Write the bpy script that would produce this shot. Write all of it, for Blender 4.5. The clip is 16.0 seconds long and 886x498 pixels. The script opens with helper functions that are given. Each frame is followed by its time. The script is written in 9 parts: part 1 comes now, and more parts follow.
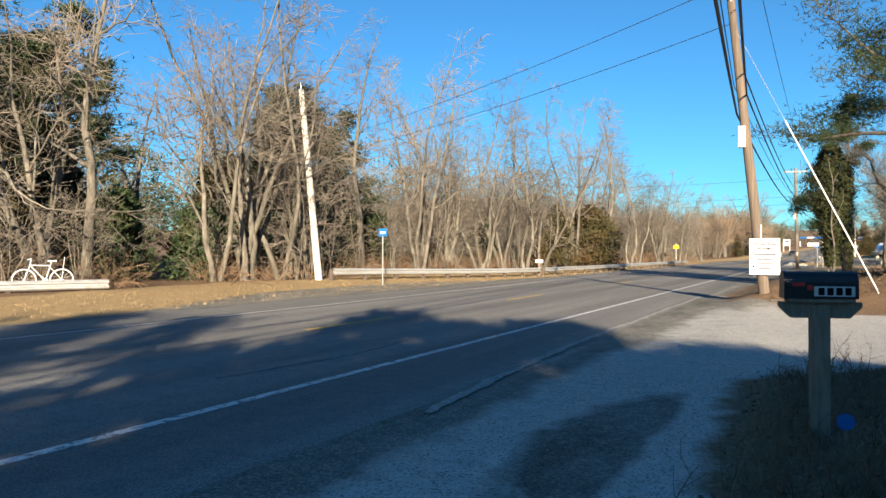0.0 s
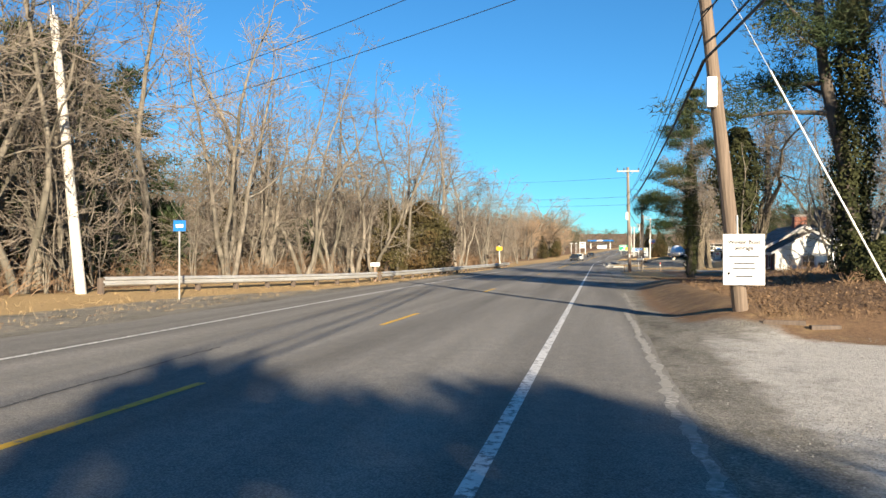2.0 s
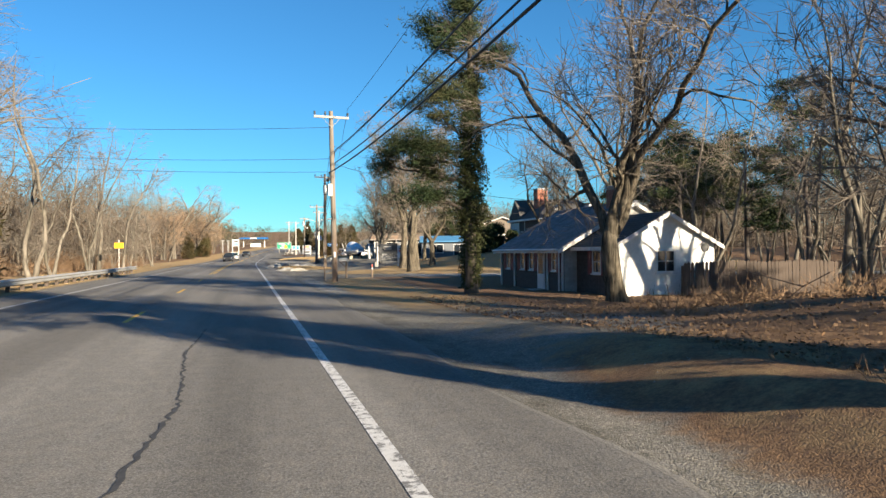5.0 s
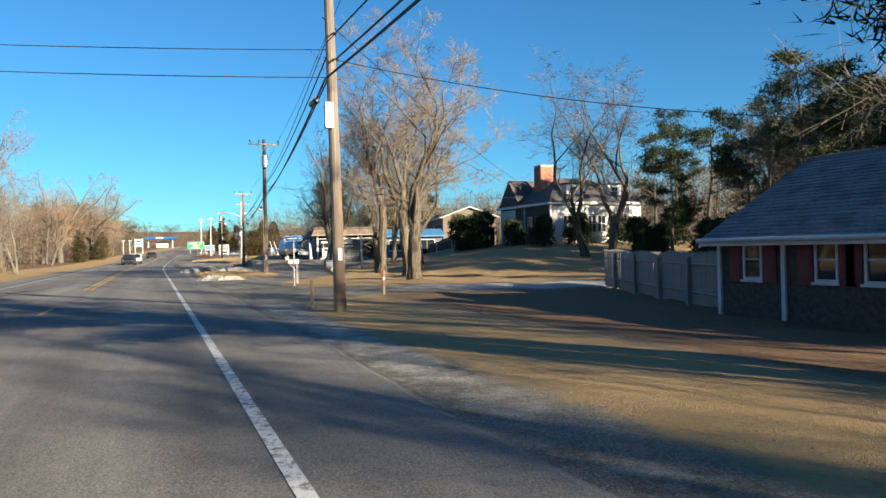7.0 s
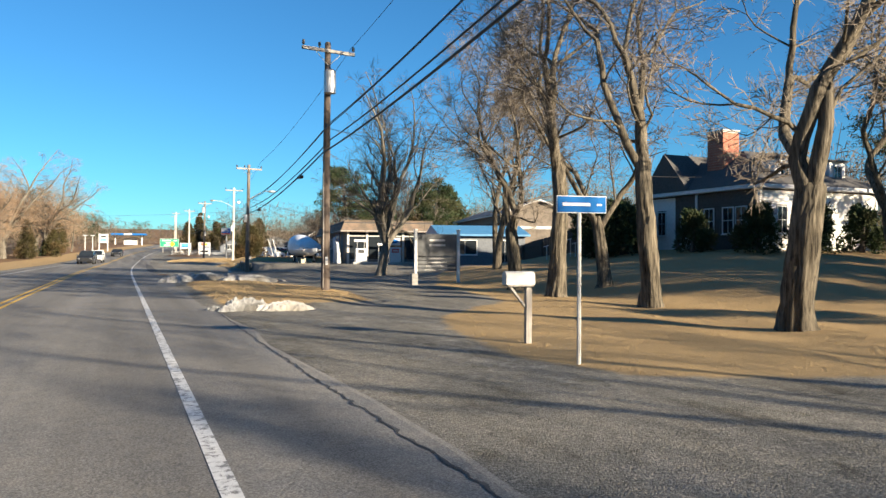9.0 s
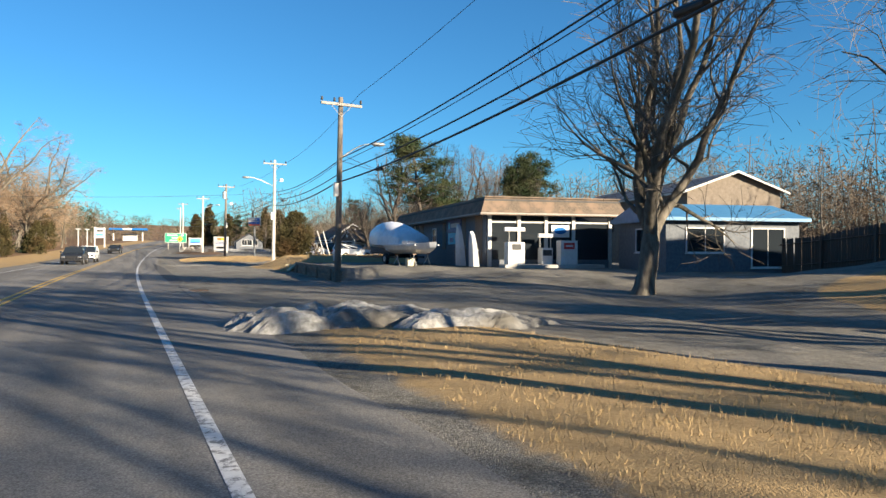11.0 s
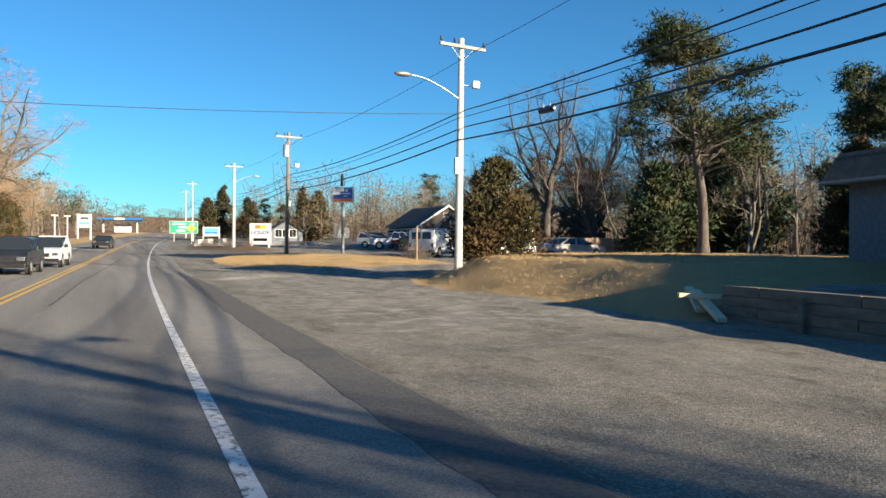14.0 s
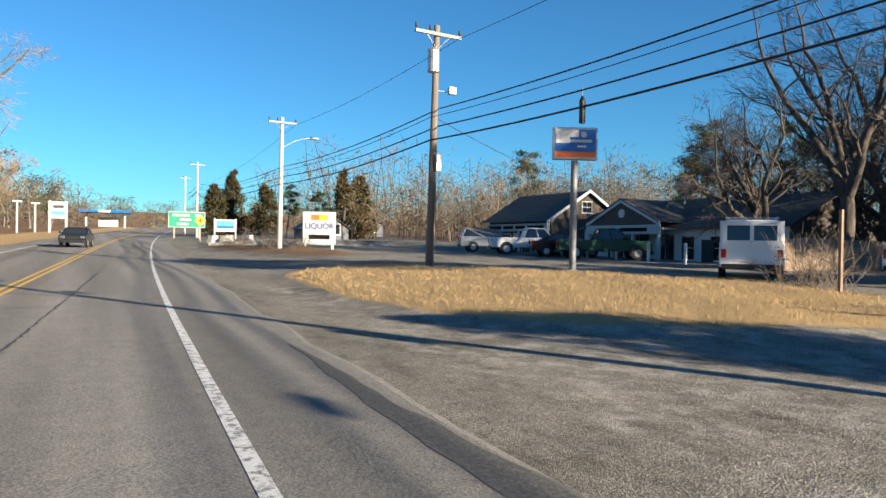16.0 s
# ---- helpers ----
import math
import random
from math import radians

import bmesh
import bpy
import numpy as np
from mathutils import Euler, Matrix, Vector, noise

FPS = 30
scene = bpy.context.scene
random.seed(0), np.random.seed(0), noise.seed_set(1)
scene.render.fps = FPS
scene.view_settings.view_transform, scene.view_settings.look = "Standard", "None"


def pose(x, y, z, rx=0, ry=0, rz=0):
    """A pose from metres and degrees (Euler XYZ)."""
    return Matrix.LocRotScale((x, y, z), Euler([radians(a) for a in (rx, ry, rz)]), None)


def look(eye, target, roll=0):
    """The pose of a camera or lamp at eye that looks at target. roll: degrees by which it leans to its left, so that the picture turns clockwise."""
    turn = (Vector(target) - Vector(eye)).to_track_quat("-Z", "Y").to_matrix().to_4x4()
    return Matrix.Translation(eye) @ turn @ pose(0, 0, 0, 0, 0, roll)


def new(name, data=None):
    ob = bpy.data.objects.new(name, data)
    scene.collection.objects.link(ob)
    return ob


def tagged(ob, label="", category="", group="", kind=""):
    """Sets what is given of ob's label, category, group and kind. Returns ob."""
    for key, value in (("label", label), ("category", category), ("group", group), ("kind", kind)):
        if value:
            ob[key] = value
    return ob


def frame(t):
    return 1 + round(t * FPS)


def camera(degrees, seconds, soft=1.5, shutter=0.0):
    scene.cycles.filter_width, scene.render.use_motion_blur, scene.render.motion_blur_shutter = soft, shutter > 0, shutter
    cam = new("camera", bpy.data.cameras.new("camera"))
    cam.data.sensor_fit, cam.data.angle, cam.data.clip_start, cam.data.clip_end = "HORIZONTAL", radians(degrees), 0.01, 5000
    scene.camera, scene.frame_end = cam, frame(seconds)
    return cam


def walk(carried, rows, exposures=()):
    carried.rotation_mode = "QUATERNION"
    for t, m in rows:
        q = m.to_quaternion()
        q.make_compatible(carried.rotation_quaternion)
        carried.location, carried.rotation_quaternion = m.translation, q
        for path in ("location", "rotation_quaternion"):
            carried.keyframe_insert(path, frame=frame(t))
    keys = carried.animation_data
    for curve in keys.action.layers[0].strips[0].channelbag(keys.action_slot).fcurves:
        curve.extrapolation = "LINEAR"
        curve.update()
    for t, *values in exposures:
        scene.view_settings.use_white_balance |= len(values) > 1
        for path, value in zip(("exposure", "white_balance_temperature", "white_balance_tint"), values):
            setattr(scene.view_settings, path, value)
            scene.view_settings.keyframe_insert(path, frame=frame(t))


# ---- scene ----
cam = camera(62.0, 16.0)
PATH = [
    (0, (5.177, -0.08, 1.501), (4.269, 1.702, 1.513), 0.0),
    (0.5, (4.008, 1.068, 1.495), (3.173, 2.885, 1.509), 0.1),
    (1, (2.859, 2.729, 1.504), (2.121, 4.588, 1.519), 0.0),
    (1.5, (1.7, 4.611, 1.486), (1.107, 6.521, 1.5), -0.0),
    (2, (0.813, 6.903, 1.5), (0.401, 8.86, 1.517), -0.0),
    (2.5, (0.173, 9.627, 1.495), (0.004, 11.62, 1.512), 0.0),
    (3, (-0.358, 12.922, 1.518), (-0.305, 14.921, 1.532), -0.3),
    (5.5, (-1.03, 38.609, 1.521), (-0.466, 40.528, 1.53), -0.6),
    (6, (-1.01, 43.606, 1.492), (-0.401, 45.511, 1.502), -0.7),
    (6.5, (-0.933, 48.75, 1.481), (-0.272, 50.638, 1.491), -0.7),
    (7, (-0.85, 54.748, 1.525), (-0.12, 56.61, 1.525), -1.3),
    (7.5, (-0.712, 60.634, 1.514), (0.051, 62.483, 1.517), -1.1),
    (8, (-0.689, 66.573, 1.453), (0.093, 68.414, 1.461), -0.6),
    (8.5, (-0.68, 73.6, 1.505), (0.121, 75.433, 1.521), 0.1),
    (9, (-0.622, 79.932, 1.474), (0.177, 81.765, 1.489), 0.2),
    (9.5, (-0.72, 86.404, 1.484), (0.081, 88.236, 1.496), 0.2),
    (10, (-0.721, 93.104, 1.471), (0.081, 94.936, 1.482), 0.4),
    (12.5, (-0.594, 125.854, 1.508), (0.21, 127.686, 1.502), -0.1),
    (13, (-0.64, 132.52, 1.527), (0.169, 134.349, 1.517), 0.0),
    (13.5, (-0.587, 139.615, 1.518), (0.227, 141.442, 1.508), -0.0),
    (14, (-0.569, 146.436, 1.501), (0.251, 148.261, 1.488), 0.2),
    (14.5, (-0.575, 153.332, 1.455), (0.252, 155.153, 1.447), 0.5),
    (15, (-0.43, 160.595, 1.455), (0.405, 162.412, 1.447), 0.6),
    (15.5, (-0.29, 168.115, 1.506), (0.553, 169.929, 1.496), 0.8),
    (16, (-0.031, 175.574, 1.542), (0.818, 177.385, 1.53), 1.0),
]
walk(cam, [(t, look(eye, target, roll)) for t, eye, target, roll in PATH])

# ---- light ----
SUN_AZ, SUN_EL = radians(151.5), radians(15.5)      # azimuth clockwise from +y
sun_way = Vector((math.sin(SUN_AZ) * math.cos(SUN_EL), math.cos(SUN_AZ) * math.cos(SUN_EL), math.sin(SUN_EL)))
world = bpy.data.worlds.new("winter_sky")
scene.world = world
world.use_nodes = True
wn = world.node_tree.nodes
wl = world.node_tree.links
sky = wn.new("ShaderNodeTexSky")
sky.sky_type = "NISHITA"
sky.sun_disc = False
sky.sun_elevation = SUN_EL
sky.sun_rotation = SUN_AZ
sky.air_density = 1.0
sky.dust_density = 0.0
sky.ozone_density = 3.0
wn["Background"].inputs["Strength"].default_value = 0.05
tint = wn.new("ShaderNodeMix")
tint.data_type, tint.blend_type = "RGBA", "MULTIPLY"
tint.inputs[0].default_value = 1.0
tint.inputs[7].default_value = (0.34, 0.80, 1.08, 1)       # a deep clear winter blue
wl.new(sky.outputs[0], tint.inputs[6])
wl.new(tint.outputs[2], wn["Background"].inputs["Color"])
sun_data = bpy.data.lights.new("sun", "SUN")
sun_data.energy = 5.0
sun_data.angle = radians(0.53)
sun_data.color = (1.0, 0.85, 0.64)
sun = new("sun", sun_data)
sun.matrix_world = look(sun_way * 200, (0, 0, 0))
scene.view_settings.exposure = 1.6

# ---- materials ----
def mat(name, c1, c2, scale=6.0, rough=0.8, metal=0.0, bump=0.15, c3=None, stretch=(1, 1, 1), fine=0.0, vary=0.0, spec=0.5):
    """Two-scale noise between two colours, a third one in large patches, and a bump."""
    m = bpy.data.materials.new(name)
    m.use_nodes = True
    n, l = m.node_tree.nodes, m.node_tree.links
    b = n["Principled BSDF"]
    tc = n.new("ShaderNodeTexCoord")
    mp = n.new("ShaderNodeMapping")
    mp.inputs["Scale"].default_value = stretch
    l.new(tc.outputs["Object"], mp.inputs["Vector"])
    nz = n.new("ShaderNodeTexNoise")
    nz.inputs["Scale"].default_value = scale
    nz.inputs["Detail"].default_value = 6
    nz.inputs["Roughness"].default_value = 0.65
    l.new(mp.outputs[0], nz.inputs["Vector"])
    rp = n.new("ShaderNodeValToRGB")
    rp.color_ramp.elements[0].position, rp.color_ramp.elements[1].position = 0.33, 0.67
    rp.color_ramp.elements[0].color, rp.color_ramp.elements[1].color = (*c1, 1), (*c2, 1)
    l.new(nz.outputs["Fac"], rp.inputs[0])
    col = rp.outputs[0]
    if c3:
        nb = n.new("ShaderNodeTexNoise")
        nb.inputs["Scale"].default_value = scale / 7
        nb.inputs["Detail"].default_value = 3
        l.new(mp.outputs[0], nb.inputs["Vector"])
        mr = n.new("ShaderNodeMapRange")
        mr.inputs[1].default_value, mr.inputs[2].default_value = 0.45, 0.65
        l.new(nb.outputs["Fac"], mr.inputs[0])
        mx = n.new("ShaderNodeMix")
        mx.data_type = "RGBA"
        l.new(mr.outputs[0], mx.inputs[0])
        l.new(col, mx.inputs[6])
        mx.inputs[7].default_value = (*c3, 1)
        col = mx.outputs[2]
    if vary:
        oi = n.new("ShaderNodeObjectInfo")
        ge = n.new("ShaderNodeNewGeometry")
        ad = n.new("ShaderNodeMath")
        l.new(oi.outputs["Random"], ad.inputs[0])
        l.new(ge.outputs["Random Per Island"], ad.inputs[1])
        hs = n.new("ShaderNodeHueSaturation")
        mv = n.new("ShaderNodeMapRange")
        mv.inputs[2].default_value = 2.0
        mv.inputs[3].default_value, mv.inputs[4].default_value = 1 - vary, 1 + vary
        l.new(ad.outputs[0], mv.inputs[0])
        l.new(mv.outputs[0], hs.inputs["Value"])
        l.new(col, hs.inputs["Color"])
        col = hs.outputs[0]
    l.new(col, b.inputs["Base Color"])
    b.inputs["Roughness"].default_value = rough
    b.inputs["Metallic"].default_value = metal
    b.inputs["Specular IOR Level"].default_value = spec
    if bump:
        bp = n.new("ShaderNodeBump")
        bp.inputs["Strength"].default_value = bump
        bp.inputs["Distance"].default_value = 0.03
        l.new(nz.outputs["Fac"], bp.inputs["Height"])
        l.new(bp.outputs[0], b.inputs["Normal"])
    return m


def glass(name, tint=(0.02, 0.025, 0.03), rough=0.04):
    m = bpy.data.materials.new(name)
    m.use_nodes = True
    b = m.node_tree.nodes["Principled BSDF"]
    b.inputs["Base Color"].default_value = (*tint, 1)
    b.inputs["Roughness"].default_value = rough
    b.inputs["Specular IOR Level"].default_value = 0.8
    return m


BARK_PALE = mat("bark_pale", (0.075, 0.066, 0.053), (0.235, 0.208, 0.168), 7, 0.92, bump=0.7, c3=(0.085, 0.078, 0.06), stretch=(1, 1, 0.3), vary=0.2, spec=0.2)
BARK_GREY = mat("bark_grey", (0.022, 0.019, 0.015), (0.2, 0.17, 0.125), 8, 0.95, bump=1.0, stretch=(1.8, 1.8, 0.16), spec=0.2)
BARK_DARK = mat("bark_dark", (0.045, 0.037, 0.031), (0.12, 0.098, 0.08), 6, 0.92, bump=0.6, stretch=(1, 1, 0.3))
WILLOW = mat("willow_twig", (0.17, 0.115, 0.072), (0.27, 0.185, 0.118), 3, 0.9, bump=0, vary=0.15)
TWIG = mat("twig", (0.095, 0.08, 0.065), (0.19, 0.16, 0.13), 3, 0.9, bump=0, vary=0.25, spec=0.2)
FARWOOD = mat("far_wood", (0.075, 0.062, 0.047), (0.155, 0.128, 0.098), 0.6, 0.95, bump=0, c3=(0.11, 0.078, 0.05), vary=0.3)
TWIG_DARK = mat("twig_dark", (0.055, 0.042, 0.034), (0.11, 0.088, 0.07), 3, 0.9, bump=0, vary=0.15)
TWIG_RED = mat("twig_red", (0.20, 0.13, 0.085), (0.31, 0.21, 0.14), 3, 0.9, bump=0, vary=0.15)
BRUSH = mat("dead_brush", (0.10, 0.063, 0.038), (0.22, 0.14, 0.08), 2, 0.95, bump=0, vary=0.3)
NEEDLE = mat("pine_needles", (0.014, 0.03, 0.013), (0.045, 0.064, 0.025), 3, 0.8, bump=0, c3=(0.07, 0.068, 0.03), vary=0.3, spec=0.2)
CEDARM = mat("cedar_foliage", (0.03, 0.03, 0.012), (0.075, 0.062, 0.025), 3, 0.8, bump=0, c3=(0.08, 0.05, 0.022), vary=0.3, spec=0.2)
IVY = mat("ivy_leaf", (0.014, 0.019, 0.007), (0.055, 0.058, 0.02), 4, 0.8, bump=0, vary=0.45, spec=0.2)
DRYGRASS = mat("dry_grass_blade", (0.26, 0.18, 0.085), (0.42, 0.30, 0.15), 3, 0.9, bump=0, vary=0.25)
DEADLEAF = mat("dead_leaf", (0.10, 0.06, 0.034), (0.235, 0.145, 0.075), 3, 0.8, bump=0, vary=0.4)
WOODPOLE = mat("utility_pole_wood", (0.13, 0.11, 0.09), (0.25, 0.215, 0.175), 5, 0.9, bump=0.4, c3=(0.15, 0.10, 0.07), stretch=(3, 3, 0.12))
WOODDARK = mat("dark_pole_wood", (0.06, 0.045, 0.035), (0.13, 0.10, 0.08), 5, 0.9, bump=0.4, stretch=(3, 3, 0.12))
WOODMID = mat("brown_pole_wood", (0.09, 0.066, 0.048), (0.18, 0.135, 0.10), 5, 0.9, bump=0.4, stretch=(3, 3, 0.12))
WOODPALE = mat("bleached_pole_wood", (0.42, 0.39, 0.34), (0.60, 0.56, 0.50), 5, 0.9, bump=0.3, stretch=(3, 3, 0.12))
WOODGREY = mat("weathered_grey_wood", (0.22, 0.20, 0.18), (0.38, 0.35, 0.31), 6, 0.9, bump=0.35, stretch=(3, 3, 0.3), vary=0.15)
WOODBROWN = mat("brown_post_wood", (0.16, 0.11, 0.075), (0.28, 0.20, 0.14), 8, 0.85, bump=0.3, stretch=(2, 2, 0.3))
TIMBER = mat("treated_timber", (0.11, 0.092, 0.068), (0.22, 0.185, 0.14), 5, 0.9, bump=0.4, stretch=(1, 0.3, 1), vary=0.15)
PLANKNEW = mat("new_plank", (0.50, 0.42, 0.27), (0.66, 0.57, 0.40), 5, 0.75, bump=0.2, stretch=(3, 0.3, 3))
GALV = mat("galvanised_steel", (0.46, 0.46, 0.45), (0.66, 0.66, 0.64), 4, 0.45, 0.75, bump=0.05, c3=(0.40, 0.38, 0.35))
RAILM = mat("weathered_rail", (0.33, 0.33, 0.325), (0.50, 0.50, 0.49), 3, 0.5, 0.25, bump=0.05, c3=(0.36, 0.35, 0.33), stretch=(1, 1, 4))
DULLBOX = mat("dull_grey_enamel", (0.13, 0.14, 0.15), (0.22, 0.23, 0.24), 6, 0.5, 0.2, bump=0.05)
WHITE = mat("white_paint", (0.56, 0.55, 0.53), (0.68, 0.67, 0.65), 5, 0.5, bump=0.04)
OFFWHITE = mat("aged_white_paint", (0.44, 0.425, 0.39), (0.60, 0.585, 0.545), 4, 0.6, bump=0.08)
BLACK = mat("black_coating", (0.006, 0.006, 0.007), (0.016, 0.016, 0.017), 6, 0.4, bump=0.03)
CABLE = mat("cable_black", (0.012, 0.012, 0.013), (0.022, 0.022, 0.022), 6, 0.6, bump=0)
RUBBER = mat("tyre_rubber", (0.012, 0.012, 0.012), (0.03, 0.03, 0.03), 9, 0.8, bump=0.1)
DARKGLASS = glass("dark_glass")
SIGNBLUE = mat("sign_blue", (0.01, 0.11, 0.33), (0.015, 0.13, 0.38), 6, 0.8, bump=0, spec=0.15)
SIGNGREEN = mat("sign_green", (0.01, 0.22, 0.13), (0.015, 0.26, 0.15), 6, 0.4, bump=0)
SIGNYELLOW = mat("sign_yellow", (0.72, 0.42, 0.01), (0.80, 0.48, 0.02), 6, 0.4, bump=0)
NAVY = mat("navy_sign", (0.03, 0.05, 0.17), (0.045, 0.07, 0.22), 6, 0.45, bump=0)
NAVY_BRIGHT = mat("bright_blue_panel", (0.02, 0.10, 0.36), (0.03, 0.14, 0.44), 5, 0.35, bump=0)
RED = mat("red_plastic", (0.5, 0.03, 0.02), (0.6, 0.04, 0.03), 8, 0.4, bump=0)
ORANGE = mat("orange_band", (0.70, 0.13, 0.02), (0.75, 0.16, 0.03), 8, 0.4, bump=0)
TEAL = mat("teal_print", (0.05, 0.42, 0.55), (0.08, 0.5, 0.62), 8, 0.5, bump=0)
SIGNGREY = mat("slate_sign_board", (0.022, 0.023, 0.025), (0.04, 0.041, 0.043), 5, 0.6, bump=0.05)
INK = mat("dark_ink", (0.004, 0.004, 0.005), (0.009, 0.009, 0.01), 8, 0.8, bump=0, spec=0.1)
BRICKM = mat("chimney_brick", (0.28, 0.10, 0.06), (0.42, 0.17, 0.11), 9, 0.9, bump=0.2, vary=0.25)
MORTAR = mat("mortar", (0.34, 0.31, 0.28), (0.45, 0.42, 0.38), 12, 0.95, bump=0.2)
ROOFGREY = mat("asphalt_shingle_grey", (0.15, 0.155, 0.165), (0.26, 0.265, 0.28), 14, 0.95, bump=0.3, c3=(0.13, 0.13, 0.14), vary=0.12)
ROOFDARK = mat("asphalt_shingle_dark", (0.05, 0.047, 0.045), (0.10, 0.095, 0.09), 12, 0.95, bump=0.3, c3=(0.08, 0.075, 0.07), vary=0.12)
ROOFBROWN = mat("mansard_shingle_brown", (0.085, 0.066, 0.05), (0.165, 0.13, 0.098), 12, 0.95, bump=0.3, c3=(0.2, 0.14, 0.1), vary=0.12)
SHINGLEW = mat("grey_cedar_shingle", (0.17, 0.15, 0.13), (0.31, 0.28, 0.245), 10, 0.9, bump=0.3, c3=(0.2, 0.18, 0.15), vary=0.15)
SUNLITSHINGLE = mat("sunlit_gable_shingle", (0.40, 0.385, 0.36), (0.60, 0.585, 0.55), 9, 0.85, bump=0.25, c3=(0.36, 0.34, 0.31), vary=0.12)
SHINGLED = mat("brown_shingle", (0.055, 0.045, 0.04), (0.12, 0.10, 0.085), 10, 0.9, bump=0.3, vary=0.15)
CLAPWHITE = mat("white_clapboard", (0.66, 0.65, 0.61), (0.80, 0.79, 0.75), 6, 0.65, bump=0.06)
BLUEGREYW = mat("grey_block_wall", (0.10, 0.112, 0.128), (0.165, 0.178, 0.195), 7, 0.85, bump=0.12)
SHUTTER = mat("maroon_shutter", (0.13, 0.022, 0.02), (0.20, 0.04, 0.035), 7, 0.6, bump=0.05)
HULLWHITE = mat("gelcoat_white", (0.52, 0.53, 0.53), (0.66, 0.66, 0.66), 3, 0.3, bump=0.02)
SHRINK = mat("shrink_wrap", (0.66, 0.69, 0.74), (0.82, 0.84, 0.87), 3, 0.38, bump=0.35)
HULLBOTTOM = mat("hull_bottom_dark", (0.02, 0.022, 0.03), (0.05, 0.05, 0.06), 5, 0.6, bump=0.1)
CONCRETE = mat("concrete", (0.36, 0.345, 0.32), (0.52, 0.50, 0.46), 6, 0.9, bump=0.2, c3=(0.33, 0.31, 0.28))
IRON = mat("cast_iron", (0.045, 0.03, 0.022), (0.10, 0.065, 0.045), 12, 0.75, 0.4, bump=0.3)
SNOWM = mat("old_snow", (0.13, 0.127, 0.12), (0.40, 0.40, 0.39), 5, 0.9, bump=0.9, c3=(0.10, 0.093, 0.08))
SNOWCLEAN = mat("slumped_snow", (0.34, 0.325, 0.295), (0.50, 0.485, 0.45), 4, 0.9, bump=0.6, c3=(0.26, 0.235, 0.19))
CARWHITE = mat("car_white", (0.70, 0.70, 0.69), (0.76, 0.76, 0.75), 2, 0.22, bump=0)
CARSILVER = mat("car_silver", (0.42, 0.42, 0.41), (0.48, 0.48, 0.47), 2, 0.28, 0.5, bump=0)
CARBLACK = mat("car_black", (0.012, 0.014, 0.018), (0.02, 0.022, 0.026), 2, 0.15, bump=0)
CARGREEN = mat("car_green", (0.012, 0.045, 0.03), (0.02, 0.06, 0.04), 2, 0.2, bump=0)
CARRED = mat("car_dark_red", (0.05, 0.008, 0.008), (0.075, 0.012, 0.01), 2, 0.2, bump=0)
CHROME = mat("chrome", (0.6, 0.6, 0.6), (0.7, 0.7, 0.7), 3, 0.2, 0.95, bump=0)
TAILRED = mat("tail_light_red", (0.35, 0.01, 0.008), (0.42, 0.015, 0.01), 5, 0.25, bump=0)
STONE = mat("rough_stone", (0.15, 0.145, 0.135), (0.30, 0.29, 0.27), 7, 0.9, bump=0.4)


def asphalt(name, c1, c2, patch, line=False):
    m = mat(name, c1, c2, 30, 0.93, bump=0.35, c3=patch, spec=0.25)
    n, l = m.node_tree.nodes, m.node_tree.links
    b = n["Principled BSDF"]
    src = b.inputs["Base Color"].links[0].from_socket
    ge = n.new("ShaderNodeNewGeometry")
    mp = n.new("ShaderNodeMapping")
    mp.inputs["Scale"].default_value = (0.9, 0.035, 1)          # wheel tracks and stains along the lane
    l.new(ge.outputs["Position"], mp.inputs["Vector"])
    nz = n.new("ShaderNodeTexNoise")
    nz.inputs["Scale"].default_value = 1.0
    nz.inputs["Detail"].default_value = 5
    l.new(mp.outputs[0], nz.inputs["Vector"])
    vo = n.new("ShaderNodeTexVoronoi")
    vo.inputs["Scale"].default_value = 55
    l.new(ge.outputs["Position"], vo.inputs["Vector"])
    mr = n.new("ShaderNodeMapRange")
    mr.inputs[1].default_value, mr.inputs[2].default_value, mr.inputs[3].default_value, mr.inputs[4].default_value = 0.3, 0.7, 0.66, 1.3
    l.new(nz.outputs["Fac"], mr.inputs[0])
    mv = n.new("ShaderNodeMapRange")
    mv.inputs[2].default_value, mv.inputs[3].default_value, mv.inputs[4].default_value = 0.7, 1.32, 0.68
    l.new(vo.outputs["Distance"], mv.inputs[0])
    mu = n.new("ShaderNodeMath")
    mu.operation = "MULTIPLY"
    l.new(mr.outputs[0], mu.inputs[0])
    l.new(mv.outputs[0], mu.inputs[1])
    hs = n.new("ShaderNodeHueSaturation")
    l.new(src, hs.inputs["Color"])
    l.new(mu.outputs[0], hs.inputs["Value"])
    l.new(hs.outputs[0], b.inputs["Base Color"])
    return m


ROADM = asphalt("road_asphalt", (0.16, 0.152, 0.137), (0.255, 0.243, 0.222), (0.235, 0.22, 0.195))
TAR = mat("tar_seam", (0.03, 0.03, 0.03), (0.06, 0.06, 0.06), 10, 0.8, bump=0.1)


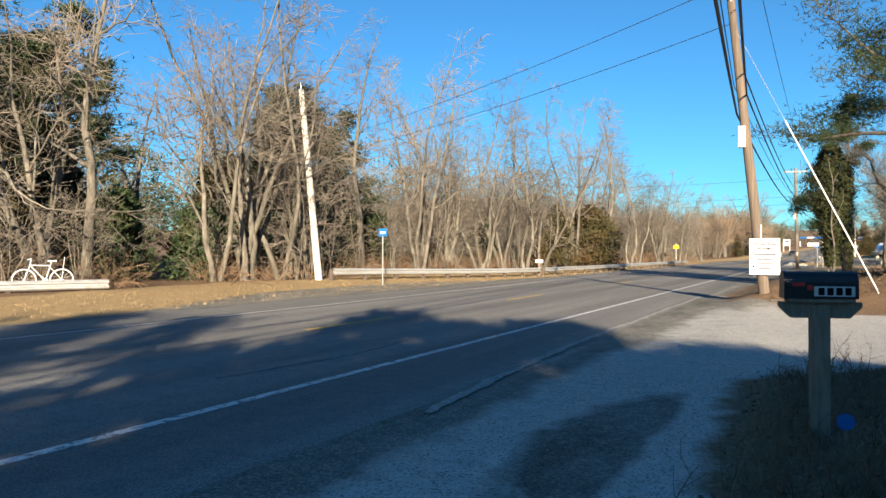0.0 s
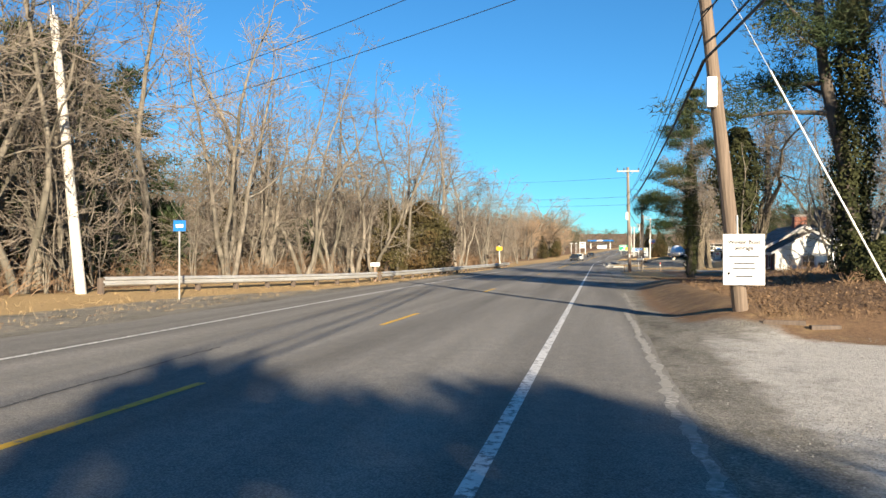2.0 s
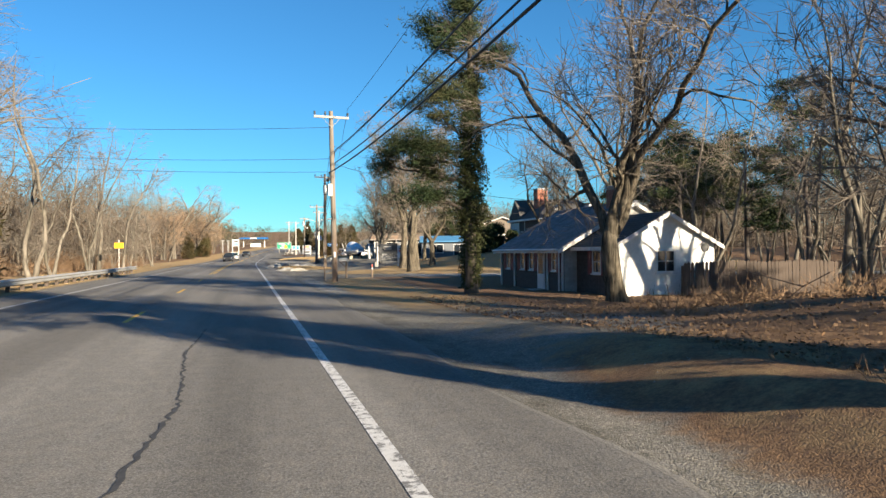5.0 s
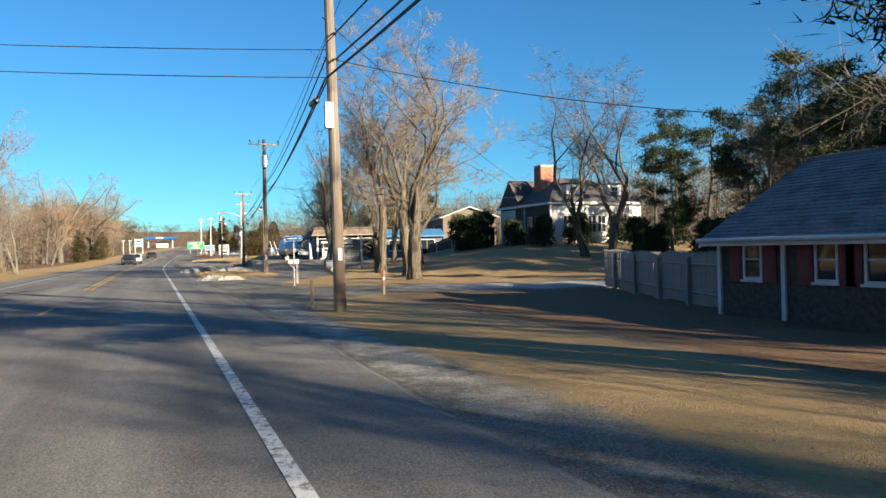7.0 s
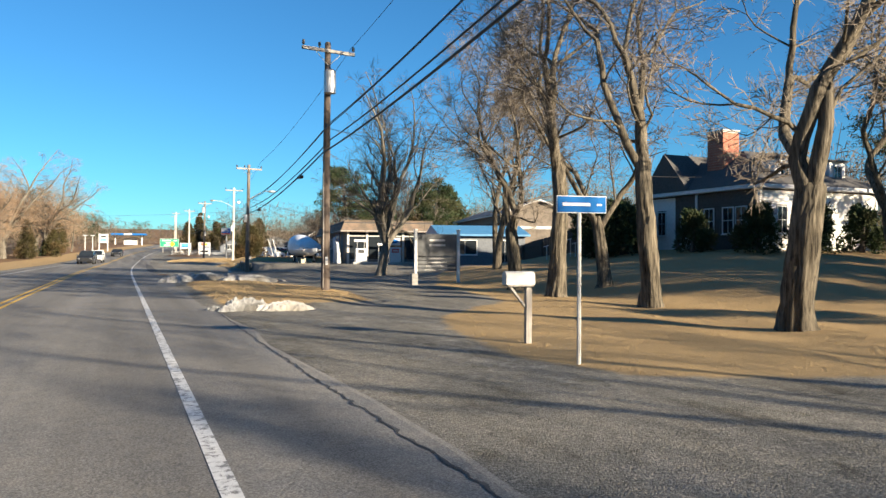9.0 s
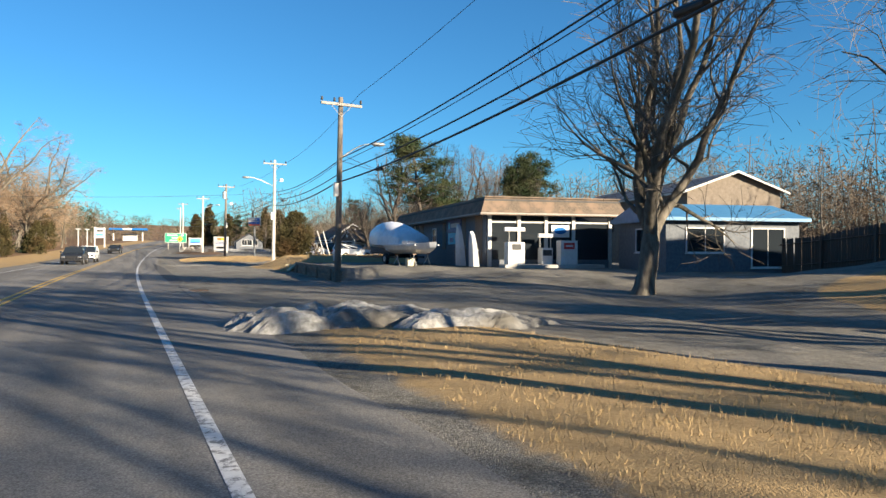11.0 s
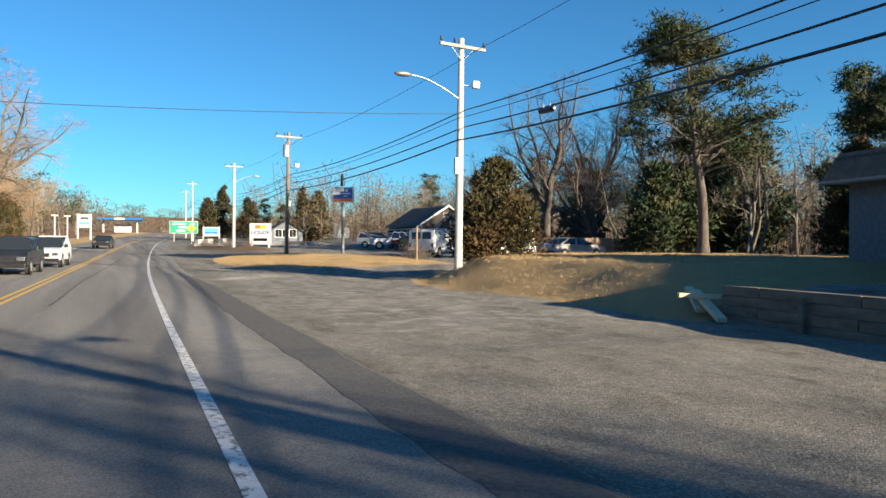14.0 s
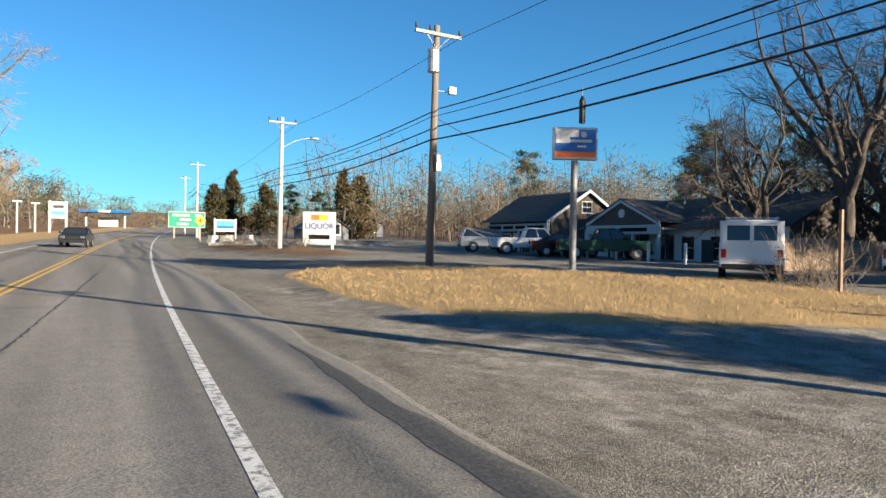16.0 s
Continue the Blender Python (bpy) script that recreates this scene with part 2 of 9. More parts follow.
def paint(name, col, wear):
    """Worn road paint: chips down to the asphalt."""
    m = mat(name, tuple(0.8 * v for v in col), col, 14, 0.7, bump=0.1)
    n, l = m.node_tree.nodes, m.node_tree.links
    b = n["Principled BSDF"]
    src = b.inputs["Base Color"].links[0].from_socket
    ge = n.new("ShaderNodeNewGeometry")
    nz = n.new("ShaderNodeTexNoise")
    nz.inputs["Scale"].default_value = 9
    nz.inputs["Detail"].default_value = 8
    nz.inputs["Roughness"].default_value = 0.75
    l.new(ge.outputs["Position"], nz.inputs["Vector"])
    mr = n.new("ShaderNodeMapRange")
    mr.inputs[1].default_value, mr.inputs[2].default_value = wear - 0.04, wear + 0.04
    l.new(nz.outputs["Fac"], mr.inputs[0])
    mx = n.new("ShaderNodeMix")
    mx.data_type = "RGBA"
    mx.inputs[6].default_value = (0.17, 0.165, 0.155, 1)
    l.new(mr.outputs[0], mx.inputs[0])
    l.new(src, mx.inputs[7])
    l.new(mx.outputs[2], b.inputs["Base Color"])
    return m


LINEWHITE = paint("white_road_paint", (0.70, 0.69, 0.66), 0.46)
LINEYELLOW = paint("yellow_road_paint", (0.68, 0.40, 0.03), 0.40)


def ground_mat():
    """Old gravelly asphalt, dry grass, leaf litter and pale sand, told apart by the cover attribute."""
    m = bpy.data.materials.new("ground_cover")
    m.use_nodes = True
    n, l = m.node_tree.nodes, m.node_tree.links
    b = n["Principled BSDF"]
    ge = n.new("ShaderNodeNewGeometry")
    at = n.new("ShaderNodeAttribute")
    at.attribute_name = "cover"
    sp = n.new("ShaderNodeSeparateColor")
    l.new(at.outputs["Color"], sp.inputs[0])

    def noise_of(scale, detail=6, rough=0.65, stretch=None):
        z = n.new("ShaderNodeTexNoise")
        z.inputs["Scale"].default_value = scale
        z.inputs["Detail"].default_value = detail
        z.inputs["Roughness"].default_value = rough
        if stretch:
            mp = n.new("ShaderNodeMapping")
            mp.inputs["Scale"].default_value = stretch
            l.new(ge.outputs["Position"], mp.inputs["Vector"])
            l.new(mp.outputs[0], z.inputs["Vector"])
        else:
            l.new(ge.outputs["Position"], z.inputs["Vector"])
        return z.outputs["Fac"]

    def ramp(fac, stops):
        r = n.new("ShaderNodeValToRGB")
        e = r.color_ramp.elements
        while len(e) < len(stops):
            e.new(0.5)
        for k, (p, c) in zip(e, stops):
            k.position, k.color = p, (*c, 1)
        l.new(fac, r.inputs[0])
        return r.outputs[0]

    def mix(fac, a, c):
        x = n.new("ShaderNodeMix")
        x.data_type = "RGBA"
        l.new(fac, x.inputs[0])
        l.new(a, x.inputs[6])
        l.new(c, x.inputs[7])
        return x.outputs[2]

    edge, fine, coarse, mid = noise_of(1.6, 8, 0.7), noise_of(38, 4), noise_of(0.35, 5), noise_of(5, 6, 0.7)

    def gate(socket, reach=0.75):
        s = n.new("ShaderNodeMath")
        s.operation = "MULTIPLY_ADD"
        l.new(edge, s.inputs[0])
        s.inputs[1].default_value = reach
        l.new(socket, s.inputs[2])
        r = n.new("ShaderNodeMapRange")
        r.inputs[1].default_value, r.inputs[2].default_value = 0.5 + reach * 0.5 - 0.12, 0.5 + reach * 0.5 + 0.12
        l.new(s.outputs[0], r.inputs[0])
        return r.outputs[0]

    streak = noise_of(1.0, 5, 0.6, (0.9, 0.09, 1))
    base = mix(streak, ramp(fine, [(0.3, (0.10, 0.095, 0.085)), (0.7, (0.25, 0.237, 0.212))]), ramp(mid, [(0.3, (0.16, 0.15, 0.132)), (0.7, (0.32, 0.30, 0.262))]))

    def times(a, c):
        x = n.new("ShaderNodeMix")
        x.data_type, x.blend_type = "RGBA", "MULTIPLY"
        x.inputs[0].default_value = 1.0
        l.new(a, x.inputs[6])
        l.new(c, x.inputs[7])
        return x.outputs[2]

    stones = n.new("ShaderNodeTexVoronoi")              # single stones in the worn surface
    stones.inputs["Scale"].default_value = 60
    l.new(ge.outputs["Position"], stones.inputs["Vector"])
    grey = n.new("ShaderNodeSeparateColor")
    l.new(stones.outputs["Color"], grey.inputs[0])
    base = times(base, ramp(grey.outputs["Red"], [(0.0, (0.6, 0.59, 0.58)), (0.7, (1.02, 1.02, 1.02)), (1.0, (1.5, 1.48, 1.42))]))
    base = times(base, ramp(noise_of(0.8, 9, 0.72, (1, 0.4, 1)), [(0.36, (0.55, 0.54, 0.5)), (0.47, (0.9, 0.9, 0.87)), (0.62, (1.14, 1.12, 1.08))]))
    base = times(base, ramp(noise_of(2.4, 6, 0.7, (1, 0.5, 1)), [(0.34, (0.7, 0.69, 0.63)), (0.44, (1.0, 1.0, 1.0))]))
    grass = mix(coarse, ramp(noise_of(17, 6, 0.7), [(0.3, (0.25, 0.165, 0.08)), (0.5, (0.39, 0.27, 0.13)), (0.72, (0.50, 0.36, 0.18))]), ramp(fine, [(0.3, (0.22, 0.15, 0.075)), (0.7, (0.44, 0.31, 0.155))]))
    leaf = mix(mid, ramp(fine, [(0.32, (0.075, 0.05, 0.035)), (0.68, (0.24, 0.145, 0.08))]), ramp(noise_of(16, 5), [(0.35, (0.10, 0.065, 0.04)), (0.65, (0.33, 0.20, 0.105))]))
    sand = mix(coarse, ramp(mid, [(0.3, (0.36, 0.34, 0.305)), (0.65, (0.58, 0.555, 0.515))]), ramp(fine, [(0.3, (0.30, 0.285, 0.255)), (0.7, (0.52, 0.495, 0.455))]))
    sand = times(sand, ramp(grey.outputs["Green"], [(0.0, (0.4, 0.4, 0.39)), (0.25, (0.95, 0.95, 0.94)), (1.0, (1.15, 1.14, 1.12))]))
    col = mix(gate(sp.outputs["Blue"]), base, sand)
    col = mix(gate(sp.outputs["Green"]), col, leaf)
    col = mix(gate(sp.outputs["Red"]), col, grass)
    l.new(col, b.inputs["Base Color"])
    b.inputs["Roughness"].default_value = 0.95
    b.inputs["Specular IOR Level"].default_value = 0.2
    bp = n.new("ShaderNodeBump")
    bp.inputs["Strength"].default_value = 0.55
    bp.inputs["Distance"].default_value = 0.04
    ad = n.new("ShaderNodeMath")
    l.new(fine, ad.inputs[0])
    l.new(mid, ad.inputs[1])
    relief = n.new("ShaderNodeMath")
    relief.operation = "MULTIPLY_ADD"
    relief.inputs[1].default_value = -0.4
    l.new(stones.outputs["Distance"], relief.inputs[0])
    l.new(ad.outputs[0], relief.inputs[2])
    l.new(relief.outputs[0], bp.inputs["Height"])
    l.new(bp.outputs[0], b.inputs["Normal"])
    return m


GROUNDM = ground_mat()

# ---- builders ----
def link(name, verts, faces, material, parent=None, label="", smooth=False):
    me = bpy.data.meshes.new(name)
    me.from_pydata(verts, [], faces)
    me.materials.append(material)
    if smooth:
        me.polygons.foreach_set("use_smooth", [True] * len(me.polygons))
    me.update()
    ob = new(name, me)
    if parent:
        ob.parent = parent
    if label:
        ob["label"] = label
    return ob


def part(name, bm, material, parent=None, label="", smooth=False):
    """Links a bmesh as one mesh object, under a thing or a part."""
    bmesh.ops.recalc_face_normals(bm, faces=bm.faces)
    me = bpy.data.meshes.new(name)
    bm.to_mesh(me)
    bm.free()
    me.materials.append(material)
    if smooth:
        me.polygons.foreach_set("use_smooth", [True] * len(me.polygons))
    ob = new(name, me)
    if parent:
        ob.parent = parent
    if label:
        ob["label"] = label
    return ob


def thing(name, m, label, category, group="", kind=""):
    ob = new(name)
    ob.empty_display_size = 0.2
    ob.matrix_world = m
    return tagged(ob, label, category, group, kind)


def box(bm, x0, x1, y0, y1, z0, z1, bev=0.0):
    g = bmesh.ops.create_cube(bm, size=1)
    bmesh.ops.transform(bm, matrix=Matrix.LocRotScale(((x0 + x1) / 2, (y0 + y1) / 2, (z0 + z1) / 2), None, (x1 - x0, y1 - y0, z1 - z0)), verts=g["verts"])
    if bev:
        bmesh.ops.bevel(bm, geom=list({e for v in g["verts"] for e in v.link_edges}), offset=bev, segments=2, affect="EDGES", profile=0.6)
    return bm


def boxes(*rows, bev=0.0):
    bm = bmesh.new()
    for r in rows:
        box(bm, *r, bev=bev)
    return bm


def rod(bm, a, b, r0, r1=None, n=8):
    a, b = Vector(a), Vector(b)
    d = b - a
    g = bmesh.ops.create_cone(bm, cap_ends=True, segments=n, radius1=r0, radius2=r0 if r1 is None else r1, depth=d.length)
    bmesh.ops.transform(bm, matrix=Matrix.Translation((a + b) / 2) @ d.to_track_quat("Z", "Y").to_matrix().to_4x4(), verts=g["verts"])
    return bm


def rods(*rows, n=8):
    bm = bmesh.new()
    for r in rows:
        rod(bm, *r, n=n)
    return bm


def prism(bm, pts, a, b, axis="y"):
    """A polygon (u, z) drawn out along an axis from a to b."""
    def at(u, z, t):
        return (u, t, z) if axis == "y" else (t, u, z)
    va = [bm.verts.new(at(u, z, a)) for u, z in pts]
    vb = [bm.verts.new(at(u, z, b)) for u, z in pts]
    bm.faces.new(va)
    bm.faces.new(vb[::-1])
    for i in range(len(pts)):
        j = (i + 1) % len(pts)
        bm.faces.new((va[i], vb[i], vb[j], va[j]))
    return bm


def words(text, size, material, parent, m, name="lettering", label=""):
    cu = bpy.data.curves.new(name, "FONT")
    cu.body, cu.size, cu.align_x, cu.align_y, cu.extrude = text, size, "CENTER", "CENTER", 0.004
    cu.offset = size * 0.015
    tmp = new("tmp", cu)
    bpy.context.view_layer.update()
    me = bpy.data.meshes.new_from_object(tmp.evaluated_get(bpy.context.evaluated_depsgraph_get()))
    bpy.data.objects.remove(tmp)
    me.materials.append(material)
    ob = new(name, me)
    ob.parent = parent
    ob.matrix_local = m
    return ob


# ---- the lie of the land ----
def bend(y):
    """Sideways run of the road's right edge line."""
    t = np.clip(np.asarray(y, float) - 125, 0, None)
    return np.where(t < 175, 0.0003 * t * t, 0.0003 * 175**2 + 0.105 * (t - 175))


def rise(y):
    """Height of the road."""
    y = np.asarray(y, float)
    t = np.clip(y - 165, 0, None)
    up = np.where(t < 61, 0.00018 * t * t, 0.00018 * 61**2 + 0.022 * (t - 61))
    return np.minimum(up, 5.2 + 0.2 * np.tanh((up - 5.2) / 2))


def inside(X, Y, pts, soft):
    """1 inside a polygon, 0 outside, with an edge of that width."""
    P = np.array(pts, float)
    Q = np.roll(P, -1, 0)
    d = np.full(X.shape, 1e9)
    inn = np.zeros(X.shape, bool)
    for (ax, ay), (bx, by) in zip(P, Q):
        ex, ey = bx - ax, by - ay
        t = np.clip(((X - ax) * ex + (Y - ay) * ey) / (ex * ex + ey * ey + 1e-12), 0, 1)
        d = np.minimum(d, np.hypot(X - ax - t * ex, Y - ay - t * ey))
        if ey:
            inn ^= ((ay > Y) != (by > Y)) & (X < ex * (Y - ay) / ey + ax)
    return np.clip(0.5 + np.where(inn, d, -d) / soft, 0, 1)


def step(v, a, b):
    t = np.clip((np.asarray(v, float) - a) / (b - a), 0, 1)
    return t * t * (3 - 2 * t)


WALL_X = lambda y: 8.75 + (np.asarray(y, float) - 140) * 0.1       # the retaining wall's face
ISLAND_1 = [(1.95, 101.4), (2.15, 116), (2.6, 119.5), (5.6, 119), (7.4, 108), (6.4, 101.6), (4.2, 100.9)]
BANK = [(9.7, 157.4), (10.1, 164), (9.6, 171.2), (10.6, 174.6), (16.5, 180), (30, 182), (34, 160), (12, 157.3)]
BANK_TOP = [(11.2, 158.6), (11.5, 164), (11.0, 170.2), (12.0, 173.4), (17.2, 178.6), (30, 180), (34, 161), (13, 158.4)]
ISLAND_2 = [(5.9, 201.2), (5.4, 193), (5.9, 188.8), (7.4, 185.9), (9.6, 184.4), (12.6, 183.2), (16.8, 183.6), (16.9, 187.6), (14.3, 193.6), (10.2, 204), (7.5, 204.5)]
ISLAND_3 = [(8.4, 228), (7.2, 236), (9.8, 240), (13.4, 226), (12.6, 211.4), (10.8, 214)]
LAWN = [(4.6, 89.2), (5.3, 93), (6.4, 96.2), (10.8, 100.8), (13, 112), (17, 121), (26, 124), (60, 124), (60, 74), (30, 79), (13, 84.2), (7.5, 86.1), (5.2, 87.2)]
YARD = [(2.5, 43), (2.7, 60), (2.6, 72), (3.3, 77.4), (6.2, 79.9), (10, 79.8), (14, 78.2), (40, 72), (40, 22.5), (6.5, 20.2), (4.3, 20.6), (3.9, 22.3), (2.5, 23.4), (2.1, 28), (2.2, 36)]
VERGE = [(4.45, 5.0), (4.25, 9.6), (6.2, 10.6), (30, 14), (60, 10), (60, -60), (8, -60), (6.4, -8), (5.2, 2)]
DRIVE = [(2.2, 15), (2.6, 20), (3.4, 23.2), (4.6, 22.6), (9, 21), (60, 22), (60, 9), (8, 10), (5, 9.8), (3.8, 8.4), (3.2, 10)]


def land(x, y):
    """Height of the ground."""
    x, y = np.asarray(x, float), np.asarray(y, float)
    z = rise(y) + 0 * x
    u = x - bend(y)
    left = 0.32 * step(-u, 11, 15.5) + 0.5 * step(-u, 20, 45)
    bank = step(y, 19, 24.5) * (1 - step(y, 40, 52))
    right = (0.42 * step(x, 2.3, 4.0) * step(y, 20.6, 23.6) + 0.45 * step(x, 5.0, 9)) * bank
    right = right + 0.25 * step(x, 4.5, 8) * (1 - step(y, 10, 18)) + 0.2 * step(x, 5, 14) * step(y, 6, 10) * (1 - step(y, 18, 24))
    yard = step(y, 46, 54) * (1 - step(y, 74, 84))
    right = right - 0.12 * step(x, 6, 11) * yard
    hill = step(y, 91, 101) * (1 - step(y, 122, 132)) * step(x, 14.5, 20)
    right = right + hill * (0.75 + 1.05 * step(x, 20, 30) * step(y, 97, 110))
    isl = 0.12 * inside(x, y, ISLAND_1, 1.2)
    lot = step(y, 122, 136) * (1 - step(y, 176, 186))
    wall = step(y, 139.6, 140.4) * (1 - step(y, 156.8, 158.4))
    face = WALL_X(y)
    soft_lot = 0.62 * step(x, 6.5 + 3.5 * step(y, 155, 160), 16) * (1 - wall) * (1 - inside(x, y, BANK, 2.0))
    hard_lot = 0.66 * step(x, face + 0.12, face + 0.42) * wall
    right = right + lot * (soft_lot + hard_lot) + (0.95 + 0.1 * step(x, 11, 14)) * inside(x, y, BANK_TOP, 2.6) * lot
    far = step(y, 178, 192)
    right = right + far * 0.45 * step(u, 3.5, 12) + 0.18 * inside(x, y, ISLAND_2, 1.6) + 0.25 * inside(x, y, ISLAND_3, 1.6)
    rough = 0.05 * np.sin(x * 1.7 + 0.6 * y) * np.sin(y * 1.3 - 0.4 * x) * step(np.abs(u + 4), 9.5, 13)
    hills = 24 * step(np.hypot(x, y - 120), 380, 900)
    return z + left + right + isl + rough + hills


def axis(*spans):
    out = []
    for a, b, d in spans:
        out += list(np.arange(a, b, d))
    return np.array(out + [spans[-1][1]])


gx = axis((-2600, -300, 230), (-300, -60, 20), (-60, -20, 2), (-20, -8.4, 0.5), (-8.4, 1.2, 1.2), (1.2, 20, 0.3), (20, 44, 0.75), (44, 90, 4), (90, 300, 21), (300, 2600, 230))
gy = axis((-900, -60, 70), (-60, -10, 5), (-10, 126, 0.6), (126, 212, 0.5), (212, 300, 1.6), (300, 460, 8), (460, 3400, 140))
GX, GY = np.meshgrid(gx, gy)
GZ = land(GX, GY)
nx, ny = len(gx), len(gy)
idx = np.arange(nx * ny).reshape(ny, nx)
quads = np.stack([idx[:-1, :-1], idx[:-1, 1:], idx[1:, 1:], idx[1:, :-1]], -1).reshape(-1, 4)
ground = link("ground", np.stack([GX, GY, GZ], -1).reshape(-1, 3).tolist(), quads.tolist(), GROUNDM, smooth=True)
tagged(ground, "dry winter ground of tan grass, leaf litter, sand and worn asphalt", "ground", kind="structure")
lgx, lgy, lgz = gx.tolist(), gy.tolist(), GZ.tolist()


def hz(x, y):
    """Height of the ground sheet at a place."""
    i = min(max(int(np.searchsorted(gx, x, 'right')) - 1, 0), nx - 2)
    j = min(max(int(np.searchsorted(gy, y, 'right')) - 1, 0), ny - 2)
    u, v = (x - lgx[i]) / (lgx[i + 1] - lgx[i]), (y - lgy[j]) / (lgy[j + 1] - lgy[j])
    a, b = lgz[j], lgz[j + 1]
    return (a[i] * (1 - u) + a[i + 1] * u) * (1 - v) + (b[i] * (1 - u) + b[i + 1] * u) * v


U = GX - bend(GY)
wide = 2.6 * step(GY, 10, 22) * (1 - step(GY, 27, 46))
lawn_l = step(-U, 10.1 + wide - 0.8, 10.1 + wide + 0.8)
woods_l = step(-U, 13.0 + 0.6 * wide, 15.6 + 0.6 * wide)
woods_r = np.maximum(step(GX, 34, 44) * step(GY, 120, 128) * (1 - step(GY, 184, 194)), step(GX, 42, 50))
yard = inside(GX, GY, YARD, 1.2)
sandy_edge = step(U, 1.5, 1.9) * (1 - step(U, 2.6, 3.6)) * step(GY, 24, 30) * (1 - step(GY, 76, 82)) * (0.3 + 0.2 * step(GY, 55, 66))
litter = inside(GX, GY, [(12.5, 106), (16, 120), (26, 123), (40, 123), (40, 101), (22, 102)], 3.0) * 0.62
yard_r = yard * (1 - step(GY, 40, 46))
R = np.clip(lawn_l + inside(GX, GY, LAWN, 1.0) + inside(GX, GY, ISLAND_1, 1.0) + inside(GX, GY, BANK, 1.2) + inside(GX, GY, ISLAND_2, 1.0) + yard * (1 - step(GX, 5.5, 9)) * (0.42 + 0.3 * step(GY, 50, 58)), 0, 1)
G = np.clip(woods_l + woods_r + yard * step(GX, 4.5, 8) + yard_r * 0.8 + litter + inside(GX, GY, VERGE, 1.0) + inside(GX, GY, ISLAND_3, 1.0), 0, 1)
R = R * (1 - G * np.clip(woods_l + woods_r + yard * step(GX, 4.5, 8), 0, 1))
lane = inside(GX, GY, [(3.4, 78.4), (4.8, 80.2), (7, 80.9), (12, 79.6), (45, 73), (45, 76), (13, 83.6), (7.5, 85.6), (4.6, 88)], 1.4)
B = np.clip(inside(GX, GY, DRIVE, 1.6) * (0.2 + 0.6 * step(GX, 3.4, 5.6)) + 0.5 * np.exp(-((U - 1.62 - 0.3 * (1 - step(GY, 6, 15))) / 0.2) ** 2) * step(GY, 6, 10) * (1 - step(GY, 34, 44)) + 0.4 * step(U, 1.9, 3) * step(GY, 147, 160) * (1 - step(GY, 196, 206)) * (1 - step(GX, 13, 17)) + lane * step(GX, 5, 11) * 0.6 + sandy_edge + (0.42 + 0.14 * (1 - step(GY, 10, 14))) * step(U, 1.9, 2.8) * (1 - step(U, 4.5, 6)) * step(GY, 1, 4) * (1 - step(GY, 20, 24)), 0, 1)
B = np.clip(B + 0.36 * step(U, 2.0, 3.2) * (1 - step(GX, 11, 14)) * step(GY, 83, 88) * (1 - step(GY, 99, 106)), 0, 1)
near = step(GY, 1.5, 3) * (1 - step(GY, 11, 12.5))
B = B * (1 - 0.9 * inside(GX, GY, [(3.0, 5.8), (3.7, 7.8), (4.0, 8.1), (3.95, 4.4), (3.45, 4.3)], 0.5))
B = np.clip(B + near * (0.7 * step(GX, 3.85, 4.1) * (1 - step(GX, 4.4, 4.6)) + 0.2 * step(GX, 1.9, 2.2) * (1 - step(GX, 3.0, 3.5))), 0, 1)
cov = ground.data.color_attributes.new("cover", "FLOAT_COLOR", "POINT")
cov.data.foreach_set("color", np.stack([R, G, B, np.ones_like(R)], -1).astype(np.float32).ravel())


def ribbon(name, u0, u1, ys, lift, material, label="", parent=None, wob=None, skirt=0.0):
    """A strip that follows the road between two sideways places, its edges worn down where skirt is set."""
    v, f = [], []
    base = list(u0) if isinstance(u0, (list, tuple)) else [u0, u1]
    if skirt:
        base = [base[0] - skirt] + base + [base[-1] + skirt]
    cols = len(base)
    for k, y in enumerate(ys):
        b, z = float(bend(y)), float(rise(y))
        for i, u in enumerate(base):
            w = wob(y, base[1] if skirt and i == 0 else base[-2] if skirt and i == cols - 1 else u) if wob else 0
            v.append((b + u + w, y, z + (lift if not skirt or 0 < i < cols - 1 else -0.012)))
        if k:
            s = (k - 1) * cols
            f += [(s + c, s + c + 1, s + cols + c + 1, s + cols + c) for c in range(cols - 1)]
    return link(name, v, f, material, parent, label)


road_ys = list(axis((-300, -20, 20), (-20, 300, 1.0), (300, 470, 6)))
edge_wob = lambda y, u: 0.16 * noise.noise((y * 0.35, u, 3.1)) + 0.06 * noise.noise((y * 1.7, u, 1.0)) if (u > 1.5 or u < -9) else 0.0
road = ribbon("road", [-9.6, -7.9, -3.7, 0, 1.62], None, road_ys, 0.012, ROADM, wob=edge_wob, skirt=0.16)
tagged(road, "worn grey two-lane asphalt road with faded wheel tracks", "road", kind="structure")
mark_ys = list(axis((-60, 300, 1.0), (300, 440, 5)))
tagged(ribbon("edge_line", -0.065, 0.065, mark_ys, 0.0165, LINEWHITE), "worn solid white edge line painted on the asphalt", "road marking", "edge lines", "structure")
tagged(ribbon("edge_line", -7.5, -7.39, mark_ys, 0.0165, LINEWHITE, wob=lambda y, u: -0.5 * float(step(y, 6, 44))), "thin white edge line on the far side of the road", "road marking", "edge lines", "structure")
for y0 in (-24.5, -12.5, -0.5, 11.5, 22.0, 36.4, 51.0, 64.0, 76.8):
    tagged(ribbon("lane_dash", -3.77, -3.65, [y0, y0 + 1.6, y0 + 3.25], 0.0165, LINEYELLOW), "single yellow dash of the centre line", "road marking", "centre dashes", "structure")
solid_ys = [y for y in mark_ys if y >= 92]
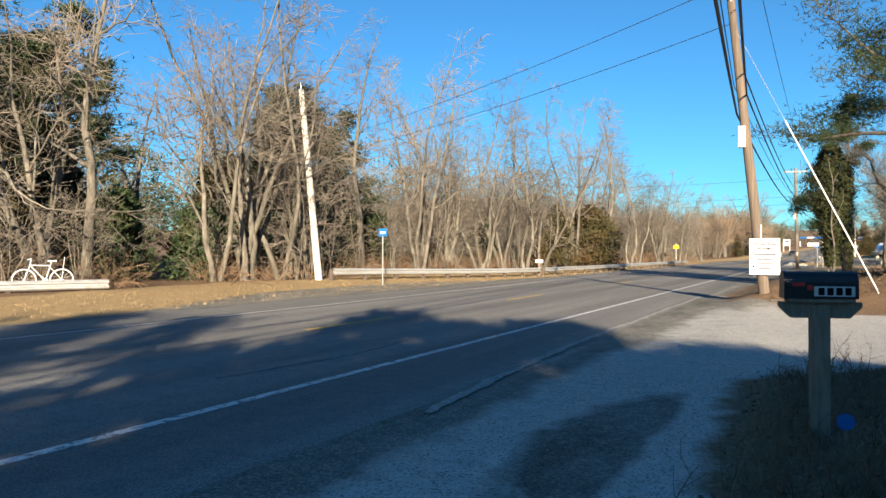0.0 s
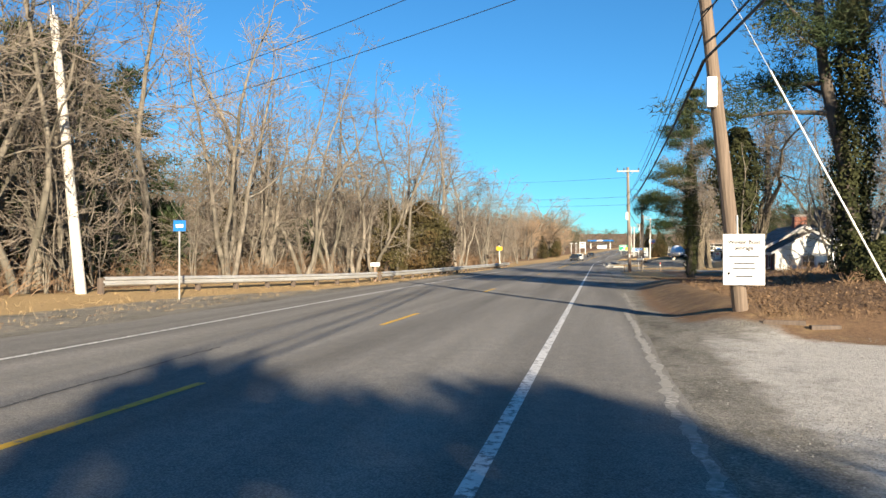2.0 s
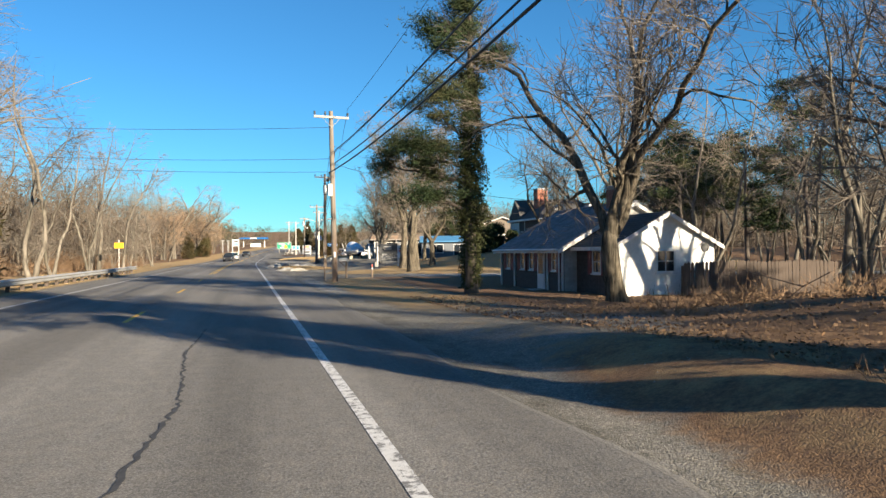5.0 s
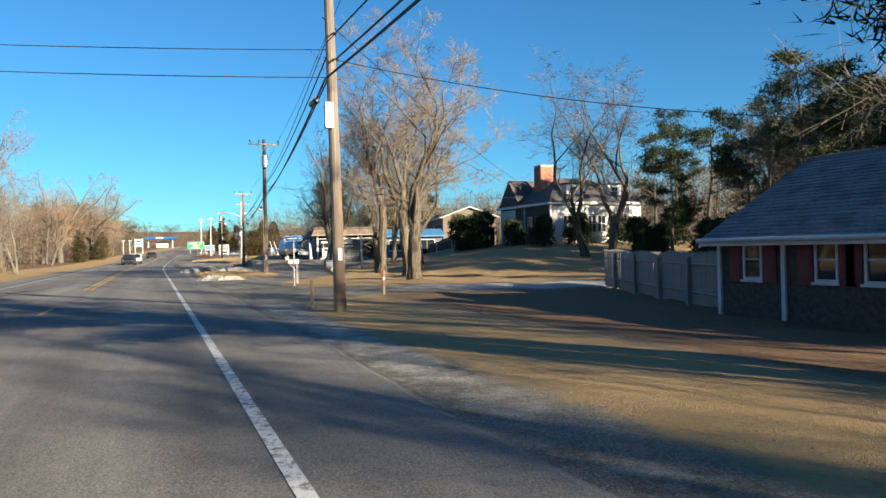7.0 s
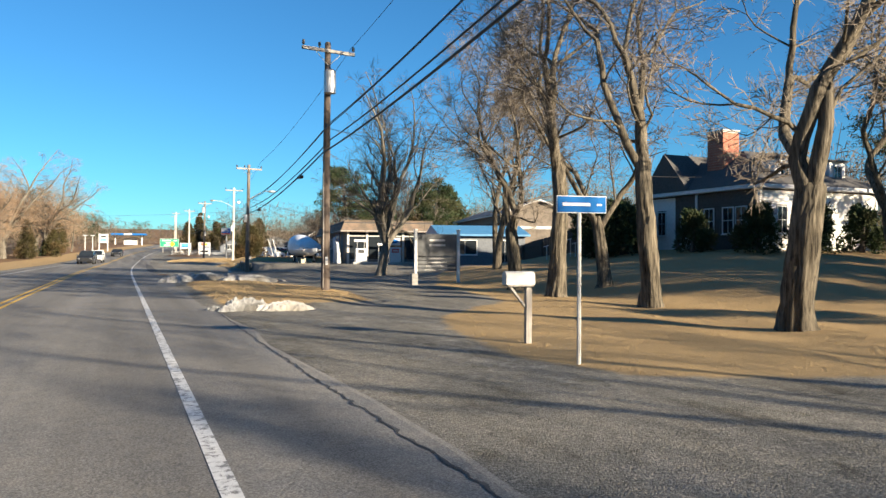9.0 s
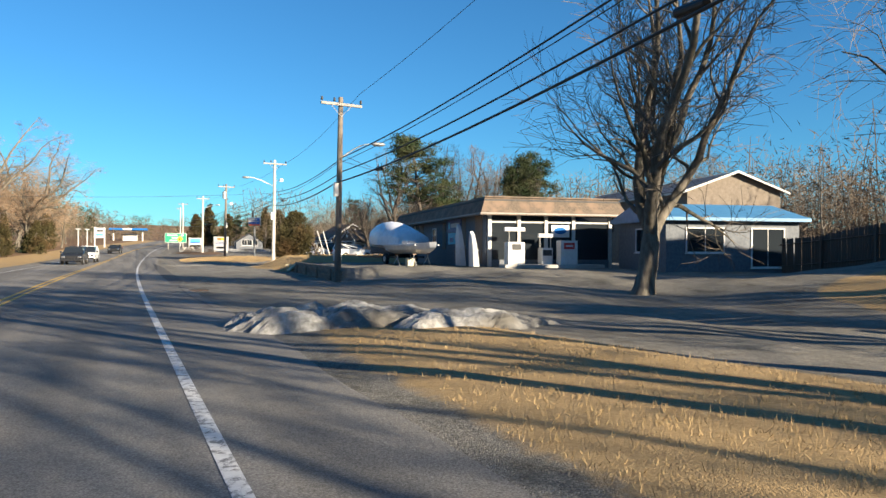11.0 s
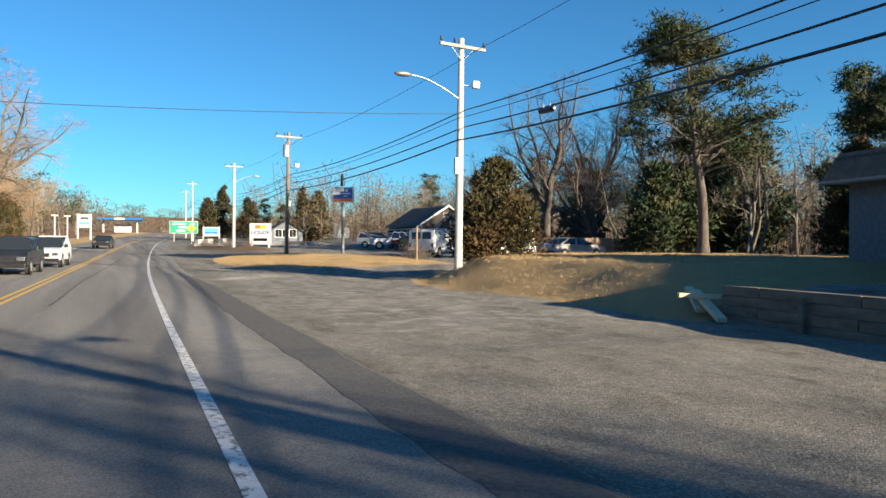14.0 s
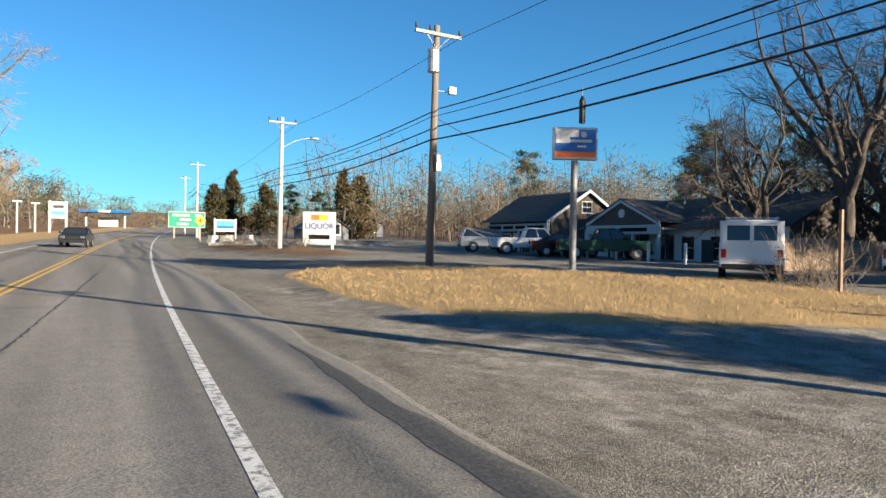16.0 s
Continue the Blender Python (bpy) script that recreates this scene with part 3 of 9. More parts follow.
for u in (-3.88, -3.62):
    tagged(ribbon("centre_line", u, u + 0.11, solid_ys, 0.0165, LINEYELLOW), "solid yellow centre line of the double line", "road marking", "centre lines", "structure")


def seam(pts, w, seed):
    """A tar-filled crack along the ground."""
    r = random.Random(seed)
    v, f = [], []
    fine = []
    for (ax, ay), (bx, by) in zip(pts, pts[1:]):
        n = max(2, int(math.hypot(bx - ax, by - ay) / 0.12))
        fine += [(ax + (bx - ax) * i / n, ay + (by - ay) * i / n) for i in range(n)]
    for k, (x, y) in enumerate(fine):
        j, jw = r.uniform(-0.03, 0.03), w * r.uniform(0.25, 1.0)
        z = max(float(land(x, y)), float(rise(y)) + 0.012) + 0.006
        v += [(x + j - jw, y, z), (x + j + jw, y + r.uniform(-0.02, 0.02), z)]
        if k:
            f.append((2 * k - 2, 2 * k - 1, 2 * k + 1, 2 * k))
    ob = link("crack", v, f, TAR)
    return tagged(ob, "dark crack in the worn asphalt", "crack", "cracks", "structure")


seam([(1.62, 76), (1.5, 81), (1.46, 88), (1.5, 93), (1.62, 101)], 0.022, 1)
seam([(1.5, 126), (1.35, 133), (1.6, 140)], 0.03, 11)
seam([(-2.0, 37), (-1.7, 41), (-1.95, 45), (-1.85, 49)], 0.03, 2)
seam([(-1.9, 166), (-1.6, 178), (-0.9, 190), (0, 205)], 0.03, 3)
seam([(-5.4, 8), (-4.9, 13), (-5.2, 18)], 0.03, 5)
seam([(-1.2, 6.5), (-0.9, 9), (-1.1, 11)], 0.03, 6)
SALT = mat("salt_crust", (0.15, 0.143, 0.13), (0.44, 0.42, 0.38), 16, 0.95, bump=0.3, c3=(0.3, 0.285, 0.25), spec=0.2)
tagged(ribbon("salt_line", 1.5, 1.62, list(axis((6.0, 27.0, 0.12))), 0.0145, SALT,
              wob=lambda y, u: 0.42 * float(1 - step(y, 3.5, 12)) + 0.05 * noise.noise((y * 0.5, u, 4)) + 0.05 * noise.noise((y * 2.1, u, 7)) + 0.06 * noise.noise((y * 5, u * 9, 1))), "pale line of salt and sand along the road edge", "salt line", kind="structure")
# darker repair strip along the shoulder
strip_ys = list(axis((141.0, 186.0, 0.25)))
tagged(ribbon("asphalt_patch", 1.3, 1.96, strip_ys, 0.016, mat("fresh_asphalt", (0.07, 0.068, 0.064), (0.135, 0.13, 0.122), 25, 0.95, bump=0.3, spec=0.2),
              skirt=0.12, wob=lambda y, u: 0.06 * noise.noise((y * 0.3, u, 8)) + 0.05 * noise.noise((y * 1.3, u, 2)) + 0.03 * noise.noise((y * 4, u, 2)) - (0.32 * max(0, (146 - y) / 5) ** 2 + 0.62 * max(0, (y - 174) / 12) if u > 1.7 else 0)), "dark asphalt repair strip beside the road", "asphalt patch", kind="structure")

# ---- trees ----
class Sticks:
    """Tapered sticks gathered into one mesh."""
    def __init__(self):
        self.v, self.f = [], []

    def add(self, pts, radii, n, ridge=0.0):
        base = len(self.v)
        rr = random.Random(n * 7 + base)
        bumps = [1 + ridge * rr.uniform(-1, 1) for _ in range(n)]
        for k, p in enumerate(pts):
            d = (pts[min(k + 1, len(pts) - 1)] - pts[max(k - 1, 0)]).normalized()
            side = d.cross(Vector((0.31, 0.95, 0.05))).normalized()
            up = d.cross(side)
            for i in range(n):
                a = 2 * math.pi * i / n
                if ridge and k:
                    bumps[i] = 0.7 * bumps[i] + 0.3 * (1 + ridge * rr.uniform(-1.6, 1.6))
                self.v.append(p + (side * math.cos(a) + up * math.sin(a)) * radii[k] * bumps[i])
            if k:
                s = base + (k - 1) * n
                self.f += [(s + i, s + (i + 1) % n, s + n + (i + 1) % n, s + n + i) for i in range(1 if n == 2 else n)]


def limb(r, start, way, length, rad, segs, wander, lift, tip=0.25):
    """A wandering line of points with its radii."""
    pts, radii, p, d = [start.copy()], [rad], start.copy(), way.normalized()
    for k in range(segs):
        d = (d + Vector((r.gauss(0, wander), r.gauss(0, wander), r.gauss(0, wander) + lift))).normalized()
        p = p + d * (length / segs)
        pts.append(p.copy())
        radii.append(rad * (1 - (1 - tip) * (k + 1) / segs))
    return pts, radii


def fork(r, d, angle):
    side = d.cross(Vector((r.gauss(0, 1), r.gauss(0, 1), r.gauss(0, 1)))).normalized()
    return (d * math.cos(angle) + side * math.sin(angle)).normalized()


def bare_tree_meshes(seed, height, girth, bark, twig, stems=1, spread=0.55, limbs=9, dense=1.0, first=0.3, lift=0.12, lean=0.05, split=0, split_at=0.25, crook=1.0, ridge=0.0):
    """Two meshes: trunk with limbs, and the twigs of a leafless tree."""
    r = random.Random(seed)
    wood, twigs = Sticks(), Sticks()
    for s in range(stems):
        a = 2 * math.pi * (s + r.random() * 0.5) / stems
        tilt = (0.1 + 0.2 * r.random()) if stems > 1 else lean * r.random()
        h = height * r.uniform(0.8, 1.0) if s else height
        rad = girth * (1 if stems == 1 else 0.68 * r.uniform(0.8, 1.1))
        root = Vector((math.cos(a), math.sin(a), 0)) * (girth * 0.55 if stems > 1 else 0) + Vector((0, 0, -0.15))
        pts, radii = limb(r, root, Vector((math.cos(a) * tilt, math.sin(a) * tilt, 1)), h, rad, 12, 0.07 * crook, 0.09, 0.1)
        radii[0] *= 1.35
        wood.add(pts, radii, 9 if girth > 0.12 else 5)
        stems_of = [(pts, radii)]
        if split:
            c = int(split_at * 12) + 1
            stems_of = []
            wood.v, wood.f = wood.v[:-9 * 13], wood.f[:-9 * 12]
            low = [(q, max(rd, rad * 0.8)) for q, rd in zip(pts[:c + 1], radii[:c + 1])]
            fine, fat = [], []
            for k in range(len(low) - 1):
                for q in range(3):
                    fine.append(low[k][0].lerp(low[k + 1][0], q / 3))
                    fat.append(low[k][1] + (low[k + 1][1] - low[k][1]) * min(1, q / 3 + (0.35 if k == 0 and q else 0)))
            wood.add(fine + [low[-1][0], low[-1][0] + Vector((0, 0, 0.4))], fat + [low[-1][1] * 0.9, low[-1][1] * 0.3], 34 if ridge else 11, ridge)
            a0 = r.uniform(0, 6.28)
            for k in range(split):
                aa = a0 + 2 * math.pi * k / split + r.uniform(-0.4, 0.4)
                tl = r.uniform(0.12, 0.3) if ridge > 0.05 else r.uniform(0.2, 0.5)
                sp, sr = limb(r, pts[c] - Vector((0, 0, 0.25)), Vector((math.cos(aa) * tl, math.sin(aa) * tl, 1)), h * (1 - split_at) * r.uniform(0.75, 1.05), rad * r.uniform(0.5, 0.68), 12, 0.13 * crook, 0.06, 0.1)
                wood.add(sp, sr, 18 if ridge else 8, ridge * 0.8)
                stems_of.append((sp, sr))
        for i in range(limbs * len(stems_of)):
            pts, radii = stems_of[i % len(stems_of)]
            i = i // len(stems_of)
            t = first + (1 - first) * (i + r.random() * 0.8) / limbs
            k = min(int(t * 12), 11)
            p = pts[k].lerp(pts[k + 1], t * 12 - k)
            d = (pts[k + 1] - pts[k]).normalized()
            ll = height * spread * (1.08 - t) * r.uniform(0.65, 1.15) + 0.5
            rr = max(radii[k] * r.uniform(0.38, 0.6), 0.012)
            lp, lr = limb(r, p, fork(r, d, r.uniform(0.45, 0.95)), ll, rr, 7, 0.17 * crook, lift, 0.18)
            wood.add(lp, lr, 6 if girth > 0.3 else 4)
            nb = max(3, int((5 + ll * 0.9) * dense))
            for j in range(nb):
                u = 0.18 + 0.82 * (j + r.random()) / nb
                q = min(int(u * 7), 6)
                bp = lp[q].lerp(lp[q + 1], u * 7 - q)
                bd = (lp[q + 1] - lp[q]).normalized()
                bl = ll * 0.42 * (1.15 - 0.6 * u) * r.uniform(0.6, 1.2) + 0.25
                br = max(lr[q] * 0.45, 0.006)
                cp, cr = limb(r, bp, fork(r, bd, r.uniform(0.4, 1.0)), bl, br, 4, 0.2 * crook, lift * 0.8, 0.3)
                (wood if br > 0.02 else twigs).add(cp, cr, 4 if br > 0.02 else 2)
                nt = max(3, int((3 + bl * 2.2) * dense))
                for g in range(nt):
                    w = 0.15 + 0.85 * (g + r.random()) / nt
                    e = min(int(w * 4), 3)
                    tp = cp[e].lerp(cp[e + 1], w * 4 - e)
                    td = (cp[e + 1] - cp[e]).normalized()
                    tl = bl * 0.5 * r.uniform(0.5, 1.2) + 0.12
                    sp, sr = limb(r, tp, fork(r, td, r.uniform(0.4, 0.95)), tl, max(cr[e] * 0.5, 0.009), 2, 0.22, lift * 0.6, 0.5)
                    twigs.add(sp, sr, 2)
                    for y in range(3 if dense > 0.75 else 2):
                        fp, fr = limb(r, sp[1 + y % 2], fork(r, (sp[2] - sp[1]).normalized(), r.uniform(0.35, 0.8)), tl * r.uniform(0.6, 1.1), 0.008, 1, 0.1, 0.03, 0.6)
                        twigs.add(fp, fr, 2)
    out = []
    for nm, st, mt in (("trunk", wood, bark), ("crown", twigs, twig)):
        me = bpy.data.meshes.new(nm)
        me.from_pydata(st.v, [], st.f)
        me.materials.append(mt)
        me.polygons.foreach_set("use_smooth", [True] * len(me.polygons))
        out.append((nm, me))
    return out


def mesh_of(name, st, mt, smooth=False):
    me = bpy.data.meshes.new(name)
    me.from_pydata(st.v, [], st.f)
    me.materials.append(mt)
    if smooth:
        me.polygons.foreach_set("use_smooth", [True] * len(me.polygons))
    return name, me


def locust_meshes(seed, height, girth, fork_at, mains, bark, twig):
    """A furrowed trunk that forks low into a few kinked limbs, which fork again and again."""
    r = random.Random(seed)
    wood, twigs = Sticks(), Sticks()
    n = max(5, int(fork_at / 0.22))
    pts, radii = limb(r, Vector((0, 0, -0.15)), Vector((r.gauss(0, 0.05), r.gauss(0, 0.05), 1)), fork_at + 0.15, girth, n, 0.035, 0.06, 0.82)
    for k, m in enumerate((1.45, 1.2, 1.07)):
        radii[k] *= m
    wood.add(pts + [pts[-1] + Vector((0, 0, 0.35))], radii + [radii[-1] * 0.4], 34, 0.3)

    def shoots(lp, lr, count, size):
        for _ in range(count):
            q = r.randrange(1, len(lp) - 1)
            d = fork(r, (lp[q + 1] - lp[q]).normalized(), r.uniform(0.5, 1.2))
            tp, tr = limb(r, lp[q], d, size * r.uniform(0.5, 1.3), max(0.007, min(0.02, lr[q] * 0.35)), 4, 0.24, 0.04, 0.35)
            twigs.add(tp, tr, 2)
            for g in range(5):
                e = r.randrange(1, 4)
                sp, sr = limb(r, tp[e], fork(r, (tp[e + 1] - tp[e]).normalized(), r.uniform(0.4, 1.0)), size * r.uniform(0.25, 0.6), 0.008, 2, 0.25, 0.03, 0.5)
                twigs.add(sp, sr, 2)
                fp, fr = limb(r, sp[1], fork(r, (sp[2] - sp[1]).normalized(), r.uniform(0.4, 0.8)), size * 0.3, 0.0065, 1, 0.1, 0.03, 0.6)
                twigs.add(fp, fr, 2)

    def bough(p, d, length, rad, depth):
        segs = max(4, int(length / 0.45))
        q, dd, lp, lr = p.copy(), d.copy(), [p.copy()], [rad]
        for k in range(segs):
            if r.random() < 0.3:
                dd = fork(r, dd, r.uniform(0.3, 0.75))
            dd = (dd + Vector((r.gauss(0, 0.11), r.gauss(0, 0.11), 0.07 + 0.05 * (dd.z < 0.5)))).normalized()
            q = q + dd * (length / segs)
            lp.append(q.copy())
            lr.append(rad * (1 - 0.38 * (k + 1) / segs))
        wood.add(lp, lr, 16 if depth == 0 else 9 if depth == 1 else 5, 0.16 if depth < 2 else 0)
        shoots(lp, lr, (2, 4, 5, 5)[min(depth, 3)], 1.0 if depth < 2 else 0.8)
        if depth < 5 and rad > 0.016:
            for k in range(2):
                bough(lp[-1], fork(r, dd, r.uniform(0.2, 0.4) if k == 0 else r.uniform(0.45, 0.8)), length * r.uniform(0.6, 0.82), lr[-1] * (0.86 if k == 0 else 0.66), depth + 1)
            for m in (len(lp) // 3, len(lp) * 2 // 3) if depth < 2 else (len(lp) // 2,) if depth == 2 else ():
                bough(lp[m], fork(r, (lp[m + 1] - lp[m]).normalized(), r.uniform(0.7, 1.1)), length * r.uniform(0.4, 0.6), lr[m] * 0.36, depth + 2)

    a0 = r.uniform(0, 6.28)
    for k in range(mains):
        a = a0 + 2 * math.pi * k / mains + r.uniform(-0.3, 0.3)
        t = r.uniform(0.25, 0.65)
        bough(pts[-1] - Vector((0, 0, 0.3)), Vector((math.cos(a) * t, math.sin(a) * t, 1)).normalized(), (height - fork_at) * r.uniform(0.3, 0.38), girth * (0.66 if mains == 2 else 0.56) * r.uniform(0.85, 1.1), 0)
    return [mesh_of("trunk", wood, bark, True), mesh_of("crown", twigs, twig, True)]


class Leaves:
    """Small loose leaves or needle tufts gathered into one mesh."""
    def __init__(self):
        self.v, self.f = [], []

    def blade(self, p, d, length, width, r):
        s = d.cross(Vector((r.gauss(0, 1), r.gauss(0, 1), r.gauss(0, 1)))).normalized() * width
        b = len(self.v)
        self.v += [p - s, p + s, p + d * length]
        self.f.append((b, b + 1, b + 2))

    def leaf(self, p, nrm, size, r):
        a = nrm.cross(Vector((r.gauss(0, 1), r.gauss(0, 1), r.gauss(0, 1)))).normalized()
        c = nrm.cross(a)
        b = len(self.v)
        self.v += [p - a * size * 0.5, p + c * size * 0.42, p + a * size * 0.6, p - c * size * 0.42]
        self.f.append((b, b + 1, b + 2, b + 3))


def pine_meshes(seed, height, girth, first=0.45, spread=0.32, clumps=70, needle=0.26, tuft=42, flat=0.45, leaf_mat=None, bark=None, arms=(), thin=0.1, clump=0.045):
    """Trunk with limbs, and needle clumps that sit at the limbs' ends."""
    r = random.Random(seed)
    wood, green = Sticks(), Leaves()
    pts, radii = limb(r, Vector((0, 0, -0.15)), Vector((r.gauss(0, 0.04), r.gauss(0, 0.04), 1)), height * 0.95, girth, 14, 0.045, 0.08, 0.12)
    radii[0] *= 1.25
    wood.add(pts, radii, 9)
    ends = [pts[-1]]
    nl = max(8, clumps // 4)
    for i in range(nl):
        t = first + (0.98 - first) * (i + r.random() * 0.7) / nl
        k = min(int(t * 14), 13)
        p = pts[k].lerp(pts[k + 1], t * 14 - k)
        a = r.uniform(0, 2 * math.pi)
        ll = height * spread * (1.25 - t) ** 0.7 * r.uniform(0.55, 1.15)
        lp, lr = limb(r, p, Vector((math.cos(a), math.sin(a), r.uniform(0.05, 0.55))), ll, max(radii[k] * 0.38, 0.02), 6, 0.14, 0.07, 0.25)
        wood.add(lp, lr, 5)
        ends += [lp[6], lp[5], lp[4] + Vector((r.gauss(0, 0.3), r.gauss(0, 0.3), 0.2))]
        for j in range(2):
            sp, sr = limb(r, lp[3 + j], fork(r, (lp[4] - lp[3]).normalized(), 0.8), ll * 0.4, 0.02, 3, 0.15, 0.08, 0.4)
            wood.add(sp, sr, 4)
            ends += [sp[3], sp[2]]
    for t, a, ll in arms:
        k = min(int(t * 14), 13)
        lp, lr = limb(r, pts[k].lerp(pts[k + 1], t * 14 - k), Vector((math.cos(a), math.sin(a), 0.12)), ll, max(radii[k] * 0.4, 0.05), 8, 0.12, 0.02, 0.3)
        wood.add(lp, lr, 6)
        for j in range(3, 9):
            for q in range(2):
                ends.append(lp[j] + Vector((r.gauss(0, 0.35), r.gauss(0, 0.35), r.gauss(0.12, 0.18))))
    for e in ends:
        cr = height * clump * r.uniform(0.7, 1.5)
        for j in range(tuft):
            o = Vector((r.gauss(0, 1), r.gauss(0, 1), r.gauss(0, flat))) * cr * 0.62
            q = e + o
            for s in range(3):
                d = Vector((r.gauss(0, 1), r.gauss(0, 1), r.gauss(0.45, 0.7))).normalized()
                green.blade(q, d, needle * r.uniform(0.8, 1.5), needle * thin, r)
    return [mesh_of("trunk", wood, bark or BARK_DARK, True), mesh_of("crown", green, leaf_mat or NEEDLE)]


def cedar_meshes(seed, height, width, leaf_mat, n=5200, cone=0.75, blade=0.3):
    """A dense upright evergreen with an uneven outline."""
    r = random.Random(seed)
    wood, green = Sticks(), Leaves()
    pts, radii = limb(r, Vector((0, 0, -0.1)), Vector((0, 0, 1)), height * 0.96, width * 0.07, 8, 0.03, 0.1, 0.1)
    wood.add(pts, radii, 7)
    lobes = []
    for i in range(46):
        t = r.uniform(0.03, 0.97)
        a = r.uniform(0, 2 * math.pi)
        prof = (1 - t) ** cone * (0.55 + 0.45 * min(1, t / 0.16))
        rr = width / 2 * prof * r.uniform(0.5, 1.05)
        c = Vector((math.cos(a) * rr, math.sin(a) * rr, t * height))
        lobes.append((c, 0.16 * width * (0.5 + prof) * r.uniform(0.7, 1.25)))
        lp, lr = limb(r, Vector((0, 0, max(t * height - rr * 0.5, 0.1))), c - Vector((0, 0, max(t * height - rr * 0.5, 0.1))), (c - Vector((0, 0, max(t * height - rr * 0.5, 0.1)))).length + 0.05, 0.03, 3, 0.05, 0, 0.4)
        wood.add(lp, lr, 4)
    for i in range(n):
        c, s = r.choice(lobes)
        o = Vector((r.gauss(0, 1), r.gauss(0, 1), r.gauss(0, 1.1))).normalized() * s * r.uniform(0.4, 1.0)
        d = (o.normalized() + Vector((0, 0, 0.5)) + Vector((r.gauss(0, 0.5), r.gauss(0, 0.5), r.gauss(0, 0.5)))).normalized()
        green.blade(c + o, d, blade * r.uniform(0.6, 1.3), blade * 0.2, r)
    return [mesh_of("trunk", wood, BARK_DARK, True), mesh_of("crown", green, leaf_mat)]


def ivy_mesh(seed, z0, z1, radius, n, size=0.13, shape=(0.75, 0.85, 1.0, 0.9, 0.75, 0.6, 0.35)):
    """Ivy leaves wrapped round a trunk. shape: its girth from foot to tip; lumps and hanging strands break the outline."""
    r = random.Random(seed)
    green = Leaves()
    for i in range(n):
        t = r.random()
        a = r.uniform(0, 2 * math.pi)
        u = t * (len(shape) - 1)
        k = min(int(u), len(shape) - 2)
        girth = shape[k] + (shape[k + 1] - shape[k]) * (u - k)
        z = z0 + (z1 - z0) * t
        lump = 1 + 0.55 * noise.noise((math.cos(a) * 1.3 + seed, math.sin(a) * 1.3, z * 0.9)) + 0.35 * noise.noise((math.cos(a) * 2.6, math.sin(a) * 2.6 + seed, z * 2.4))
        rr = radius * girth * lump * r.uniform(0.55, 1.08)
        if r.random() < 0.06:
            rr *= r.uniform(1.1, 1.5)
            z -= r.random() * 0.4
        nrm = Vector((math.cos(a), math.sin(a), r.uniform(-0.1, 0.6))).normalized()
        green.leaf(Vector((math.cos(a) * rr, math.sin(a) * rr, max(z, z0))), (nrm + Vector((r.gauss(0, 0.45), r.gauss(0, 0.45), r.gauss(0, 0.45)))).normalized(), size * r.uniform(0.6, 1.4), r)
    return mesh_of("ivy", green, IVY)


def plant(kind, meshes, x, y, label, group="", turn=None, scale=1.0, category="tree", sink=0.0, tilt=(0, 0)):
    """Sets up a tree with its parts on the ground."""
    t = thing(kind, pose(x, y, hz(x, y) - sink, tilt[0], tilt[1], turn if turn is not None else (x * 37 + y * 61) % 360), label, category, group)
    t.scale = (scale, scale, scale)
    for nm, me in meshes:
        o = new(nm, me)
        o.parent = t
        if nm != "trunk":
            o["kind"] = "stuff"
    return t


BARE = [bare_tree_meshes(s, h, g, BARK_PALE, TWIG, st, sp, lb, 0.85, fi, lift=0.05, crook=1.55) for s, h, g, st, sp, lb, fi in
        ((1, 11.5, 0.17, 1, 0.42, 11, 0.28), (2, 12.5, 0.18, 2, 0.38, 8, 0.25), (3, 10.5, 0.15, 3, 0.38, 6, 0.22), (4, 11, 0.16, 1, 0.46, 11, 0.22), (5, 9, 0.13, 2, 0.42, 8, 0.18), (6, 13, 0.2, 2, 0.4, 8, 0.28))]
GNARL = [bare_tree_meshes(s, h, g, BARK_PALE, TWIG, st, sp, lb, 0.75, fi, lift=0.03, crook=1.8, lean=0.15) for s, h, g, st, sp, lb, fi in
         ((14, 13, 0.3, 4, 0.42, 7, 0.16), (15, 12, 0.26, 3, 0.46, 8, 0.14), (16, 13.5, 0.28, 5, 0.36, 6, 0.16))]
LOW = [bare_tree_meshes(s, h, g, BARK_PALE, TWIG, st, sp, lb, 0.5, fi, lift=0.02, crook=1.7) for s, h, g, st, sp, lb, fi in
       ((11, 5.0, 0.055, 4, 0.4, 6, 0.1), (12, 4.2, 0.05, 5, 0.42, 5, 0.1), (13, 6.5, 0.07, 3, 0.36, 6, 0.15))]
FAR = [bare_tree_meshes(s, h, g, BARK_PALE, tw, 1, sp, 8, 0.5, 0.2, lift=0.05, crook=1.5) for s, h, g, sp, tw in ((21, 11, 0.16, 0.38, TWIG), (22, 12, 0.17, 0.4, TWIG_RED), (23, 9.5, 0.14, 0.42, TWIG), (24, 10, 0.15, 0.45, TWIG_RED))]
LOCUST = [locust_meshes(s, h, g, at, k, BARK_GREY, TWIG) for s, h, g, at, k in ((31, 15, 0.27, 4.2, 3), (32, 15.5, 0.28, 4.6, 3), (33, 13.5, 0.31, 2.8, 3), (35, 14.5, 0.25, 2.6, 3))]
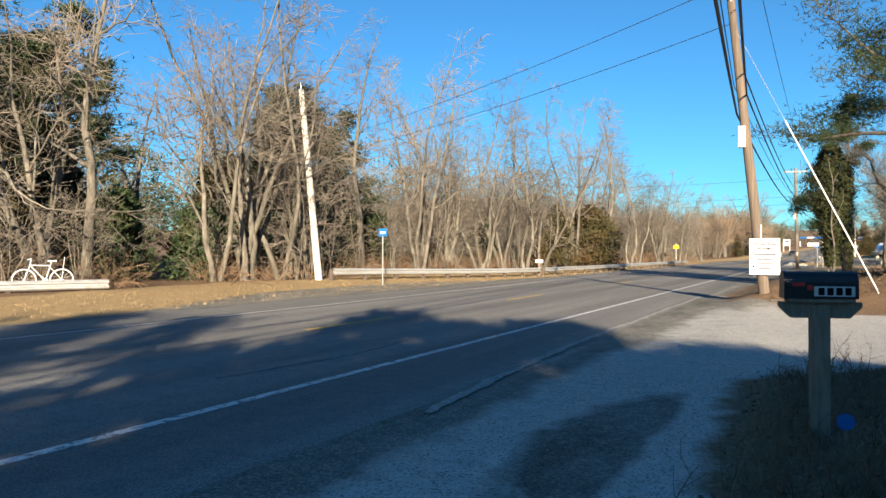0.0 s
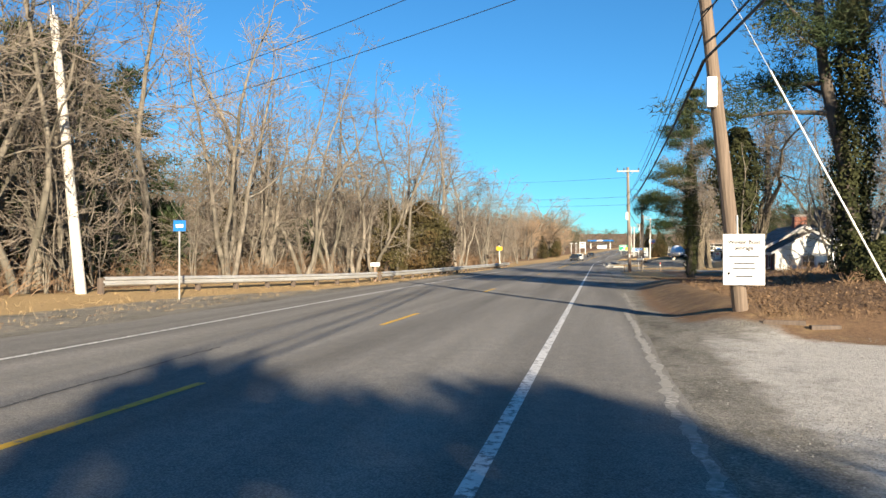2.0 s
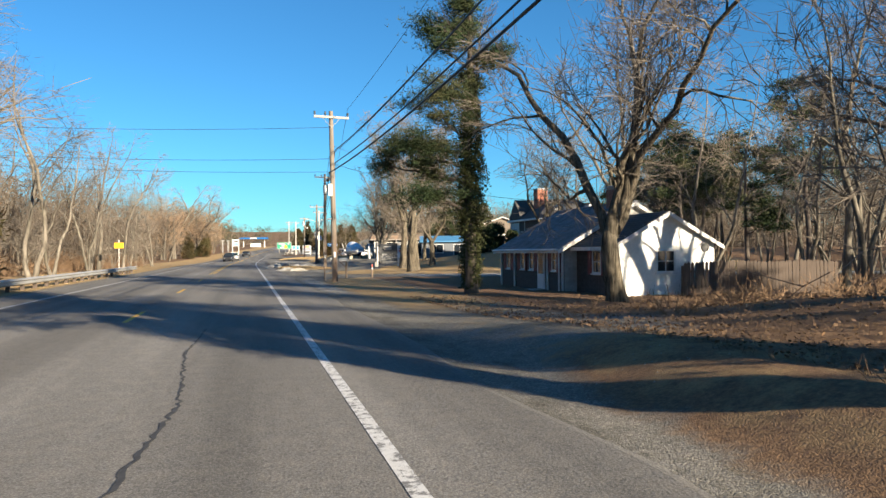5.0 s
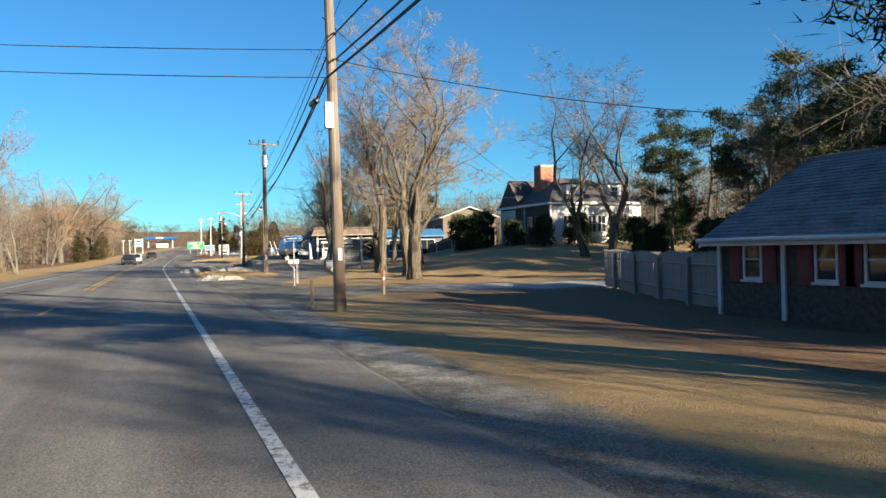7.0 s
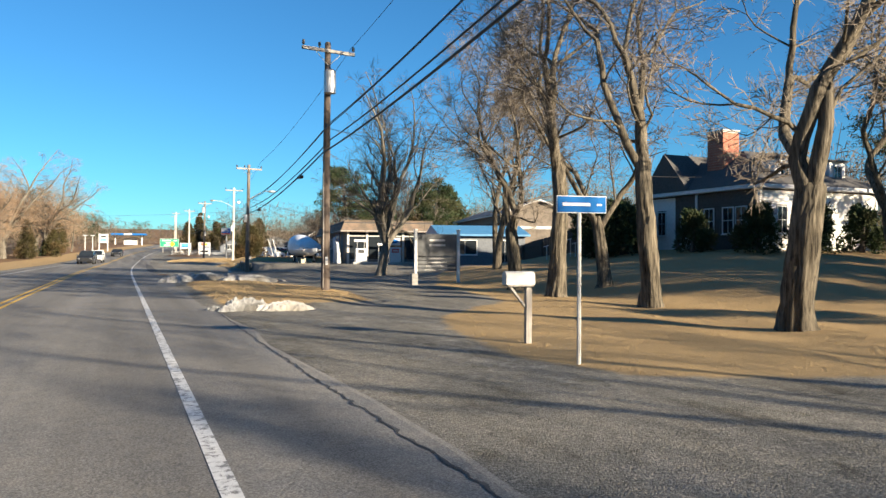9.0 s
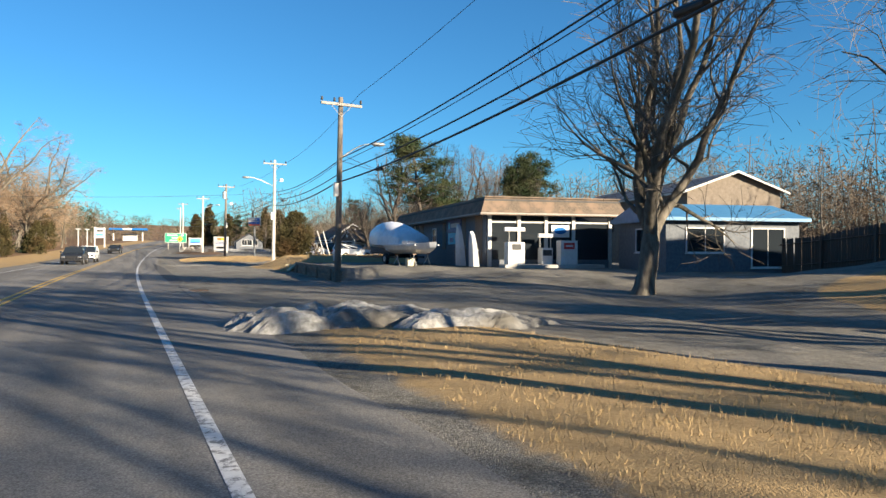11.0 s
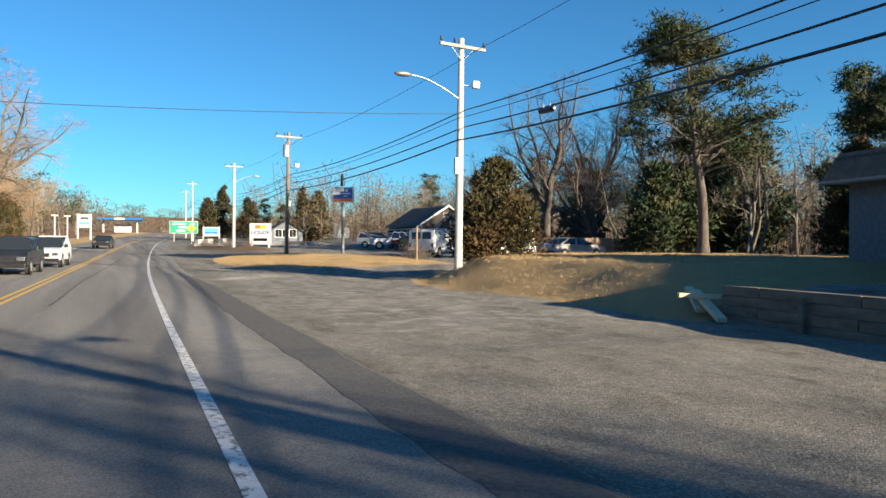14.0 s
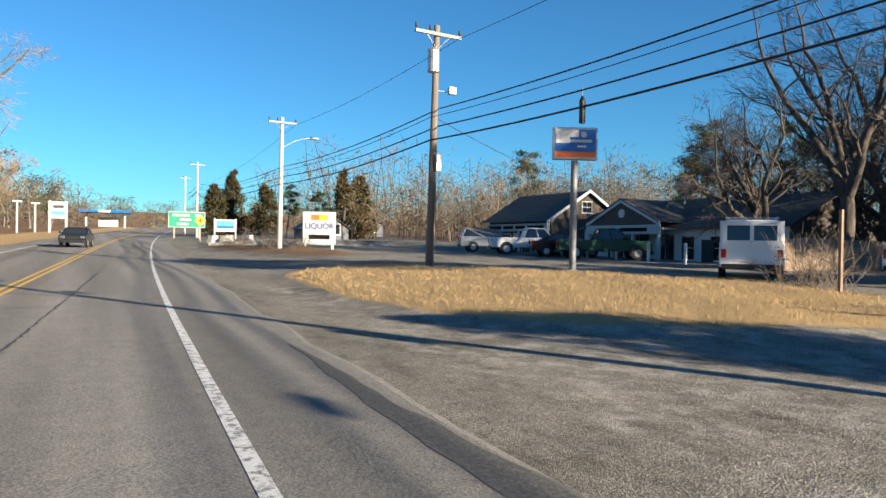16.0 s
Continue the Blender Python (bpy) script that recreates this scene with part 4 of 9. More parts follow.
BIGBARE = [bare_tree_meshes(41, 14, 0.3, BARK_GREY, TWIG, 1, 0.36, 9, 0.95, 0.08, lift=0.02, split=4, split_at=0.12, crook=1.7, ridge=0.12), bare_tree_meshes(42, 12.5, 0.42, BARK_DARK, TWIG_DARK, 1, 0.5, 8, 0.85, 0.06, lift=0.02, split=5, split_at=0.12, crook=1.4),
           bare_tree_meshes(43, 15, 0.4, BARK_DARK, TWIG_DARK, 1, 0.36, 9, 1.0, 0.12, lift=0.07, split=4, split_at=0.2, crook=1.2)]
UPRIGHT = bare_tree_meshes(46, 13.5, 0.34, BARK_PALE, TWIG, 1, 0.32, 12, 0.8, 0.06, lift=0.09, split=6, split_at=0.16, crook=1.2)
WILLOWS = [bare_tree_meshes(45, 18, 0.5, BARK_PALE, WILLOW, 1, 0.34, 12, 1.15, 0.08, lift=-0.01, split=6, split_at=0.12, crook=1.1)]
SHADE = [cedar_meshes(s, 10, 6.4, NEEDLE, 5200, 0.36, 0.62) for s in (65, 66)]
PINES = [pine_meshes(51, 12, 0.2, 0.4, 0.26, 56, needle=0.31, tuft=22), pine_meshes(52, 10, 0.17, 0.3, 0.3, 60, needle=0.31, tuft=22), pine_meshes(53, 14, 0.24, 0.5, 0.26, 66, needle=0.31, tuft=22)]
BROADPINE = [pine_meshes(157, 12, 0.22, 0.5, 0.34, 90, needle=0.3, tuft=26), pine_meshes(158, 11, 0.2, 0.45, 0.36, 84, needle=0.3, tuft=26)]
SHADEPINES = [pine_meshes(57, 12, 0.2, 0.35, 0.28, 56, needle=0.42, tuft=13), pine_meshes(58, 10, 0.17, 0.25, 0.3, 60, needle=0.42, tuft=13)]
CEDARS = [cedar_meshes(61, 5, 3.6, CEDARM), cedar_meshes(62, 6, 2.8, CEDARM), cedar_meshes(63, 3.2, 3.0, NEEDLE, 4200, 0.4)]

rt = random.Random(7)


def off_trail(x, y):
    """How far a place lies from the middle of the dark trail into the wood."""
    return abs((x + 15) * 0.93 + y - 18.6) / 1.366


# the wood across the road, near edge: named trees where they stand
for x, y, k, s in ((-19.5, 18.6, 0, 1.0), (-17.0, 22.8, 4, 1.05), (-17.6, 25.2, 2, 1.15), (-16.6, 26.4, 1, 0.95), (-17.8, 28.5, 3, 0.9), (-17.2, 34, 0, 0.9), (-15.2, 37, 2, 1.0),
                   (-16.6, 40, 3, 0.95), (-14.6, 44, 1, 0.85), (-15.8, 47.5, 5, 0.78), (-14.4, 52, 4, 1.15), (-16.2, 56, 0, 0.85), (-13.9, 60, 3, 0.8), (-14.6, 65, 2, 0.9), (-12.9, 69, 0, 0.75),
                   (-13.8, 75, 5, 0.62), (-13.2, 81, 4, 0.9), (-13.8, 88, 1, 0.62), (-12.8, 95, 2, 0.75), (-13.6, 103, 0, 0.7), (-13, 112, 3, 0.7), (-13.8, 122, 4, 0.9), (-12.6, 132, 5, 0.6)):
    plant("bare_tree", BARE[k], x, y, "tall leafless tree with pale sunlit bark at the wood's edge", "trees of the wood edge", scale=s * (1.28 if y < 27 else 1.3 if y < 62 else 1.75 if y < 90 else 1.5))
for i in range(58):
    y = 8 + i * 2.3 + rt.uniform(-0.8, 0.8)
    x = -15.2 - rt.random() * 3.2 + 0.018 * max(0, y - 30) + (-3.0 if y < 16 else 0)
    if off_trail(x, y) < 1.5:
        continue
    plant("sapling", LOW[i % 3], x, y, "thin many-stemmed leafless sapling among brush", "saplings of the wood edge", scale=rt.uniform(0.75, 1.25))
for i in range(95):
    y = -25 + i * 2.3 + rt.uniform(-1, 1)
    x = -20 - rt.random() * 24
    if off_trail(x, y) < 2.0:
        continue
    plant("bare_tree", FAR[rt.randrange(4)], x, y, "leafless tree standing deeper in the wood", "trees of the deep wood", scale=rt.uniform(0.9, 1.2))
for x, y, k, s in ((-24, 20, 0, 1.0), (-27, 15, 2, 0.95), (-22.5, 33, 1, 0.95), (-21.6, 36.5, 0, 0.85), (-36, 30, 2, 0.9), (-30, 9, 2, 1.0), (-25, 11, 1, 1.15), (-28, 19, 0, 1.0), (-20.5, 31.2, 1, 1.0)):
    plant("pine", PINES[k], x, y, "dark green pine rising behind leafless trees", "pines of the wood", scale=s)
plant("cedar", CEDARS[0], -14.2, 58.5, "broad dark cedar beside the guard rail", "cedars", scale=1.0)
plant("cedar", cedar_meshes(67, 5.2, 6.0, CEDARM, 11000, 0.5, 0.3), -13.6, 66.5, "broad dark cedar beside the guard rail", "cedars")
plant("cedar", CEDARS[1], -15.0, 61.5, "broad dark cedar beside the guard rail", "cedars", scale=0.8)
for i in range(16):
    x, y = -24 - rt.random() * 22, 2 + i * 3.2
    if off_trail(x, y) > 2.4:
        plant("pine", SHADEPINES[i % 2], x, y, "dark pine deep in the wood", "pines of the deep wood", scale=rt.uniform(0.7, 1.0))
for x, y, s in ((-13.4, 231, 1.1), (-19, 222, 0.8), (-17, 256, 0.85), (-16.8, 207, 1.0), (-18.5, 198, 0.8), (-15, 275, 0.8)):
    plant("willow", WILLOWS[0], x, y, "big leafless willow with golden drooping twigs", "willows", scale=s)
for x, y, s, tn in ((-19.6, 31.6, 0.86, 40), (-21.0, 34.2, 0.8, 150), (-23.0, 16.4, 1.0, 80), (-24.6, 19.6, 0.9, 210)):
    plant("pine", BROADPINE[0], x, y, "dark full-crowned pine among leafless trees", "pines of the wood", turn=tn, scale=s)
# gnarled thickets of stems at the wood's mouth
for x, y, k, s, tn in ((-21.0, 13.2, 0, 1.05, 30), (-23.0, 10.6, 2, 1.0, 120), (-19.8, 17.2, 1, 1.05, 200), (-25.5, 14.5, 1, 1.0, 75), (-17.8, 25.6, 2, 0.95, 10), (-16.9, 28.6, 1, 0.8, 260), (-15.6, 41.5, 2, 0.75, 90), (-15.2, 49.5, 1, 0.8, 150), (-14.8, 57, 0, 0.66, 40)):
    plant("gnarled_tree", GNARL[k], x, y, "many-stemmed gnarled tree with pale crooked limbs", "gnarled trees", turn=tn, scale=s)
for x, y, k, s in ((-23.5, 17.5, 0, 1.2), (-25.5, 19.5, 1, 1.1), (-22.6, 14.8, 2, 1.3), (-27, 12.5, 0, 1.4), (-22.5, 28.0, 0, 1.1), (-19.3, 24.6, 2, 1.0), (-22.5, 22.2, 2, 1.2), (-22.0, 29.5, 1, 1.0), (-20.4, 33.5, 2, 1.2), (-26, 32.8, 0, 1.3), (-31, 25.5, 1, 1.3), (-33, 39.5, 0, 1.3), (-21, 40, 2, 1.2), (-20, 47, 0, 0.9), (-19.5, 55, 2, 1.1)):
    plant("cedar", CEDARS[k], x, y, "dark cedar in the wood's understorey", "cedars of the wood", scale=s)
# the left side farther on
for i in range(46):
    y = 138 + i * 4.6 + rt.uniform(-2, 2)
    x = float(bend(y)) - 15 - rt.random() * 16 - (6 if y > 265 else 0)
    plant("bare_tree", FAR[i % 4], x, y, "leafless reddish-brown roadside tree", "far roadside trees", scale=rt.uniform(0.95, 1.35) if y > 185 else rt.uniform(0.8, 1.05))
for x, y, s, k in ((-13.5, 205, 0.9, 0), (-14.5, 214, 1.0, 1), (-11.5, 224, 0.9, 0), (-12.5, 226, 0.8, 2), (-12.5, 250, 1.0, 1), (-13, 258, 1.2, 0), (-14, 268, 1.1, 1)):
    plant("cedar", CEDARS[k], x, y, "dark green cedar beside the road", "far cedars", scale=s)
for x, y, s, k in ((16, 292, 1.5, 0), (19.5, 297, 1.7, 1), (23, 289, 1.5, 0), (27, 262, 1.4, 1), (31, 268, 1.6, 0)):
    plant("cedar", CEDARS[k], x, y, "dark upright evergreen beyond the junction", "far cedars", scale=s)
# big trees on the near side
def ivy_tree(meshes, ivy, x, y, label, scale=1.0, turn=0):
    return plant("ivy_clad_tree", [*meshes, ivy], x, y, label, "ivy-clad trees", turn=turn, scale=scale)


TALLPINE = pine_meshes(54, 15, 0.3, 0.4, 0.22, 50, needle=0.22, tuft=52, thin=0.07, arms=((0.37, 3.2, 4.3), (0.44, 2.6, 2.6), (0.5, 4.4, 3.0), (0.56, 3.5, 3.4)))
ivy_tree(TALLPINE, ivy_mesh(71, 0.1, 10.8, 0.7, 17000, 0.088), 8.54, 31.9, "tall pine trunk thickly clad in dark green ivy")
ivy_tree(TALLPINE, ivy_mesh(72, 0.1, 9.6, 0.74, 17000, 0.088, (1.1, 1.0, 0.85, 1.1, 0.8, 0.6, 0.3)), 10.2, 30.05, "tall pine trunk thickly clad in dark green ivy", 0.95, 140)
ivy_tree([("trunk", BARE[2][0][1])], ivy_mesh(73, 1.0, 10.4, 1.6, 16000, 0.15, (0.3, 0.36, 0.5, 0.85, 1.0, 0.85, 0.3)), 5.65, 34.4, "short dead trunk buried in dark ivy", 0.53)
ivy_tree(pine_meshes(55, 13.6, 0.24, 0.6, 0.15, 26, needle=0.17, tuft=120, thin=0.07, clump=0.033, arms=((0.25, -0.3, 2.5), (0.33, -0.35, 3.2), (0.37, 0.0, 2.9), (0.41, -0.2, 3.3), (0.46, 0.1, 2.8), (0.55, 0.3, 1.9), (0.66, 2.8, 1.6), (0.76, -0.4, 1.8))), ivy_mesh(74, 0.2, 8.4, 0.55, 21000, 0.07, (0.6, 0.75, 1.0, 0.95, 0.8, 0.55, 0.2)), 6.97, 59.3, "pine with an ivy-clad trunk beside the cottage", 1.0, 200)
plant("big_bare_tree", BIGBARE[0], 10.55, 54.9, "large leafless tree with heavy spreading stems before the cottage", "large bare trees", turn=150, scale=1.0)
# pines out of view, placed to shade the cottage and the road
for x, y, k, s in ((24.5, 27, 2, 0.85), (31, 38, 1, 1.0), (29, 31, 0, 0.8), (34, 40, 2, 1.1)):
    plant("pine", PINES[k] if x < 18 else SHADEPINES[k % 2], x, y, "tall pine on the bank, out of view, placed for its shade", "pines on the bank", scale=s)
for x, y, k, s in ((18.0, 66.0, 5, 1.1), (20.6, 64.6, 1, 1.0), (13.5, 35, 3, 0.65), (15, 44, 0, 1.0), (21.5, 57, 0, 1.05), (24, 62, 1, 1.0), (14.5, 49, 2, 0.9), (18.5, 50, 5, 0.95), (20, 43, 5, 1.0), (24, 48, 1, 1.0)):
    plant("bare_tree", BARE[k], x, y, "leafless tree on the shaded bank", "bare trees on the bank", scale=s)
for x, y, k, s, tn in ((13.6, 31.5, 1, 0.55, 20), (16.5, 33.5, 2, 0.72, 90), (17.6, 49.5, 2, 0.8, 200)):
    plant("big_bare_tree", BIGBARE[k], x, y, "large dark leafless tree on the shaded bank", "large bare trees", turn=tn, scale=s)
plant("bare_tree", BARE[0], 12.2, 26.4, "leafless tree with pale crooked limbs on the leafy bank", "bare trees on the bank", turn=75, scale=0.8)
for x, y, k, s in ((11.0, 42.5, 2, 1.1), (12.5, 45.2, 0, 1.4)):
    plant("bare_tree", LOW[k], x, y, "low many-stemmed leafless tree on the bank", "bare trees on the bank", scale=s)
for x, y, k, s in ((8.7, 29.5, 75, 1.0), (10.9, 28.6, 76, 0.8)):
    t = plant("ivy_mound", [ivy_mesh(k, 0.0, 1.15, 0.8, 5200, 0.085, (1.0, 1.15, 1.1, 0.9, 0.6, 0.15))], x, y, "rounded mound of dark ivy at the foot of a pine", "ivy mounds", scale=s, category="shrub")
# trees that stand behind the starting point and throw their shade over the road
for x, y, k, s in ((24.5, -15.5, 0, 0.66), (21.5, -16.5, 1, 0.74), (18.5, -16, 0, 0.82), (16, -16.5, 1, 0.88), (13.8, -16, 0, 0.96), (11.4, -16.5, 1, 0.8), (16.5, -9, 1, 0.5), (10.5, -10, 1, 0.62), (17.4, -13, 0, 0.74), (20.2, -12.5, 1, 0.66), (14.6, -12.5, 0, 0.8)):
    plant("pine", SHADE[k], x, y, "broad low-branched pine throwing long shade over the drive", "pines by the driveway", scale=s)
for x, y, k, s in ((10.2, -25, 2, 1.0), (7, -25, 0, 0.95), (9, -16.5, 0, 0.8), (6.4, -17, 1, 0.9), (7.8, -12, 1, 0.6)):
    plant("pine", SHADEPINES[k % 2], x, y, "tall pine beside the driveway throwing long shade", "pines by the driveway", scale=s)
# locusts on the lawn
for x, y, k, s, tn in ((11.57, 90.45, 2, 1.0, 20), (13.48, 97.1, 0, 1.0, 70), (13.1, 101.7, 1, 0.98, 300), (16.5, 103.6, 3, 0.95, 160), (14.5, 107, 2, 0.9, 220),
                       (26.6, 95.2, 3, 1.1, 90), (27.2, 99.2, 3, 1.05, 250)):
    plant("locust_tree", LOCUST[k], x, y, "leafless locust with deeply furrowed grey bark on dry lawn", "locust trees on the lawn", turn=tn, scale=s)
plant("bare_tree", bare_tree_meshes(47, 13.5, 0.3, BARK_GREY, TWIG, 2, 0.62, 12, 0.9, 0.2, lift=0.05, crook=1.7), 18.9, 117.2, "two-stemmed leafless tree with wide crooked limbs beside the drive", "roadside bare trees", turn=10)
plant("bare_tree", UPRIGHT, 14.9, 125.7, "slender leafless tree with fine upswept branches beside the drive", "roadside bare trees", turn=130)
# trees behind the yards and shops
for x, y, k, s in ((28, 78, 0, 0.85), (31, 84, 2, 0.85), (35, 88, 1, 0.95), (38, 95, 2, 0.8), (33, 72, 2, 0.9), (41, 103, 0, 0.95), (46, 112, 2, 0.9), (27, 70, 1, 0.9), (38, 80, 1, 1.0), (33, 97, 1, 0.8), (36, 102.5, 0, 0.8)):
    plant("pine", PINES[k], x, y, "green pine behind the lawn", "pines behind the lawn", scale=s)
for x, y, k, s in ((30.5, 79.5, 0, 0.8), (33, 82, 1, 0.8), (35.5, 84.5, 0, 0.85), (33.5, 89.5, 1, 0.75), (38, 90, 0, 0.85)):
    plant("pine", BROADPINE[k], x, y, "broad dark pine with a flat crown behind the lawn", "pines behind the lawn", scale=s)
for x, y, s in ((29.5, 88.5, 0.8), (31.5, 91.5, 0.9), (34, 93.5, 0.9), (30.4, 95.5, 0.75), (36, 94, 1.0), (33, 101, 0.8)):
    plant("evergreen_shrub", CEDARS[2], x, y, "dark evergreen shrub under the pines", "shrubs behind the lawn", scale=s, category="shrub")
for i in range(34):
    x, y = 28 + rt.random() * 22, 54 + i * 1.1 + rt.uniform(-1, 1)
    plant("bare_tree", BARE[i % 6], x, y, "leafless tree behind the yard fence", "trees behind the yards", scale=rt.uniform(0.8, 1.05))
plant("pine", pine_meshes(56, 12.5, 0.3, 0.36, 0.42, 150, needle=0.3, tuft=28), 28.0, 176.4, "spreading pine with a broad rounded crown", "pines behind the shops", turn=30)
for x, y, k, s in ((34, 169, 0, 1.1), (37, 174, 0, 1.3)):
    plant("cedar", CEDARS[k], x, y, "tall brownish-green cedar behind the boat shop", "cedars behind the shop", scale=s)
# mostly hidden pines, added up-sun to shade the store front
for x, y, k, s in ((49.5, 194, 1, 1.1), (53, 200, 0, 1.2)):
    plant("pine", SHADE[k], x, y, "broad dark pine added behind the shops to shade the store", "pines behind the shops", scale=s)
ROUNDPINE = pine_meshes(59, 11, 0.26, 0.15, 0.36, 120, needle=0.3, tuft=26)
for x, y, s, tn in ((36.5, 171.0, 0.95, 0), (40.5, 177, 1.1, 120)):
    plant("pine", ROUNDPINE, x, y, "dense dark brownish-green pine behind the boat shop", "pines behind the shops", turn=tn, scale=s)
# two more added pines between sun and store, to darken its walls
for x, y, k, s in ((39, 193.5, 0, 0.72), (43, 195, 1, 0.8)):
    plant("pine", SHADE[k], x, y, "low dark pine added behind the board fence for its shade", "pines behind the shops", scale=s)
plant("cedar", cedar_meshes(64, 3.8, 3.8, CEDARM, 16000, 0.55, 0.2), 13.9, 173.4, "broad bushy cedar on the grass bank behind a pole", "cedars")
for x, y, k, s in ((33.0, 199.6, 2, 1.0), (39.5, 202, 2, 1.05), (36.5, 198, 1, 0.8), (43, 206, 1, 0.9), (42, 197, 2, 0.95), (47, 199, 2, 1.0), (30.2, 202.5, 1, 0.75)):
    plant("big_bare_tree", BIGBARE[k], x, y, "large dark leafless tree behind a grey fence", "large bare trees", scale=s)
for x, y, k, s in ((45, 222, 2, 0.8), (48, 214, 0, 0.9), (52, 230, 1, 1.0), (40, 240, 2, 0.7), (24, 262, 1, 0.6), (22, 270, 0, 0.6)):
    plant("pine", PINES[k], x, y, "green pine rising behind the stores", "pines behind the stores", scale=s)
for i in range(60):
    x, y = 36 + rt.random() * 30, 150 + i * 2.1 + rt.uniform(-1.5, 1.5)
    plant("bare_tree", (BARE + FAR)[i % 10], x + (12 if 200 < y < 236 else 0), y, "leafless tree in the wood behind the shops", "trees behind the shops", scale=rt.uniform(0.7, 0.95))

# ---- far woods, past counting ----
def woods(name, spots, seed, material, height, label, twigs=12, wide=0.045, spray=120, fluff=0.045):
    r = random.Random(seed)
    st = Sticks()
    for x, y in spots:
        z = hz(x, y) - 0.2
        h = height * r.uniform(0.7, 1.2)
        p = Vector((x, y, z))
        pts, radii = limb(r, p, Vector((r.gauss(0, 0.06), r.gauss(0, 0.06), 1)), h, 0.09, 4, 0.09, 0.05, 0.3)
        st.add(pts, radii, 3)
        for k in range(twigs):
            t = r.uniform(0.2, 1.0)
            q = p + Vector((0, 0, h * t * 0.9))
            d = Vector((r.gauss(0, 1), r.gauss(0, 1), r.uniform(0.2, 1.6))).normalized()
            lp, lr = limb(r, q, d, h * r.uniform(0.12, 0.34) * (1.2 - 0.6 * t), wide * r.uniform(0.5, 1.3), 2, 0.2, 0.1, 0.4)
            st.add(lp, lr, 2)
        haze = Leaves()
        for k in range(spray):
            t = r.uniform(0.12, 1.0)
            w = h * 0.3 * (1.12 - t) ** 0.5
            q = p + Vector((r.gauss(0, w), r.gauss(0, w), h * t))
            haze.blade(q, Vector((r.gauss(0, 1), r.gauss(0, 1), r.uniform(-0.2, 1.4))).normalized(), r.uniform(0.5, 1.2), fluff, r)
        b = len(st.v)
        st.v += haze.v
        st.f += [(b + i, b + j, b + k) for i, j, k in haze.f]
    ob = link(name, st.v, st.f, material)
    return tagged(ob, label, "woods", kind="stuff")


def evergreens(name, spots, seed, height, label, n=260):
    r = random.Random(seed)
    st = Leaves()
    for x, y in spots:
        z = hz(x, y)
        h = height * r.uniform(0.7, 1.15)
        lobes = [(Vector((x + r.gauss(0, 1.4), y + r.gauss(0, 1.4), z + h * r.uniform(0.3, 1.0))), r.uniform(0.8, 1.6)) for _ in range(9)]
        for k in range(n):
            c, s = r.choice(lobes)
            o = Vector((r.gauss(0, 1), r.gauss(0, 1), r.gauss(0, 0.6))) * s * 0.7
            st.blade(c + o, Vector((r.gauss(0, 1), r.gauss(0, 1), r.gauss(0.5, 0.6))).normalized(), r.uniform(0.35, 0.75), 0.11, r)
    ob = link(name, st.v, st.f, NEEDLE)
    return tagged(ob, label, "woods", kind="stuff")


rw = random.Random(19)
left_far = [q for q in ((-34 - rw.random() ** 1.4 * 70, -30 + rw.random() * 190) for _ in range(520)) if off_trail(*q) > 2]
left_far += [(float(bend(y)) - 30 - rw.random() * 60, y) for y in (150 + rw.random() * 280 for _ in range(330))]
woods("far_woods", left_far, 3, FARWOOD, 11, "grey-brown leafless wood stretching away behind the road")
left_near = [(-17.5 - rw.random() ** 1.3 * 22, 56 + rw.random() * 150) for _ in range(330)]
woods("leafless_woods", left_near, 13, FARWOOD, 8.5, "dense grey-brown leafless wood beside the road", 16, 0.04, 170, 0.03)
ahead = [(float(bend(y)) + s * (26 + rw.random() * 130) + 8, y) for s, y in ((rw.choice((-1, 1)), 300 + rw.random() * 170) for _ in range(420))]
ahead += [(rw.uniform(-160, 220), 470 + rw.random() * 60) for _ in range(380)]
woods("far_woods", ahead, 4, FARWOOD, 10, "brown leafless wood on the far rise", 8, 0.12, 90, 0.13)
right_far = [(48 + rw.random() * 80, 20 + rw.random() * 130) for _ in range(330)] + [(62 + rw.random() * 80, 150 + rw.random() * 150) for _ in range(260)]
right_far += [q for q in ((57 + rw.random() * 40, 128 + rw.random() * 90) for _ in range(330)) if not (34 < q[0] < 52 and 142 < q[1] < 164)]
right_far += [(24 + rw.random() * 60, 248 + rw.random() * 60) for _ in range(150)]
woods("far_woods", right_far, 5, FARWOOD, 11, "grey-brown leafless wood behind the yards and shops")
evergreens("far_pines", [(-62 - rw.random() * 60, 20 + rw.random() * 230) for _ in range(300)], 16, 12.5, "dark green pines along the low ridge behind the wood", 230)
evergreens("far_pines", [(-38 - rw.random() * 50, 10 + rw.random() * 190) for _ in range(120)] + [(50 + rw.random() * 50, 30 + rw.random() * 85) for _ in range(50)] + [(62 + rw.random() * 50, 225 + rw.random() * 80) for _ in range(45)]
           + [(rw.uniform(-120, 200), 430 + rw.random() * 90) for _ in range(90)] + [(float(bend(y)) - 20 - rw.random() * 30, y) for y in (230 + rw.random() * 160 for _ in range(50))], 6, 12, "dark green pines scattered through the far woods")


